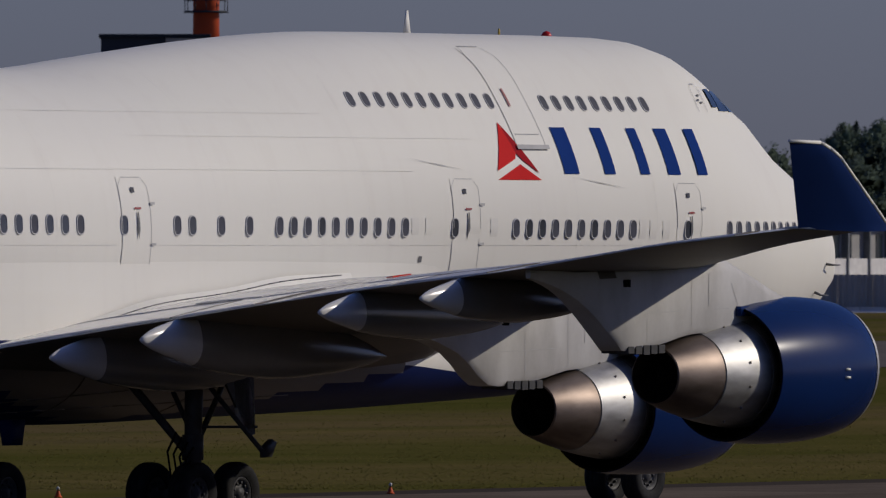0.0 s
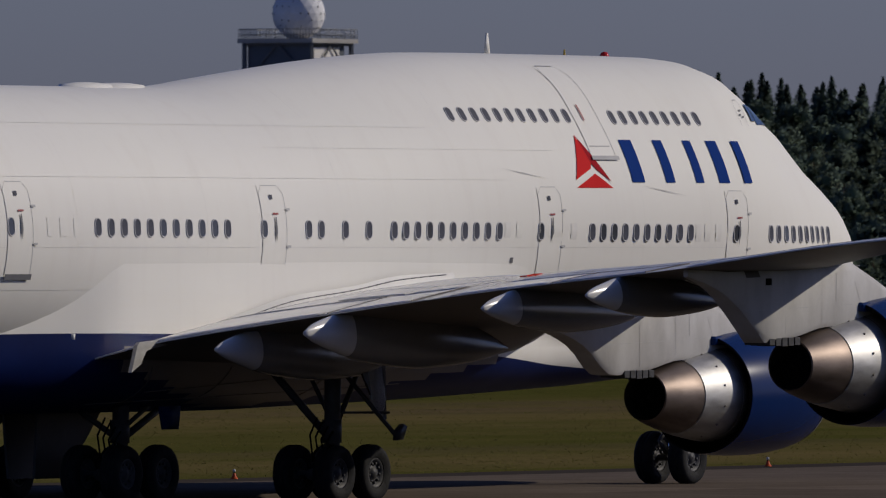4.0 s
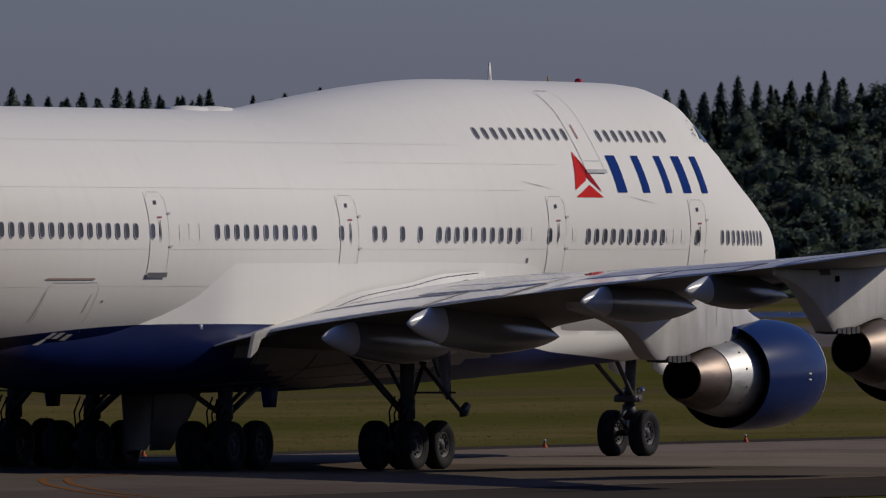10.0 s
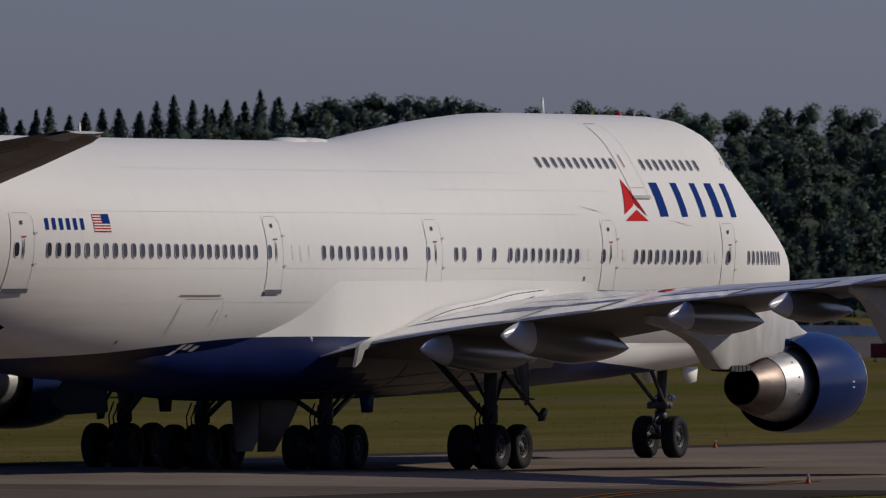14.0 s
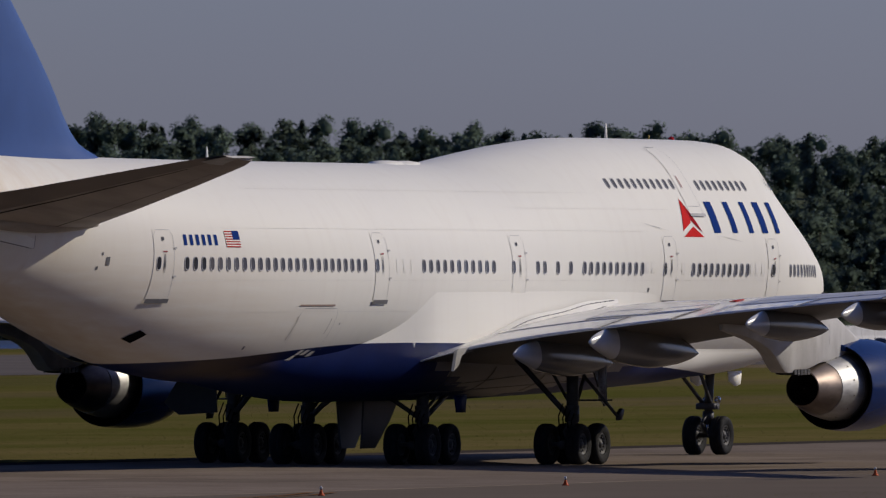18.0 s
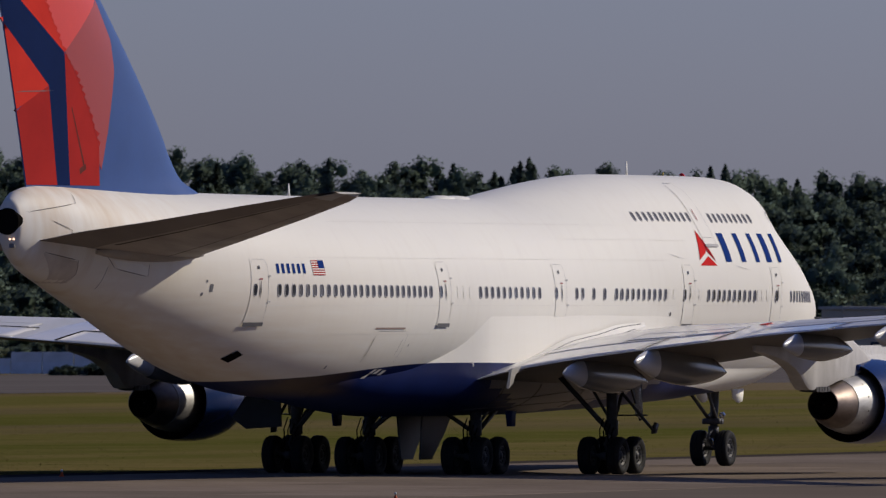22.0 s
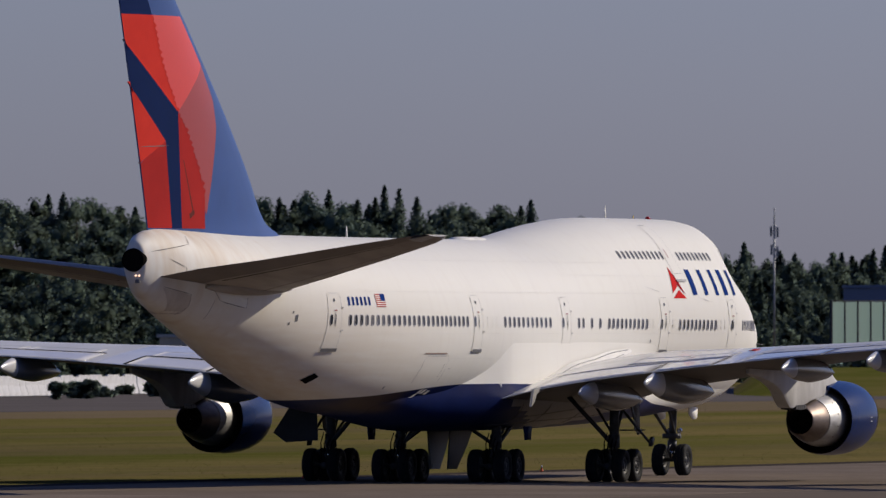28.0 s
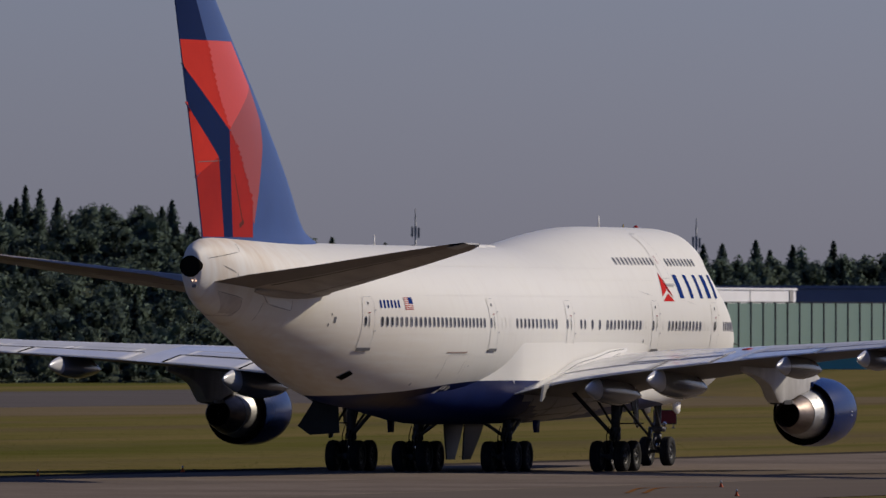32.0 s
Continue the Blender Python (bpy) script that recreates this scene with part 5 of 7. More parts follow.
hub_data = mesh_of("wheel", joined(*hub), M_RIM)


def wheel(x, y, z=.60):
    w = new("wheel", hub_data)
    w.parent = jet
    w.location = (x, y, z)
    w["label"] = "aircraft wheel with a grey rim"
    t = new("tyre", tyre_data)
    t.parent = w
    t["label"] = "worn black tyre"
    WHEELS.append((w, x, y, z))
    return w


def bogie(s, y, top, side, outer):
    """A four-wheel main gear: leg, truck beam, axles, braces and doors."""
    leg = part("main_gear_leg", joined(tube((-s, y, 1.0), (-s + .06, y, top), .17, .19, 16), tube((-s, y, 1.25), (-s, y, 1.75), .215, .215, 16)), M_STRUT, jet, "dark grey main gear leg")
    part("piston", tube((-s, y, .58), (-s, y, 1.3), .125, .125, 14), M_CHROME, leg, "bright gear piston")
    part("truck_beam", joined(tube((-s - .85, y, .58), (-s + .85, y, .62), .13, .13, 12), tube((-s - .735, y - .62, .6), (-s - .735, y + .62, .6), .07, .07, 10), tube((-s + .735, y - .62, .6), (-s + .735, y + .62, .6), .07, .07, 10)), M_STRUT, leg)
    part("torque_link", joined(tube((-s - .18, y, 1.25), (-s - .62, y, .98), .05, .045, 8), tube((-s - .62, y, .98), (-s - .3, y, .66), .045, .05, 8)), M_STRUT, leg)
    if outer:
        part("side_brace", joined(tube((-s - .1, y, 1.35), (-s - .35, y - side * 1.9, top + .1), .085, .085, 10), tube((-s + .1, y, 1.6), (-s + .5, y - side * 1.2, top), .05, .05, 8)), M_STRUT, leg)
        part("drag_brace", tube((-s, y, 1.4), (-s + 1.5, y, top), .06, .06, 8), M_STRUT, leg)
    else:
        part("drag_brace", joined(tube((-s - .1, y, 1.25), (-s + 1.9, y, top - .1), .08, .08, 10), tube((-s + .1, y, 1.55), (-s + 1.5, y, top), .05, .05, 8), tube((-s - .1, y, 1.35), (-s - .3, y - side * 1.25, top), .07, .07, 8)), M_STRUT, leg)
    for k in range(4):
        a = Vector((-s - .2 - .05 * k, y + .1 * (k - 1.5), 1.5 + .1 * k))
        b = Vector((-s - .4, y + .15 * (k - 1.5), .85))
        mid = (a + b) / 2 + Vector((-.22, 0, .1))
        part("brake_hose", joined(tube(a, mid, .022, .022, 6), tube(mid, b, .022, .022, 6)), M_SOOT, leg)
    for dx in (-.735, .735):
        for dy in (-.50, .50):
            wheel(-s + dx, y + dy)
    return leg


WG, BG = 31.82, 34.55
for side in (-1, 1):
    g = bogie(WG, side * 5.52, 3.3, side, True)
    part("gear_door", slab([(-WG + .55, 2.9), (-WG + 1.0, 3.2), (-WG + 1.3, 2.2), (-WG + 1.15, 1.75), (-WG + .75, 1.95)], side * 6.05, side * 6.10), M_GREY, g, "grey gear leg door")
    part("door_rod", tube((-WG + .15, side * 5.6, 1.9), (-WG + .95, side * 6.4, 1.9), .03, .03, 6), M_STRUT, g)
    part("gear_door_panel", slab([(-WG + 1.0, 1.66), (-WG + 1.16, 1.6), (-WG + 1.0, 1.32), (-WG + .72, 1.30), (-WG + .72, 1.5)], side * 6.62, side * 6.72), M_STRUT, g, "dark door panel end")
    part("door_arm", tube((-WG + .3, side * 5.7, 2.7), (-WG + .72, side * 6.68, 1.42), .05, .05, 8), M_STRUT, g)
    b = bogie(BG, side * 1.85, 2.2, side, False)
    part("gear_bay_door", slab([(-BG - .3, 2.05), (-BG + .55, 2.05), (-BG + .45, 1.55), (-BG - .15, 1.55)], side * 3.0, side * 3.06), M_BLUE_DEEP, b, "short navy gear bay door")
# the two long doors that hang between the body gear
for y, dy in ((-.45, .12), (.45, -.12)):
    def edge(o):
        return [(-BG - 1.1, y + o, 2.2), (-BG + 1.7, y + o, 2.2), (-BG + .9, y + dy * .5 + o, 1.3), (-BG - .05, y + dy + o, .48), (-BG - 1.05, y + dy + o, .48), (-BG - 1.08, y + dy * .5 + o, 1.3)]
    part("body_gear_door", loft([edge(-.03), edge(.03)]), M_DOOR, jet, "long dark gear door hanging below the belly", smooth=False)
for side in (-1, 1):
    part("wing_gear_door", loft([[(-WG - .1 + o, side * q, z) for q, z in ((7.75, 1.78), (7.1, 2.75), (6.05, 2.75), (6.0, 1.5), (7.25, 1.42))] for o in (0, .06)]) if side > 0 else
         slab([(-WG + .15, 2.95), (-WG + 1.25, 3.25), (-WG + 1.32, 1.75), (-WG + 1.12, 1.72)], side * 6.05, side * 6.10), M_DOOR, jet, "dark wing gear door", smooth=False)

# nose gear
ng = part("nose_gear_leg", joined(tube((-7.77, 0, .95), (-7.6, 0, 2.75), .13, .15, 16), tube((-7.77, 0, 1.0), (-7.74, 0, 1.35), .18, .18, 16)), M_STRUT, jet, "grey nose gear leg")
part("piston", tube((-7.78, 0, .6), (-7.77, 0, 1.1), .095, .095, 14), M_CHROME, ng, "bright gear piston")
part("axle", tube((-7.78, -.40, .6), (-7.78, .40, .6), .075, .075, 10), M_STRUT, ng)
part("torque_link", joined(tube((-7.9, 0, 1.25), (-8.3, 0, 1.0), .05, .04, 8), tube((-8.3, 0, 1.0), (-7.95, 0, .7), .04, .05, 8)), M_STRUT, ng)
part("drag_brace", joined(tube((-7.7, -.12, 1.5), (-9.3, -.35, 2.6), .06, .06, 8), tube((-7.7, .12, 1.5), (-9.3, .35, 2.6), .06, .06, 8)), M_STRUT, ng)
part("steering_actuator", joined(box(-8.05, -7.55, -.32, .32, 1.42, 1.62, .05), tube((-7.8, -.34, 1.5), (-7.8, .34, 1.5), .09, .09, 10)), M_STRUT, ng)
for y in (-.2, .2):
    part("taxi_lamp", lathe([(-7.5, .10), (-7.42, .11), (-7.40, .01)], 14, (0, y, 1.72)), M_CHROME, ng)
for side in (-1, 1):
    part("nose_gear_door", slab([(-7.7, 2.62), (-6.6, 2.62), (-6.7, 2.2), (-7.1, 2.14), (-7.6, 2.3)], side * .62, side * .67), M_WHITE, ng, "white nose gear door")
    wheel(-7.78, side * .455)

# ---------------------------------------------------------------- far side of the airfield
def at_bearing(b, d):
    return Vector((d * math.cos(radians(b)), d * math.sin(radians(b)), 0))


def site(name, label, category, b, d, turn=0.0, group="", kind=""):
    """A thing at a bearing (degrees) and distance from the tripod; its x runs to the right across the view, its y away."""
    ob = empty(name, label, category, group, kind)
    ob.matrix_basis = Matrix.Translation(at_bearing(b, d)) @ Matrix.Rotation(radians(b - 90 + turn), 4, "Z")
    return ob


M_CLAD_DARK = simple("dark_grey_cladding", (0.045, 0.05, 0.06), (0.035, 0.04, 0.048), rough=0.6, scale=0.4)
M_CLAD_PALE = simple("weathered_pale_cladding", (0.42, 0.37, 0.30), (0.33, 0.29, 0.24), rough=0.75, scale=0.5)
M_CONCRETE = simple("grey_wall_concrete", (0.36, 0.35, 0.33), (0.28, 0.27, 0.255), rough=0.85, scale=0.3)
M_ORANGE = simple("orange_red_chimney_paint", (0.52, 0.085, 0.03), (0.42, 0.07, 0.03), rough=0.6, scale=0.6)
M_GREEN = simple("sea_green_metal_panel", (0.24, 0.345, 0.295), (0.20, 0.295, 0.25), rough=0.55, scale=0.3, stretch=(1, 1, 0.2))
M_TEAL = simple("teal_metal_siding", (0.15, 0.42, 0.38), (0.12, 0.36, 0.32), rough=0.55, scale=0.3)
M_NAVYWALL = simple("slate_blue_cladding", (0.13, 0.16, 0.23), (0.11, 0.14, 0.20), rough=0.6, scale=0.3)
M_SHEET = simple("weathered_slate_sheet", (0.105, 0.112, 0.130), (0.06, 0.066, 0.078), rough=0.8, scale=0.6)
M_STEELWORK = simple("galvanised_steel", (0.22, 0.23, 0.24), (0.15, 0.155, 0.16), rough=0.5, metal=0.4, scale=1.5)
M_DARKSTEEL = simple("dark_painted_steel", (0.035, 0.04, 0.045), (0.025, 0.028, 0.032), rough=0.5, scale=1.5)
M_DOME = simple("radome_white", (0.74, 0.74, 0.74), (0.62, 0.62, 0.63), rough=0.6, scale=0.6)
M_WINDOW = simple("dark_glass_front", (0.03, 0.04, 0.05), (0.02, 0.028, 0.036), rough=0.12, scale=0.2, coat=0.3)
M_FENCE = simple("white_barrier_paint", (0.72, 0.70, 0.66), (0.55, 0.53, 0.50), rough=0.7, scale=0.7)
M_ROOF = simple("pale_roof_sheet", (0.9, 0.89, 0.87), (0.82, 0.81, 0.79), rough=0.6, scale=0.4)
M_CONE = simple("orange_marker_plastic", (0.55, 0.09, 0.02), (0.42, 0.07, 0.02), rough=0.5, scale=8)
M_LENS = simple("frosted_lamp_glass", (0.55, 0.55, 0.52), rough=0.3, scale=8)


def shared(name, data, mat, parent, m=None):
    """A piece on mesh data shared with its like."""
    ob = new(name, data)
    ob.parent = parent
    if m is not None:
        ob.matrix_basis = m
    return ob


def mesh_data(name, data, mat):
    me = bpy.data.meshes.new(name)
    me.from_pydata([tuple(p) for p in data[0]], [], [tuple(q) for q in data[1]])
    me.materials.append(mat)
    return me


# dark plant house with its chimney
plant = site("plant_building", "dark flat-roofed plant building with a pale louvred end wall", "building", 101.06, 1500)
part("wall", box(-5.6, 1.0, 0, 12, 0, 26.7, .05), M_CLAD_DARK, plant, smooth=False)
part("end_wall", box(1.0, 5.4, -.4, 9, 0, 26.6, .05), M_CLAD_PALE, plant, "pale beige cladding", smooth=False)
part("roof_edge", box(-5.8, 5.6, -.5, 12.2, 26.7, 27.0, .04), M_DARKSTEEL, plant, smooth=False)
for x, z in ((1.5, 23.4), (3.4, 23.0), (1.6, 19.5), (3.4, 19.4)):
    lv = part("louvre", box(x, x + 1.3, -.52, -.36, z, z + 2.2), M_CONCRETE, plant, smooth=False)
    for i in range(5):
        part("slat", box(x + .1, x + 1.2, -.6, -.5, z + .2 + .4 * i, z + .36 + .4 * i), M_CLAD_DARK, lv, smooth=False)
chimney = site("chimney", "orange-red banded chimney stack with a maintenance collar", "chimney", 100.864, 1515)
part("stack", lathe([(0, 1.4), (23, 1.35), (23, 1.33), (29, 1.32)], 20, axis="z", caps=True), M_FENCE, chimney, "white painted lower stack")
part("band", lathe([(24.6, 1.37), (40, 1.30)], 20, axis="z", caps=True), M_ORANGE, chimney, "orange-red painted band")
col = part("collar", lathe([(29.4, 1.4), (29.4, 2.3), (29.6, 2.3), (29.6, 1.4)], 20, axis="z"), M_DARKSTEEL, chimney, "dark steel gallery")
for i in range(12):
    a = 2 * math.pi * i / 12
    part("rail_post", tube((2.2 * math.cos(a), 2.2 * math.sin(a), 29.5), (2.2 * math.cos(a), 2.2 * math.sin(a), 30.7), .05, n=5), M_DARKSTEEL, col)
part("handrail", lathe([(30.65, 2.15), (30.65, 2.26), (30.75, 2.26), (30.75, 2.15)], 20, axis="z"), M_DARKSTEEL, col)

M_TOWER = simple("grey_tower_steel", (0.13, 0.14, 0.155), (0.09, 0.097, 0.107), rough=0.55, scale=1.5)
M_CABIN = simple("grey_cabin_sheet", (0.11, 0.125, 0.15), (0.085, 0.1, 0.12), rough=0.6, scale=0.5)
# radar tower
SIDE = 9.0
PHI = math.degrees(math.atan2(4.7, 7.7))
tower = site("radar_tower", "dark steel lattice radar tower with a railed deck", "tower", 97.472, 2680, -PHI)
tower.matrix_basis = Matrix.Translation((0, 0, -3.1)) @ tower.matrix_basis @ Matrix.Scale(2680 / 1700, 4)
def beam(a, b, r, parent, name="beam", mat=None):
    return part(name, tube(a, b, r, n=6), mat or M_TOWER, parent, smooth=False)
corners = [(-SIDE, 0), (0, 0), (0, SIDE), (-SIDE, SIDE)]
levels = [0, 5, 10, 15, 19.9, 24.5, 29.0]
for x, y in corners:
    beam((x, y, 0), (x, y, 29.2), .33, tower, "leg")
for i, z in enumerate(levels[1:]):
    for (xa, ya), (xb, yb) in zip(corners, corners[1:] + corners[:1]):
        beam((xa, ya, z), (xb, yb, z), .22, tower)
        if i != 5:
            beam((xa, ya, levels[i]), (xb, yb, z), .13, tower, "brace")
            beam((xb, yb, levels[i]), (xa, ya, z), .13, tower, "brace")
part("cabin", box(-8.75, -.45, .3, 8.2, 24.6, 28.9, .05), M_CABIN, tower, "dark enclosed cabin", smooth=False)
for (x0, y0), (x1, y1) in zip(corners, corners[1:] + corners[:1]):
    beam((x0, y0, 24.5), ((x0 + x1) / 2, (y0 + y1) / 2, 29.0), .12, tower, "brace")
    beam((x1, y1, 24.5), ((x0 + x1) / 2, (y0 + y1) / 2, 29.0), .12, tower, "brace")
part("panel", box(-.42, -.3, 1.2, 6.8, 25.2, 28.6), M_FENCE, tower, "white wall panel", smooth=False)
part("stair", joined(*[box(-8.6 + .9 * i, -7.9 + .9 * i, 3.6, 4.6, 20 + .5 * i, 20.1 + .5 * i) for i in range(9)]), M_TOWER, tower, smooth=False)
part("landing", box(-8.4, -.6, .6, 8.4, 19.85, 20.05), M_TOWER, tower, "dark steel landing", smooth=False)
for x, y, w_, h_ in ((-6.4, 1.6, 1.9, 1.7), (-3.6, 1.9, 1.6, 2.3), (-2.9, 5.6, 1.8, 1.5)):
    part("equipment_case", box(x, x + w_, y, y + 1.4, 20.05, 20.05 + h_, .06), M_CABIN, tower, "dark equipment case on the landing", smooth=False)
deck = part("deck", box(-SIDE - .6, .6, -.6, SIDE + .6, 29.1, 29.6), M_CONCRETE, tower, "pale deck slab", smooth=False)
for e in range(4):
    for i in range(25):
        u = -SIDE - .5 + i * (SIDE + 1.0) / 24
        q = [(u, -.5), (.5, u + SIDE), (u, SIDE + .5), (-SIDE - .5, u + SIDE)][e]
        part("rail_post", tube((q[0], q[1], 29.6), (q[0], q[1], 30.75), .04, n=5), M_STEELWORK, deck)
for z in (30.1, 30.72):
    ring = [(-SIDE - .5, -.5, z), (.5, -.5, z), (.5, SIDE + .5, z), (-SIDE - .5, SIDE + .5, z)]
    for a, b in zip(ring, ring[1:] + ring[:1]):
        part("handrail", tube(a, b, .05, n=5), M_STEELWORK, deck)
bm = bmesh.new()
bmesh.ops.create_icosphere(bm, subdivisions=3, radius=3.07)
bmesh.ops.translate(bm, verts=bm.verts, vec=(-SIDE / 2 + .1, SIDE / 2, 32.55))
hubs = [v.co.copy() for v in bm.verts][:162]
dome = tagged(part("radome", bm, M_DOME, None, smooth=False), "white faceted radome on the radar tower deck", "radome")
dome.matrix_basis = tower.matrix_basis.copy()
knob = mesh_data("panel_bolt", lathe([(-.03, .10), (.03, .10), (.06, .05)], 6, axis="z", caps=True), M_STEELWORK)
for c in hubs[::2]:
    q = (c - Vector((-SIDE / 2 + .1, SIDE / 2, 32.55))).to_track_quat("Z", "Y").to_matrix().to_4x4()
    shared("panel_bolt", knob, None, dome, Matrix.Translation(c) @ q)

# antenna platform
ant = site("antenna_platform", "steel platform on lattice legs carrying a row of thin antenna poles", "antenna", 94.11, 1500)
for x in (-5.6, 0, 5.6):
    for y in (0, 3):
        part("leg", tube((x, y, 0), (x, y, 11.9), .12, n=6), M_STEELWORK, ant)
    for i in range(4):
        z = 1 + 2.6 * i
        part("brace", tube((x, 0, z), (x, 3, z + 2.6), .07, n=5), M_STEELWORK, ant)
for i in range(2):
    for k in range(3):
        x0, z0 = (-5.6, 0)[i], 2 + 3.0 * k
        part("brace", tube((x0, 0, z0), (x0 + 5.6, 0, z0 + 3.0), .07, n=5), M_STEELWORK, ant)
        part("brace", tube((x0 + 5.6, 0, z0), (x0, 0, z0 + 3.0), .07, n=5), M_STEELWORK, ant)
adeck = part("deck", box(-5.8, 5.8, -.3, 3.3, 11.85, 12.4), M_CONCRETE, ant, smooth=False)
for i in range(12):
    x = .3 + 5.3 * i / 11
    part("rail_post", tube((x, -.2, 12.4), (x, -.2, 13.5), .04, n=5), M_STEELWORK, adeck)
for z in (12.9, 13.45):
    part("handrail", tube((.3, -.2, z), (5.6, -.2, z), .045, n=5), M_STEELWORK, adeck)
rnd = random.Random(5)
for i in range(25):
    x = -5.6 + 11.2 * i / 24 + rnd.uniform(-.12, .12)
    part("pole", tube((x, rnd.uniform(.2, 2.8), 12.3), (x, 1, rnd.uniform(15.4, 17.5)), .06, .04, n=5), M_STEELWORK, ant)

# low white barrier along the far side of the runway
line_pts = [(100.5, 1182), (97.0, 1182), (92, 1172), (87.76, 1163), (86.4, 1223), (85.4, 1326), (85.0, 1372)]
barrier = empty("barrier", "low white roadside barrier of sloping blocks on short feet", "fence")
M_BLOCK = simple("white_barrier_block", (0.64, 0.635, 0.62), (0.46, 0.455, 0.445), rough=0.6, scale=0.9)


def block_mesh(h):
    """A barrier block with sloping faces, h high."""
    side_ = ((-.34, .06), (-.30, .2 * h), (-.13, .55 * h), (-.10, h), (.10, h), (.13, .55 * h), (.30, .2 * h), (.34, .06))
    return mesh_data("block", loft([[(x, y, z) for y, z in side_] for x in (-1.24, 1.21)]), M_BLOCK)


BLOCKS = {h: block_mesh(h) for h in (.5, .7, .95, 1.3, 1.65, 1.8)}
block_height = pchip([84, 87.8, 88.3, 89.0, 90.0, 92.0, 101], [1.75, 1.75, 1.7, .95, .6, .5, .5])
bpost = mesh_data("foot", box(-.12, .12, -.3, .3, 0, .10, .01), M_STEELWORK)
rnd = random.Random(17)
for (b0, d0), (b1, d1) in zip(line_pts, line_pts[1:]):
    p, q = at_bearing(b0, d0), at_bearing(b1, d1)
    n_ = int((q - p).length / 2.5)
    way = (q - p).normalized()
    rot = Matrix.Rotation(math.atan2(way.y, way.x), 4, "Z")
    for i in range(n_):
        c = p + way * (2.5 * i + 1.25)
        want = block_height(b0 + (b1 - b0) * i / n_) * rnd.uniform(.94, 1.08)
        m = Matrix.Translation(c) @ rot
        shared("block", BLOCKS[min(BLOCKS, key=lambda h: abs(h - want))], None, barrier, m)
        if i % 2 == 0:
            shared("foot", bpost, None, barrier, m)

# low slate-grey sheets leaning before the barrier
low_wall = site("low_wall", "uneven low slate-grey sheets standing before the white barrier", "fence", 87.13, 1176, kind="structure")
rnd = random.Random(23)
for i in range(12):
    h = rnd.uniform(.72, 1.12)
    part("sheet", loft([[(.04 + 1.06 * i, y, .02), (1.08 + 1.06 * i, y, .02), (1.05 + 1.06 * i, y + .1, h * rnd.uniform(.8, 1)), (.6 + 1.06 * i, y + .1, h), (.1 + 1.06 * i, y + .1, h * rnd.uniform(.75, 1))] for y in (0, .05)]), M_SHEET, low_wall, smooth=False)

# grey blast fence of ribbed panels before the apron, and passenger steps parked at it
M_BLAST = simple("galvanised_ribbed_sheet", (0.40, 0.375, 0.34), (0.30, 0.28, 0.255), rough=0.7, scale=0.5, stretch=(3, 3, 0.3), relief=0.01)
blast = site("blast_fence", "long grey ribbed metal blast fence with a white end panel", "fence", 96.60, 1236)
bpanel = mesh_data("panel", loft([[(-2.99 + .124 * i, .1 if i % 4 in (1, 2) else 0, z) for i in range(25)] + [(-.01, .14, z), (-2.99, .14, z)] for z in (.05, 3.0)]), M_BLAST)
bstay = mesh_data("post", box(-.06, .06, .15, .3, 0, 3.02), M_STEELWORK)
for i in range(50):
    shared("panel", bpanel, None, blast, Matrix.Translation((-3.0 * i, .0022 * (3 * i) ** 2 * .4, 0)))
    shared("post", bstay, None, blast, Matrix.Translation((-3.0 * i, .0022 * (3 * i) ** 2 * .4, 0)))
part("end_panel", box(.05, 2.0, -.04, .1, .05, 3.1, .02), M_FENCE, blast, "white end panel", smooth=False)
steps = site("passenger_steps", "pale wheeled aircraft boarding steps with railings", "steps", 98.02, 1226)
for y in (0, 1.5):
    part("stringer", tube((-1.7, y, .9), (1.2, y, 4.0), .12, n=6), M_FENCE, steps)
    part("handrail", tube((-1.7, y, 1.9), (1.2, y, 5.0), .05, n=5), M_FENCE, steps)
    part("handrail", tube((1.2, y, 5.0), (3.4, y, 5.0), .05, n=5), M_FENCE, steps)
    for i in range(6):
        part("rail_post", tube((-1.7 + .58 * i, y, .9 + .62 * i), (-1.7 + .58 * i, y, 1.9 + .62 * i), .04, n=5), M_FENCE, steps)
    for x in (-1.2, 1.2, 3.2):
        part("leg", tube((x, y, .3), (x, y, 4.0 if x > 0 else 1.5), .08, n=5), M_STEELWORK, steps)
    part("brace", tube((-1.2, y, .4), (1.2, y, 3.6), .05, n=5), M_STEELWORK, steps)
    part("brace", tube((1.2, y, .6), (3.2, y, 3.8), .05, n=5), M_STEELWORK, steps)
    for x in (-1.3, 2.8):
        part("wheel", lathe([(-.1, .05), (-.1, .3), (-.07, .34), (.07, .34), (.1, .3), (.1, .05)], 12, centre=(x, y, .34), axis="y", caps=True), M_TYRE, steps)
for i in range(11):
    part("step", box(-1.72 + .28 * i, -1.42 + .28 * i, .05, 1.45, .92 + .29 * i, .98 + .29 * i), M_FENCE, steps, smooth=False)
part("landing", box(1.2, 3.4, -.05, 1.55, 3.92, 4.06, .02), M_FENCE, steps, smooth=False)
part("chassis", box(-2.0, 3.4, .1, 1.4, .35, .6, .04), M_STEELWORK, steps, smooth=False)

# terminal apron and front
pts = [at_bearing(b, d) for b, d in ((96.9, 1192), (98, 1192), (100, 1192), (103.5, 1195))] + [at_bearing(b, 2740) for b in (96.9, 98, 100, 103.5)]
tagged(part("apron", ([(p.x, p.y, -0.012) for p in pts], [(0, 1, 5, 4), (1, 2, 6, 5), (2, 3, 7, 6)]), M_APRON, None), "broad pale grey concrete apron", "pavement", kind="structure")
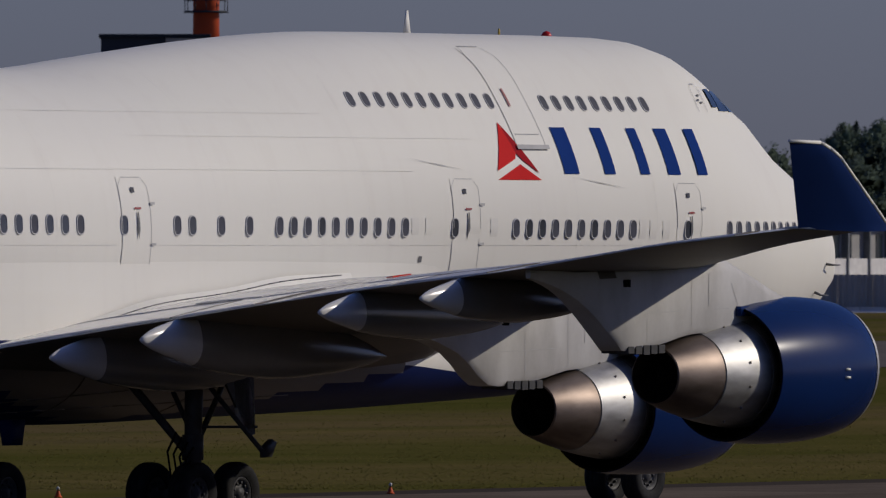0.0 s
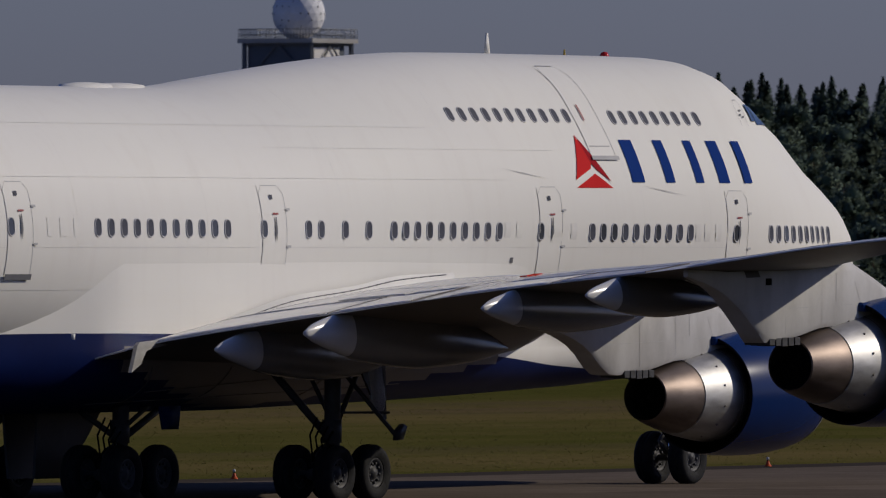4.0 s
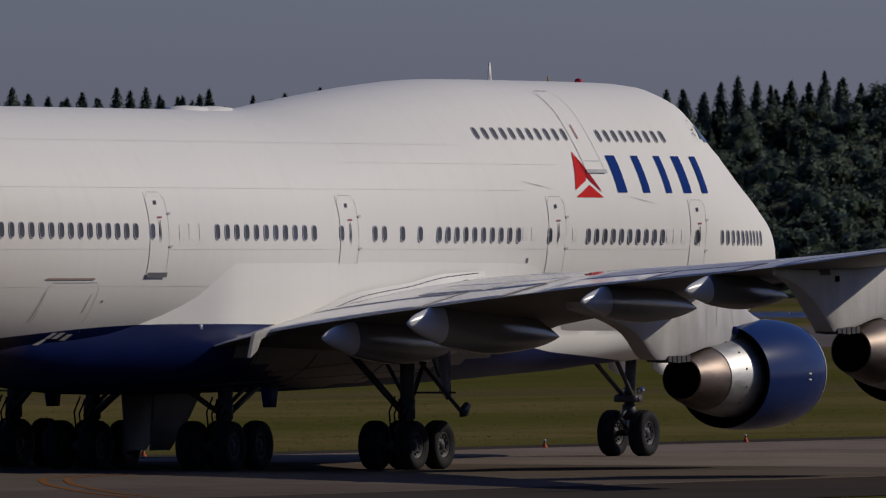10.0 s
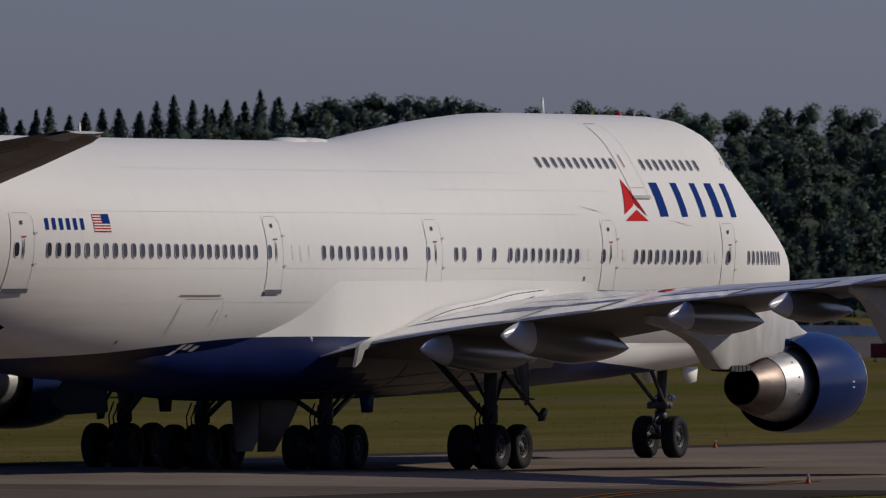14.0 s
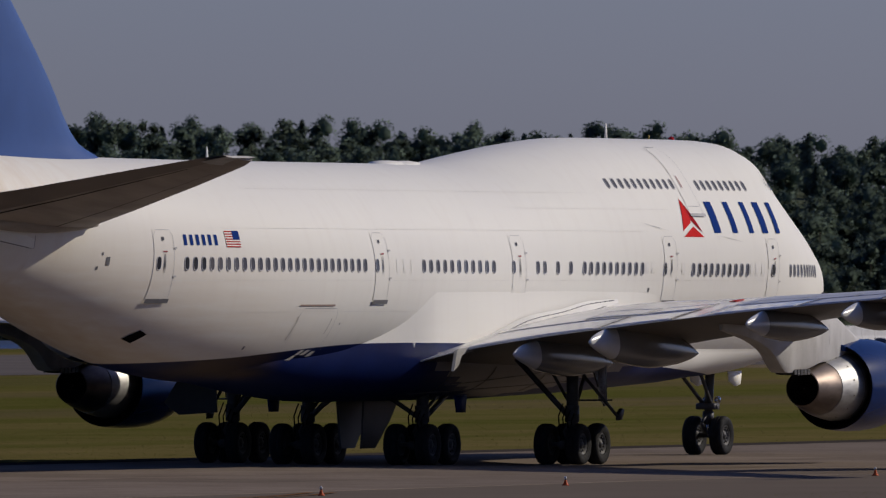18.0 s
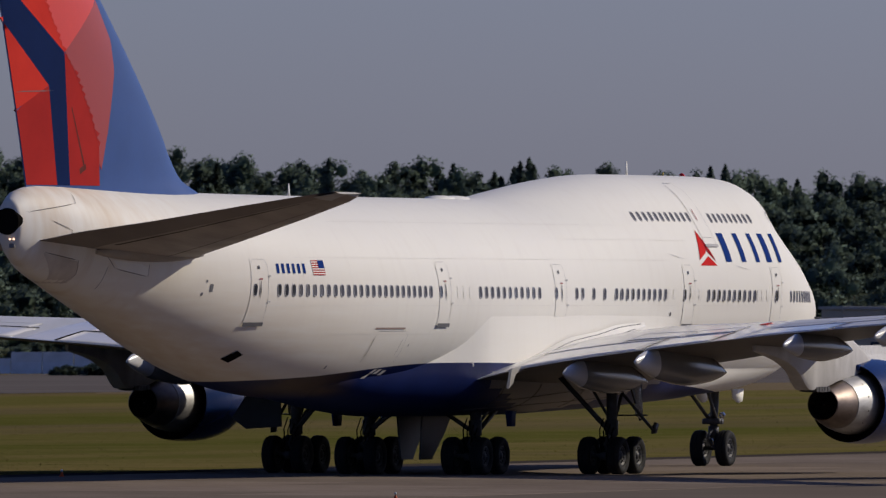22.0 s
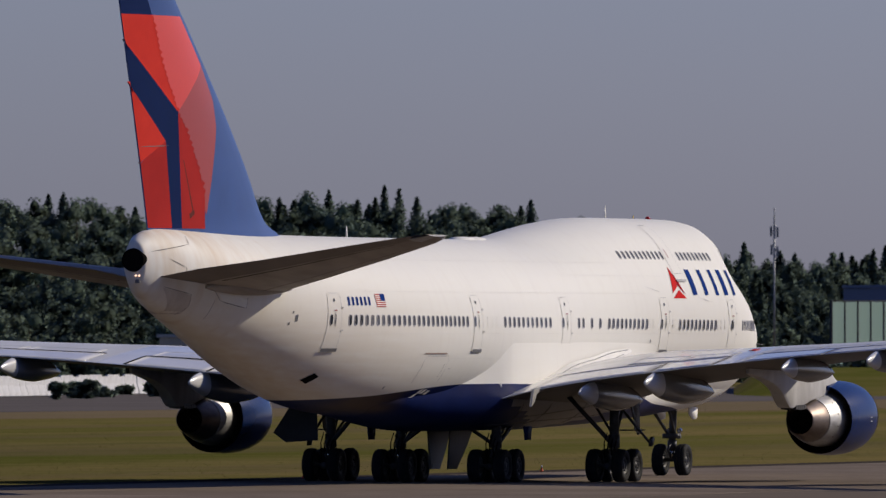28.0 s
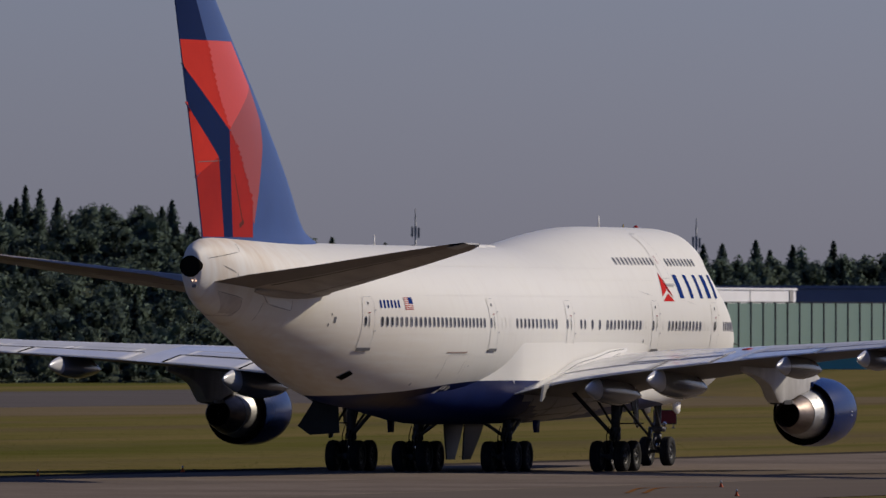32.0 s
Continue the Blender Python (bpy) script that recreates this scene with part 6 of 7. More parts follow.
term = site("terminal_building", "long low terminal with a grey front, dark doorways and white parapet", "building", 98.2, 2560, 60)
part("wall", box(-300, 118, 1.0, 24, 0, 8.5), M_CONCRETE, term, "grey recessed front wall", smooth=False)
part("parapet", box(-300, 118.4, 0, .4, .4, 3.2, .05), M_FENCE, term, "white parapet band", smooth=False)
part("roof", box(-302, 120, -.6, 25, 8.5, 9.3, .1), M_CONCRETE, term, smooth=False)
tpost = mesh_data("post", box(-.16, .16, -.35, 1.0, 0, 8.6), M_STEELWORK)
tdoor = mesh_data("doorway", box(-1.1, 1.1, .9, 1.02, 2.0, 7.4), M_WINDOW)
for i in range(56):
    shared("post", tpost, None, term, Matrix.Translation((-298 + 7.45 * i, 0, 0)))
    shared("doorway", tdoor, None, term, Matrix.Translation((-296 + 7.45 * i + (3.2 if i % 2 else 0), 0, 0)))

# beige control hut and white gantry at the barrier's end
hut = site("control_hut", "beige rendered flat-roofed control hut", "building", 85.14, 1386, 25)
part("wall", box(-2.2, 2.2, 0, 5, 0, 5.1, .05), M_CLAD_PALE, hut, smooth=False)
part("roof", box(-2.4, 2.4, -.2, 5.2, 5.1, 5.4, .04), M_CONCRETE, hut, smooth=False)
part("door", box(.6, 1.5, -.06, .02, 0, 2.05, .02), M_CLAD_DARK, hut, smooth=False)
for x in (-1.7, -.4):
    w_ = part("window", box(x, x + .9, -.05, .02, 2.4, 3.6), M_WINDOW, hut, smooth=False)
    part("sill", box(x - .05, x + .95, -.12, .0, 2.3, 2.4), M_CONCRETE, w_, smooth=False)
gant = site("gantry", "white steel gantry with a boxed cab", "gantry", 84.91, 1388, 40)
part("cab", box(-1.6, 1.3, 0, 1.2, 4.9, 6.3, .08), M_FENCE, gant, smooth=False)
part("cab_window", box(-1.3, 1.0, -.05, .02, 5.0, 5.4), M_WINDOW, gant, smooth=False)
for x in (-1.5, 1.2):
    for y in (.1, 1.1):
        part("leg", box(x - .14, x + .14, y - .12, y + .12, 0, 4.9, .02), M_FENCE, gant, smooth=False)
part("brace", tube((-1.5, .1, .4), (1.2, .1, 4.6), .08, n=5), M_FENCE, gant)
wall_ = site("white_wall", "low white concrete wall beside the gantry", "wall", 84.955, 1380, 55)
for i in range(5):
    part("panel", box(i * 1.56, 1.52 + i * 1.56, 0, .3, 0, 2.8, .03), M_FENCE, wall_, smooth=False)
kerb_ = site("kerb_wall", "long low white kerb wall in front of the hut", "wall", 85.3, 1372, 30)
for i in range(6):
    part("panel", box(i * 1.6, 1.56 + i * 1.6, 0, .3, 0, 1.25, .03), M_FENCE, kerb_, smooth=False)


# green screen wall with the buildings behind it
fen = site("screen_wall", "tall sea-green panelled screen wall with dark posts", "fence", 82.69, 1400, 58)
STEP = 1.24 / math.cos(radians(58))
pan_ = mesh_data("panel", box(.09, STEP - .09, 0, .1, .35, 8.5, .03), M_GREEN)
pst_ = mesh_data("post", box(-.10, .10, -.06, .22, 0, 8.62, .02), M_DARKSTEEL)
for i in range(52):
    m = Matrix.Translation((STEP * i, 0, 0))
    shared("panel", pan_, None, fen, m)
    shared("post", pst_, None, fen, m)
for z in (.3, 8.55):
    part("rail", box(-.1, STEP * 52, -.05, .2, z, z + .09), M_DARKSTEEL, fen, smooth=False)
# grassy bank before the screen wall
v, f = [], []
for i, bb in enumerate(np.linspace(79.5, 83.2, 30)):
    for d, z in ((1285, -.02), (1310, .9), (1335, 2.1), (1352, 2.35), (1398, 2.4), (1470, 2.4)):
        p = at_bearing(bb, d)
        v.append((p.x, p.y, z if bb < 83.0 else -.02))
for i in range(29):
    for j in range(5):
        a = i * 6 + j
        f.append((a, a + 1, a + 7, a + 6))
tagged(part("grass_bank", (v, f), M_GRASS, None), "low grassy bank before the screen wall", "ground", kind="structure")
low = site("low_shed", "low teal metal-sided shed", "building", 81.6, 1345)
part("wall", box(-5, 20, 0, 6, 0, 3.6, .05), M_TEAL, low, smooth=False)
part("roof", box(-5.3, 20.3, -.3, 6.3, 3.6, 3.9, .05), M_DARKSTEEL, low, smooth=False)
for i in range(16):
    part("rib", box(-4.9 + 1.55 * i, -4.75 + 1.55 * i, -.05, .02, .1, 3.15), M_TEAL, low, smooth=False)
blue = site("slate_building", "flat slate-blue metal-clad hall behind the screen wall", "building", 82.645, 1560)
part("wall", box(0, 75, 0, 20, 0, 10.3, .06), M_NAVYWALL, blue, smooth=False)
part("vent_box", box(14.2, 15.0, 0, .8, 10.6, 12.0, .05), M_FENCE, blue, "small white roof vent", smooth=False)
part("roof", box(-.2, 75.2, -.2, 20.2, 10.3, 10.6, .04), M_NAVYWALL, blue, smooth=False)
whb = site("white_building", "plain white flat-roofed building behind the screen wall", "building", 81.976, 1480, 72)
part("wall", box(0, 46.9, 0, 9, 0, 10.0, .05), M_ROOF, whb, "white rendered wall", smooth=False)
part("roof", box(-.1, 47.0, -.12, 9.1, 10.0, 10.2, .03), M_ROOF, whb, "thin pale flat roof", smooth=False)
part("end_column", box(44.4, 45.6, -.1, .02, 0, 10.0), M_CONCRETE, whb, "grey drain column", smooth=False)
part("aerial", tube((.35, .4, 10.2), (.35, .4, 11.1), .05, n=5), M_STEELWORK, whb)
for x in (.8, 15.5, 31.0):
    part("wall_batten", box(x, x + .16, -.05, .02, 0, 9.95), M_CONCRETE, whb, smooth=False)


def mast(b, d, h, label, lattice=False):
    ob = site("mast", label, "mast", b, d, group="communication masts")
    if not lattice:
        part("pole", tube((0, 0, 0), (0, 0, h), .16, .09, n=7), M_STEELWORK, ob)
        for x, y, q in ((-.35, 0, 2.2), (.35, .1, 2.3), (0, -.35, 2.1), (-.3, .2, 4.2), (.32, 0, 4.4)):
            part("antenna", box(x - .12, x + .12, y - .1, y + .1, h - q, h - q + 1.1), M_STEELWORK, ob, smooth=False)
        for q in (1.6, 3.7):
            part("crossbar", tube((-.45, 0, h - q), (.45, 0, h - q), .04, n=5), M_STEELWORK, ob)
        part("rod", tube((0, 0, h - .3), (0, 0, h + .9), .05, n=5), M_STEELWORK, ob)
        return
    for x, y in ((-1.0, -.8), (1.0, -.8), (0, 1.0)):
        part("leg", tube((x, y, 0), (x * .75, y * .75, h), .10, n=5), M_STEELWORK, ob)
    k = int(h / 1.1)
    part("lattice", joined(*[tube(((-.95 if q else .95), -.78, 1.1 * i), ((.9 if q else -.9), -.75, 1.1 * i + 1.1), .06, n=4) for i in range(k) for q in (0, 1)]), M_STEELWORK, ob, smooth=False)
    part("dish", lathe([(-.1, .05), (0, .45), (.1, .5)], 10, centre=(.5, -.3, h - 2), axis="y"), M_FENCE, ob)
    part("antenna", tube((0, 0, h), (0, 0, h + 2.2), .06, n=5), M_STEELWORK, ob)


mast(82.914, 1600, 5.45 + 208 * 1600 / 26030, "tall steel pole mast with clustered aerials")
mast(82.13, 1600, 5.45 + 150 * 1600 / 26030, "slim galvanised lattice mast with a dish", True)
mast(81.82, 1600, 5.45 + 190 * 1600 / 26030, "tall steel pole mast with clustered aerials")

# ---------------------------------------------------------------- guidance signs beside the runway
M_SIGN_RED = simple("dull_red_sign_face", (0.20, 0.030, 0.028), (0.14, 0.022, 0.020), rough=0.6, scale=1.5)
M_SIGN_OLIVE = simple("olive_sign_face", (0.16, 0.14, 0.03), (0.11, 0.10, 0.025), rough=0.6, scale=1.5)
M_SIGN_ORANGE = simple("orange_red_sign_face", (0.55, 0.09, 0.05), (0.46, 0.07, 0.04), rough=0.6, scale=1.5)


def guidance_sign(b, d, w, face, label, end=None):
    """A low boxed airfield sign on short legs, facing the taxiway."""
    ob = site("guidance_sign", label, "sign", b, d, group="airfield guidance signs")
    part("housing", box(-w / 2, w / 2, 0, .28, .22, 1.05, .03), M_DARKSTEEL, ob, smooth=False)
    part("face", box(-w / 2 + .04, (w / 2 - .04) if end is None else w / 2 - .42, -.02, .01, .27, 1.0), face, ob, smooth=False)
    if end is not None:
        part("end_face", box(w / 2 - .40, w / 2 - .04, -.02, .01, .27, 1.0), end, ob, "orange-red end panel", smooth=False)
    for x in (-w * .36, 0, w * .36):
        leg = part("leg", tube((x, .14, 0), (x, .14, .24), .035, n=8), M_STEELWORK, ob)
        part("foot", box(x - .12, x + .12, .02, .26, -.03, .03), M_CONCRETE, leg, smooth=False)


guidance_sign(88.819, 865, 1.9, M_SIGN_RED, "dull red boxed runway sign on short legs in the grass")
guidance_sign(86.648, 978, 2.0, M_SIGN_OLIVE, "olive boxed sign with an orange-red end beside the runway", M_SIGN_ORANGE)
guidance_sign(82.288, 1131, 1.6, M_SIGN_RED, "dull red boxed runway sign on short legs in the grass")
guidance_sign(81.942, 855, 1.35, M_SIGN_RED, "dull red boxed runway sign on short legs in the grass")

# ---------------------------------------------------------------- taxiway edge lights
def edge_light(x, y, s=1.0):
    ob = empty("edge_light", "small orange taxiway edge marker with a glass lamp", "marker light", "taxiway edge lights")
    ob.matrix_basis = Matrix.Translation((x, y, -0.01)) @ Matrix.Diagonal((s, s, s, 1))
    part("base", lathe([(0, .16), (.02, .16), (.04, .13), (.09, .10), (.22, .055), (.24, .05)], 14, axis="z", caps=True), M_CONE, ob)
    part("stem", tube((0, 0, .24), (0, 0, .29), .03, n=8), M_DARKSTEEL, ob)
    part("lamp", lathe([(.28, .05), (.30, .065), (.36, .06), (.395, .03), (.40, .004)], 12, axis="z", caps=True), M_LENS, ob)


for x, y in ((-63.2, 312.3), (-57, 318.5), (-46.9, 343.7), (-36.4, 365.2), (-26.5, 387.5), (-16.6, 404.7), (-11.4, 416.8), (4, 447.5), (14.2, 469.3), (50.9, 553.6), (55.5, 564.5), (62.8, 580),
             (5.7, 373.5), (12.5, 392), (21.8, 411.5), (71.9, 490.6), (75.6, 519.7)):
    edge_light(x, y, 0.6)

# ---------------------------------------------------------------- woods
CREST = pchip([78, 81.3, 81.8, 82.3, 82.8, 83.05, 83.3, 83.55, 83.8, 84.05, 84.3, 84.55, 84.8, 85.3, 86.3, 87.3, 87.8, 88.8, 89.05, 90.05, 91.05, 91.8, 92.3, 93.8, 94.55, 95.3, 96.05, 96.8, 97.05, 97.8, 98.05, 98.8, 104],
              [10.8, 10.9, 11, 10.5, 10.1, 10.4, 11.6, 13.7, 15.1, 16.2, 16.8, 17.6, 17.4, 16.5, 17.4, 18.3, 19.4, 19.1, 20.2, 20.9, 21.6, 20, 19.1, 18.9, 20.4, 20.4, 21.4, 21.9, 20.5, 18.4, 15.8, 16.5, 16.2])
NEAR, FAR = 1660.0, 1900.0
FARTHER = 1.62


def hill(b, d):
    """Height of the wooded slope."""
    u = min(1.0, max(0.0, (d - NEAR) / (FAR - NEAR)))
    top = max(0.0, CREST(b) + 5.45 - 6.2)
    return top * (u * u * (3 - 2 * u)) * 0.5 + top * u * 0.5


v, f = [], []
bs = np.linspace(78, 104, 105)
ds = [NEAR - 10, NEAR, 1700, 1740, 1780, 1820, 1860, 1900, 1950, 2100]
for b in bs:
    for d in ds:
        k = FARTHER if b > 96.7 else 1.0
        p = at_bearing(b, d * k)
        v.append((p.x, p.y, -0.05 if d < NEAR else max(-0.05, 5.45 + (hill(b, d) * (1 if d < 2000 else 0.7) - 5.45) * k)))
k = len(ds)
for i in range(len(bs) - 1):
    if bs[i] > 98.6 or bs[i] <= 96.7 < bs[i + 1]:
        continue
    for j in range(k - 1):
        f.append((i * k + j, i * k + j + 1, (i + 1) * k + j + 1, (i + 1) * k + j))
tagged(part("hillside", (v, f), simple("leafy_undergrowth", (0.10, 0.115, 0.075), (0.07, 0.08, 0.05), rough=0.9, scale=0.3, relief=0.3, spec=0.0), None), "low hillside of green undergrowth below the woods", "hill", kind="structure")

NPR = np.random.default_rng(11)


def leaf_cloud(points, normals, size, jitter=0.25):
    """Small pointed leaf clumps at the given points."""
    n = len(points)
    nd = normals + NPR.normal(0, jitter, (n, 3))
    nd /= np.linalg.norm(nd, axis=1)[:, None]
    up = np.tile([0.0, 0.0, 1.0], (n, 1)) + NPR.normal(0, .4, (n, 3))
    t = np.cross(nd, up)
    t /= np.linalg.norm(t, axis=1)[:, None]
    w = np.cross(t, nd)
    s = size * NPR.uniform(.6, 1.35, (n, 1))
    k = NPR.uniform(-.5, .5, (n, 1))
    clump = np.stack([points - t * s * .6 + w * s * k, points - w * s * .62, points + t * s * .6 - w * s * k * .4], 1)
    return clump.reshape(-1, 3)


def ball(n=1):
    """A round solid of small triangles, of radius 1."""
    bm = bmesh.new()
    bmesh.ops.create_icosphere(bm, subdivisions=n, radius=1.0)
    bm.verts.ensure_lookup_table()
    v = np.array([q.co[:] for q in bm.verts])
    t = np.array([[q.index for q in face.verts] for face in bm.faces])
    bm.free()
    return v, t


BALL = ball(1)


def broadleaf(k, low):
    """A crown of unit width and height 1: closely packed rounded lumps of foliage covered in leaf clumps."""
    pts, nrm, hearts = [], [], []
    for i in range(9):
        a, r = NPR.uniform(0, 2 * np.pi), NPR.uniform(.10, .34)
        c = np.array([r * np.cos(a), r * np.sin(a), NPR.uniform(low, .78)])
        if i == 0:
            c = np.array([NPR.uniform(-.1, .1), NPR.uniform(-.1, .1), .82])
        rad = NPR.uniform(.15, .27) * (1.0 if i else .8)
        d = NPR.normal(0, 1, (k, 3))
        d /= np.linalg.norm(d, axis=1)[:, None]
        pts.append(c + d * rad * NPR.uniform(.84, 1.10, (k, 1)) * [1.1, 1.1, .8])
        nrm.append(d)
        lump = BALL[0] * (1 + NPR.uniform(-.12, .12, (len(BALL[0]), 1)))
        hearts.append(c + lump * rad * .66 * [1.1, 1.1, .8])
    p = np.concatenate(pts)
    p[:, 2] = np.minimum(p[:, 2], 1.02)
    return p, np.concatenate(nrm), hearts


def conifer(k):
    """A broad pointed crown in drooping tiers round a dense core."""
    h = NPR.uniform(0, 1, k) ** 0.8
    tier = .86 + .26 * np.abs(((h * 7) % 1) - .2)
    r = (1 - h) ** .8 * .5 * tier * NPR.uniform(.7, 1.1, k)
    a = NPR.uniform(0, 2 * np.pi, k)
    p = np.stack([r * np.cos(a), r * np.sin(a), .10 + .9 * h], 1)
    d = np.stack([np.cos(a), np.sin(a), np.full(k, .45)], 1)
    cores = []
    for i in range(6):
        q = i / 6
        lump = BALL[0] * (1 + NPR.uniform(-.12, .10, (len(BALL[0]), 1)))
        cores.append([0, 0, .16 + .82 * q] + lump * [.34 * (1 - q) ** .85, .34 * (1 - q) ** .85, .15])
    return p, d, cores


def forest(name, label, trees, mats):
    """trees: (x, y, z, width, height, kind). One object of foliage lumps, leaf clumps and trunks."""
    clumps, trunks, solids, facing, facing_solid = [], [], [], [], []
    shapes = {0: [broadleaf(82, .30) for _ in range(9)], 1: [conifer(420) for _ in range(7)], 2: [broadleaf(82, .22) for _ in range(7)]}
    for x, y, z, w, h, kind in trees:
        p, d, hearts = shapes[kind][int(NPR.integers(7))]
        a = NPR.uniform(0, 2 * np.pi)
        c, s = np.cos(a), np.sin(a)
        m = np.array([[c, s, 0], [-s, c, 0], [0, 0, 1]])
        clumps.append(leaf_cloud((p @ m) * [w, w, h] + [x, y, z], d @ m, .36 * max(1.0, w / 5.2), .9))
        facing.append(np.repeat(d @ m + [0, 0, .5], 3, axis=0))
        for q in hearts:
            solids.append((q @ m) * [w, w, h] + [x, y, z])
            facing_solid.append(BALL[0] + [0, 0, .5])
        # trunk as three sides that meet at the top
        for i in range(3):
            b0, b1 = 2 * np.pi * i / 3, 2 * np.pi * (i + 1) / 3
            trunks.append(np.array([[x + .18 * np.cos(b0), y + .18 * np.sin(b0), z - 1], [x + .18 * np.cos(b1), y + .18 * np.sin(b1), z - 1], [x, y, z + h * .9]]))
    leaves = len(np.concatenate(clumps)) // 3
    co1 = np.concatenate(clumps + trunks)
    co2 = np.concatenate(solids)
    n1, ns = len(co1) // 3, len(solids)
    nb, nt = len(BALL[0]), len(BALL[1])
    tri = (BALL[1][None] + (np.arange(ns) * nb)[:, None, None] + len(co1)).reshape(-1)
    total = n1 + ns * nt
    me = bpy.data.meshes.new(name)
    me.vertices.add(len(co1) + len(co2))
    me.vertices.foreach_set("co", np.concatenate([co1, co2]).ravel())
    me.loops.add(total * 3)
    me.loops.foreach_set("vertex_index", np.concatenate([np.arange(n1 * 3), tri]).astype(np.int32))
    me.polygons.add(total)
    me.polygons.foreach_set("loop_start", np.arange(0, total * 3, 3, dtype=np.int32))
    me.polygons.foreach_set("material_index", np.concatenate([np.zeros(leaves, np.int32), np.full(n1 - leaves, 2, np.int32), np.ones(ns * nt, np.int32)]))
    me.polygons.foreach_set("use_smooth", np.concatenate([np.zeros(n1, bool), np.ones(ns * nt, bool)]))
    for q in mats + [M_BARK]:
        me.materials.append(q)
    me.update()
    # leaves shade with their crown's roundness
    upright = np.tile([0.0, -0.3, 1.0], (n1 * 3 - leaves * 3, 1))
    nrm = np.concatenate(facing + [upright] + facing_solid)
    nrm /= np.linalg.norm(nrm, axis=1)[:, None]
    me.normals_split_custom_set_from_vertices(nrm)
    return tagged(new(name, me), label, "trees", kind="stuff")


M_BARK = simple("dark_bark", (0.06, 0.045, 0.032), rough=0.9, scale=2)
M_LEAF = blade_mat("broadleaf_foliage", (0.088, 0.122, 0.098), (0.100, 0.134, 0.104), thin=0.5, slow=(0.096, 0.124, 0.096), through=2.25)
M_MASS = blade_mat("inner_broadleaf_foliage", (0.086, 0.119, 0.096), (0.096, 0.130, 0.102), thin=0.5, slow=(0.092, 0.120, 0.094), through=2.25)
M_NEEDLE = blade_mat("conifer_needles", (0.074, 0.104, 0.088), (0.084, 0.114, 0.094), thin=0.5, slow=(0.078, 0.106, 0.088), through=2.2)
M_NEEDLE_MASS = blade_mat("inner_conifer_needles", (0.073, 0.102, 0.086), (0.080, 0.109, 0.090), thin=0.5, slow=(0.076, 0.103, 0.086), through=2.2)
broad, needle = [], []
rnd = random.Random(3)
for row in range(11):
    d0 = NEAR + (FAR - NEAR) * row / 10
    b = 79.0
    while b < 98.45:
        d = d0 + rnd.uniform(-7, 7)
        gap = rnd.uniform(2.7, 4.3)
        con = (91.1 < b < 97.5 and row >= 9) or rnd.random() < (.07 if row < 9 else .42 if b < 87 else .18)
        k = FARTHER if b > 96.7 else 1.0
        if b < 83.3:
            gap *= .62
        p = at_bearing(b, d * k)
        z = 5.45 + (hill(b, d) - .3 - 5.45) * k if row else -.3
        if con:
            needle.append((p.x, p.y, z, k * rnd.uniform(3.4, 5.0), k * rnd.uniform(5.6, 8.6), 1))
            gap = rnd.uniform(1.7, 2.6) if row >= 9 else gap
        else:
            broad.append((p.x, p.y, z, k * rnd.uniform(4.2, 6.6) * (.66 if b < 83.3 else 1), k * rnd.uniform(5.6, 8.4) * (.9 if b < 83.3 else 1), 0 if row > 1 else 2))
            if row < 2:
                broad.append((p.x + rnd.uniform(-2, 2), p.y - 6, z - 1.4, k * rnd.uniform(3, 4.6), k * rnd.uniform(3, 4.2), 2))
        b += math.degrees(gap / d)
b = 98.5
while b < 100.6:
    for d in (2700, 2715):
        p = at_bearing(b, d + rnd.uniform(-5, 5))
        broad.append((p.x, p.y, 4, rnd.uniform(6, 10), rnd.uniform(17, 22), 0))
    b += .16
for i in range(46):
    p = at_bearing(rnd.uniform(82.0, 82.75), rnd.uniform(1340, 1385))
    broad.append((p.x, p.y, -.4, rnd.uniform(1.6, 3.2), rnd.uniform(1.8, 4.6), 0))
for b0, b1, d0, d1, k, hh in ((86.46, 86.68, 1196, 1203, 7, 1.5), (87.20, 87.36, 1166, 1174, 9, 2.3), (88.05, 88.26, 1150, 1156, 9, 1.6), (85.3, 86.3, 1215, 1340, 16, 2.2), (88.0, 91.0, 1240, 1300, 60, 3.0), (92.0, 96.5, 1250, 1320, 90, 3.2)):
    for i in range(k):
        p = at_bearing(rnd.uniform(b0, b1), rnd.uniform(d0, d1))
        broad.append((p.x, p.y, -.5, rnd.uniform(1.4, 3.0), rnd.uniform(1.2, hh), 0))
forest("woods", "dense dark-green broadleaf woods on the far hillside", broad, [M_LEAF, M_MASS])
forest("conifer_stand", "row of dark pointed conifers along the wooded crest", needle, [M_NEEDLE, M_NEEDLE_MASS])

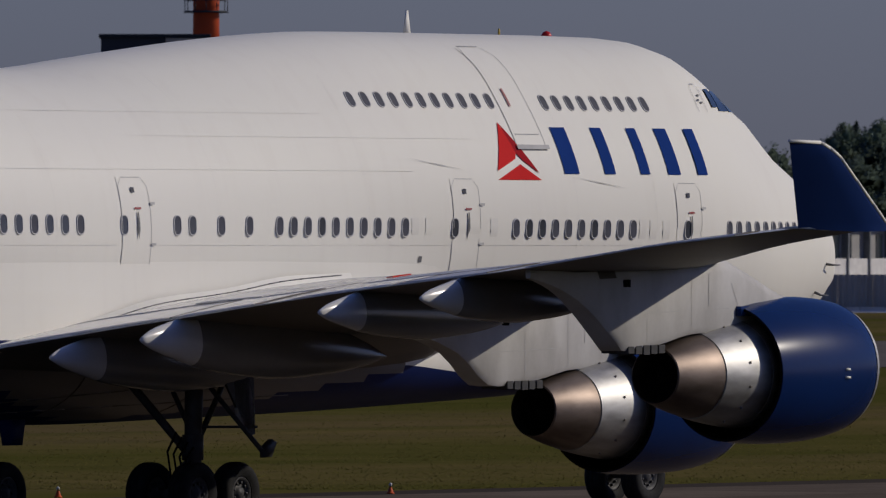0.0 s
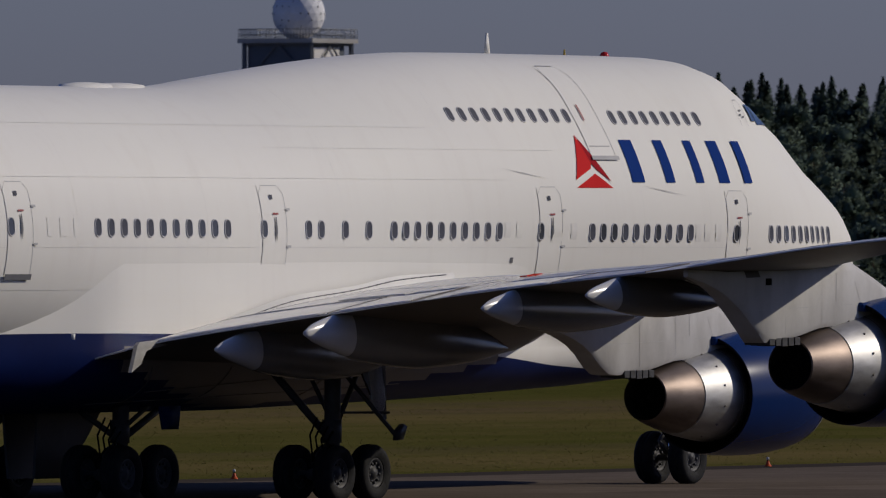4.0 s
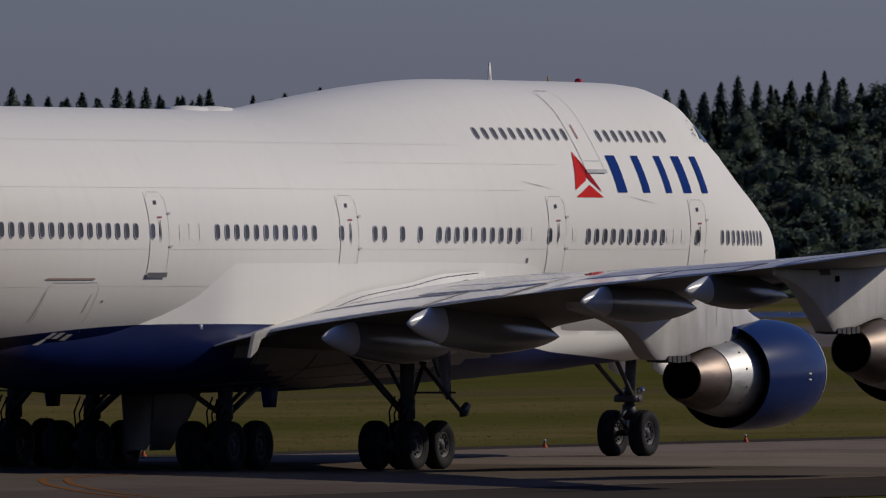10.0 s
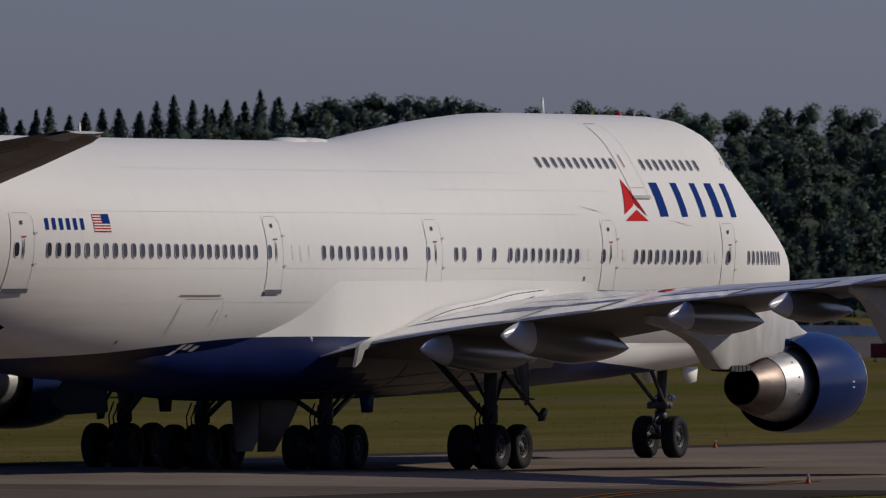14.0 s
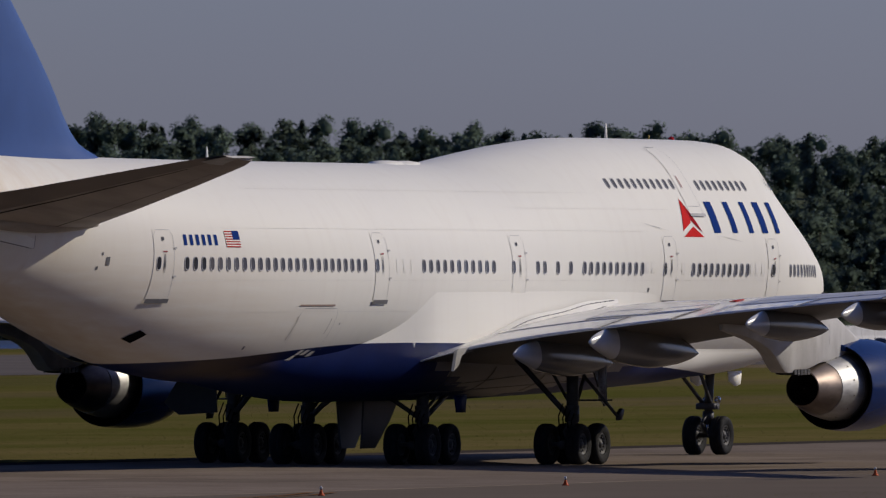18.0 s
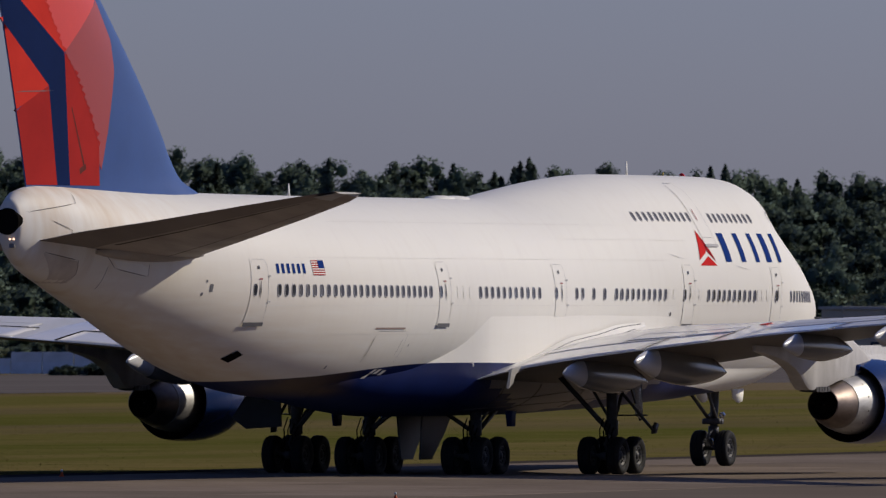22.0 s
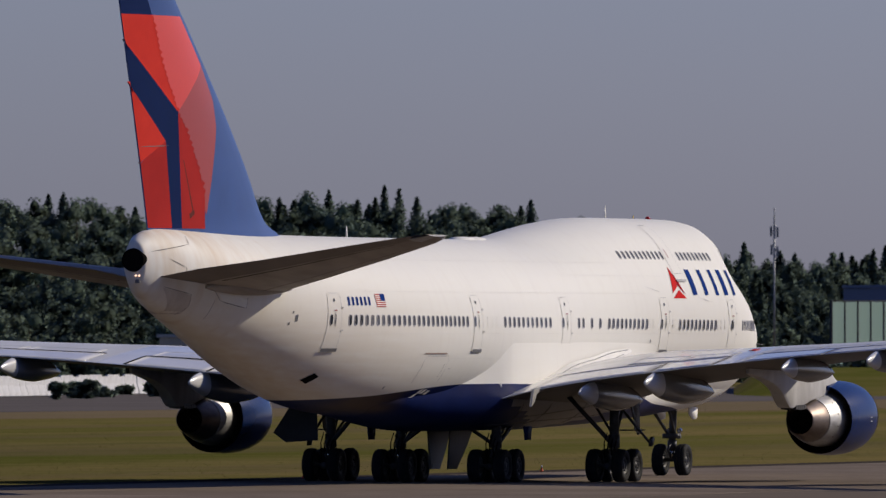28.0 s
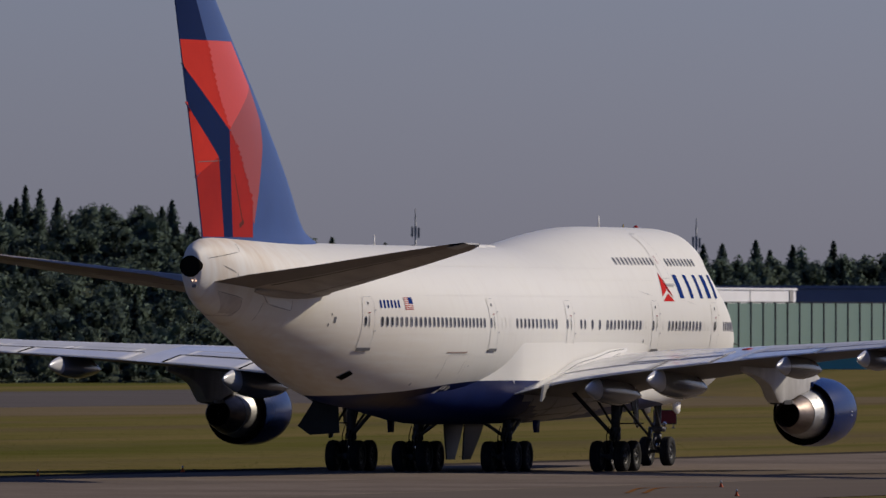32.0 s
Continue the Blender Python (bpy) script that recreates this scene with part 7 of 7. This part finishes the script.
# ---------------------------------------------------------------- grass blades
def tufts(count):
    b = NPR.uniform(80, 103, count)
    d = 330 + 870 * NPR.uniform(0, 1, count) ** 1.7
    x, y = d * np.cos(np.radians(b)), d * np.sin(np.radians(b))
    l = (x - P0.x) * LF.x + (y - P0.y) * LF.y
    keep = (l < -42.2) | (l > 3.4)
    # keep clear of the runway band
    u = (x + 3) * math.sin(radians(67.4)) - (y - 892) * math.cos(radians(67.4))
    keep &= ~((u < 2) & (u > -102))
    x, y = x[keep], y[keep]
    n = len(x)
    out = []
    for k in range(3):
        a = NPR.uniform(0, 2 * np.pi, n)
        h, w = NPR.uniform(.012, .045, n), NPR.uniform(.008, .02, n)
        ox, oy = x + NPR.normal(0, .12, n), y + NPR.normal(0, .12, n)
        lean = NPR.normal(0, .05, (n, 2))
        out.append(np.stack([np.stack([ox - w * np.cos(a), oy - w * np.sin(a), np.full(n, -.03)], 1), np.stack([ox + w * np.cos(a), oy + w * np.sin(a), np.full(n, -.03)], 1),
                             np.stack([ox + lean[:, 0], oy + lean[:, 1], h - .03], 1)], 1))
    co = np.concatenate(out).reshape(-1, 3)
    nt = len(co) // 3
    me = bpy.data.meshes.new("grass")
    me.vertices.add(len(co))
    me.vertices.foreach_set("co", co.ravel())
    me.loops.add(nt * 3)
    me.loops.foreach_set("vertex_index", np.arange(nt * 3, dtype=np.int32))
    me.polygons.add(nt)
    me.polygons.foreach_set("loop_start", np.arange(0, nt * 3, 3, dtype=np.int32))
    me.materials.append(M_BLADE)
    me.update()
    # blades shade like the sward they stand in
    me.normals_split_custom_set_from_vertices(np.tile([0.0, 0.0, 1.0], (len(co), 1)))
    return tagged(new("grass", me), "short dry mown grass blades on the airfield", "grass", kind="stuff")


tufts(140000)

# worn soil patches in the grass, drawn out along the taxiway
rnd = random.Random(8)
for i in range(26):
    u, q = rnd.uniform(-60, 520), -rnd.uniform(50, 190)
    c = P0 + AL * u + LF * q
    ln, wd = rnd.uniform(8, 30), rnd.uniform(2, 7)
    ring = []
    for j in range(28):
        a = 2 * math.pi * j / 28
        r = rnd.uniform(.7, 1.15)
        p = c + AL * (ln * r * math.cos(a)) + LF * (wd * r * math.sin(a))
        ring.append((p.x, p.y, -0.024 + .0001 * i))
    tagged(part("soil_patch", (ring, [tuple(range(28))]), M_DIRT, None), "bare brown worn soil patch in the grass", "soil", kind="structure")

# ---------------------------------------------------------------- taxiway slabs
slab_data = mesh_data("slab", loft([[(-3.74, -3.74, -.02), (3.74, -3.74, -.02), (3.74, 3.74, -.02), (-3.74, 3.74, -.02)], [(-3.74, -3.74, -.006), (3.74, -3.74, -.006), (3.74, 3.74, -.006), (-3.74, 3.74, -.006)],
                                   [(-3.725, -3.725, 0), (3.725, -3.725, 0), (3.725, 3.725, 0), (-3.725, 3.725, 0)]]), M_CONC)
pale_data = slab_data.copy()
pale_data.materials[0] = M_CONC_PALE
rest = []
for i in range(-52, 120):
    for j in range(4):
        c = P0 + AL * (7.5 * i + 3.75) + LF * (-3.75 - 7.5 * j)
        m = Matrix.Translation((c.x, c.y, 0)) @ Matrix.Rotation(HD, 4, "Z")
        if -14 <= i < 58:
            shared("slab", pale_data if i >= -3 else slab_data, None, taxiway, m)
        else:
            rest.append(([tuple(m @ v.co) for v in slab_data.vertices], [tuple(p.vertices) for p in slab_data.polygons]))
far_slabs = part("slab_field", joined(*rest), M_CONC, taxiway, smooth=False)
far_slabs["kind"] = "stuff"

# ---------------------------------------------------------------- movement
def motions():
    rows = [(t, pose(x, y, 0, 0, 0, a)) for t, x, y, a in TAXI]
    walk(jet, rows)
    ts = np.array([r[0] for r in TAXI])
    way = np.concatenate([[0], np.cumsum([math.hypot(b[1] - a[1], b[2] - a[2]) for a, b in zip(TAXI, TAXI[1:])])])
    turn = pchip(ts, way)
    steps = [i / 15 for i in range(0, 481)]
    angles = [turn(t) / 0.605 for t in steps]
    for w, x, y, z in WHEELS:
        walk(w, [(t, Matrix.LocRotScale((x, y, z), Euler((0, a, 0)), None)) for t, a in zip(steps, angles)])


motions()
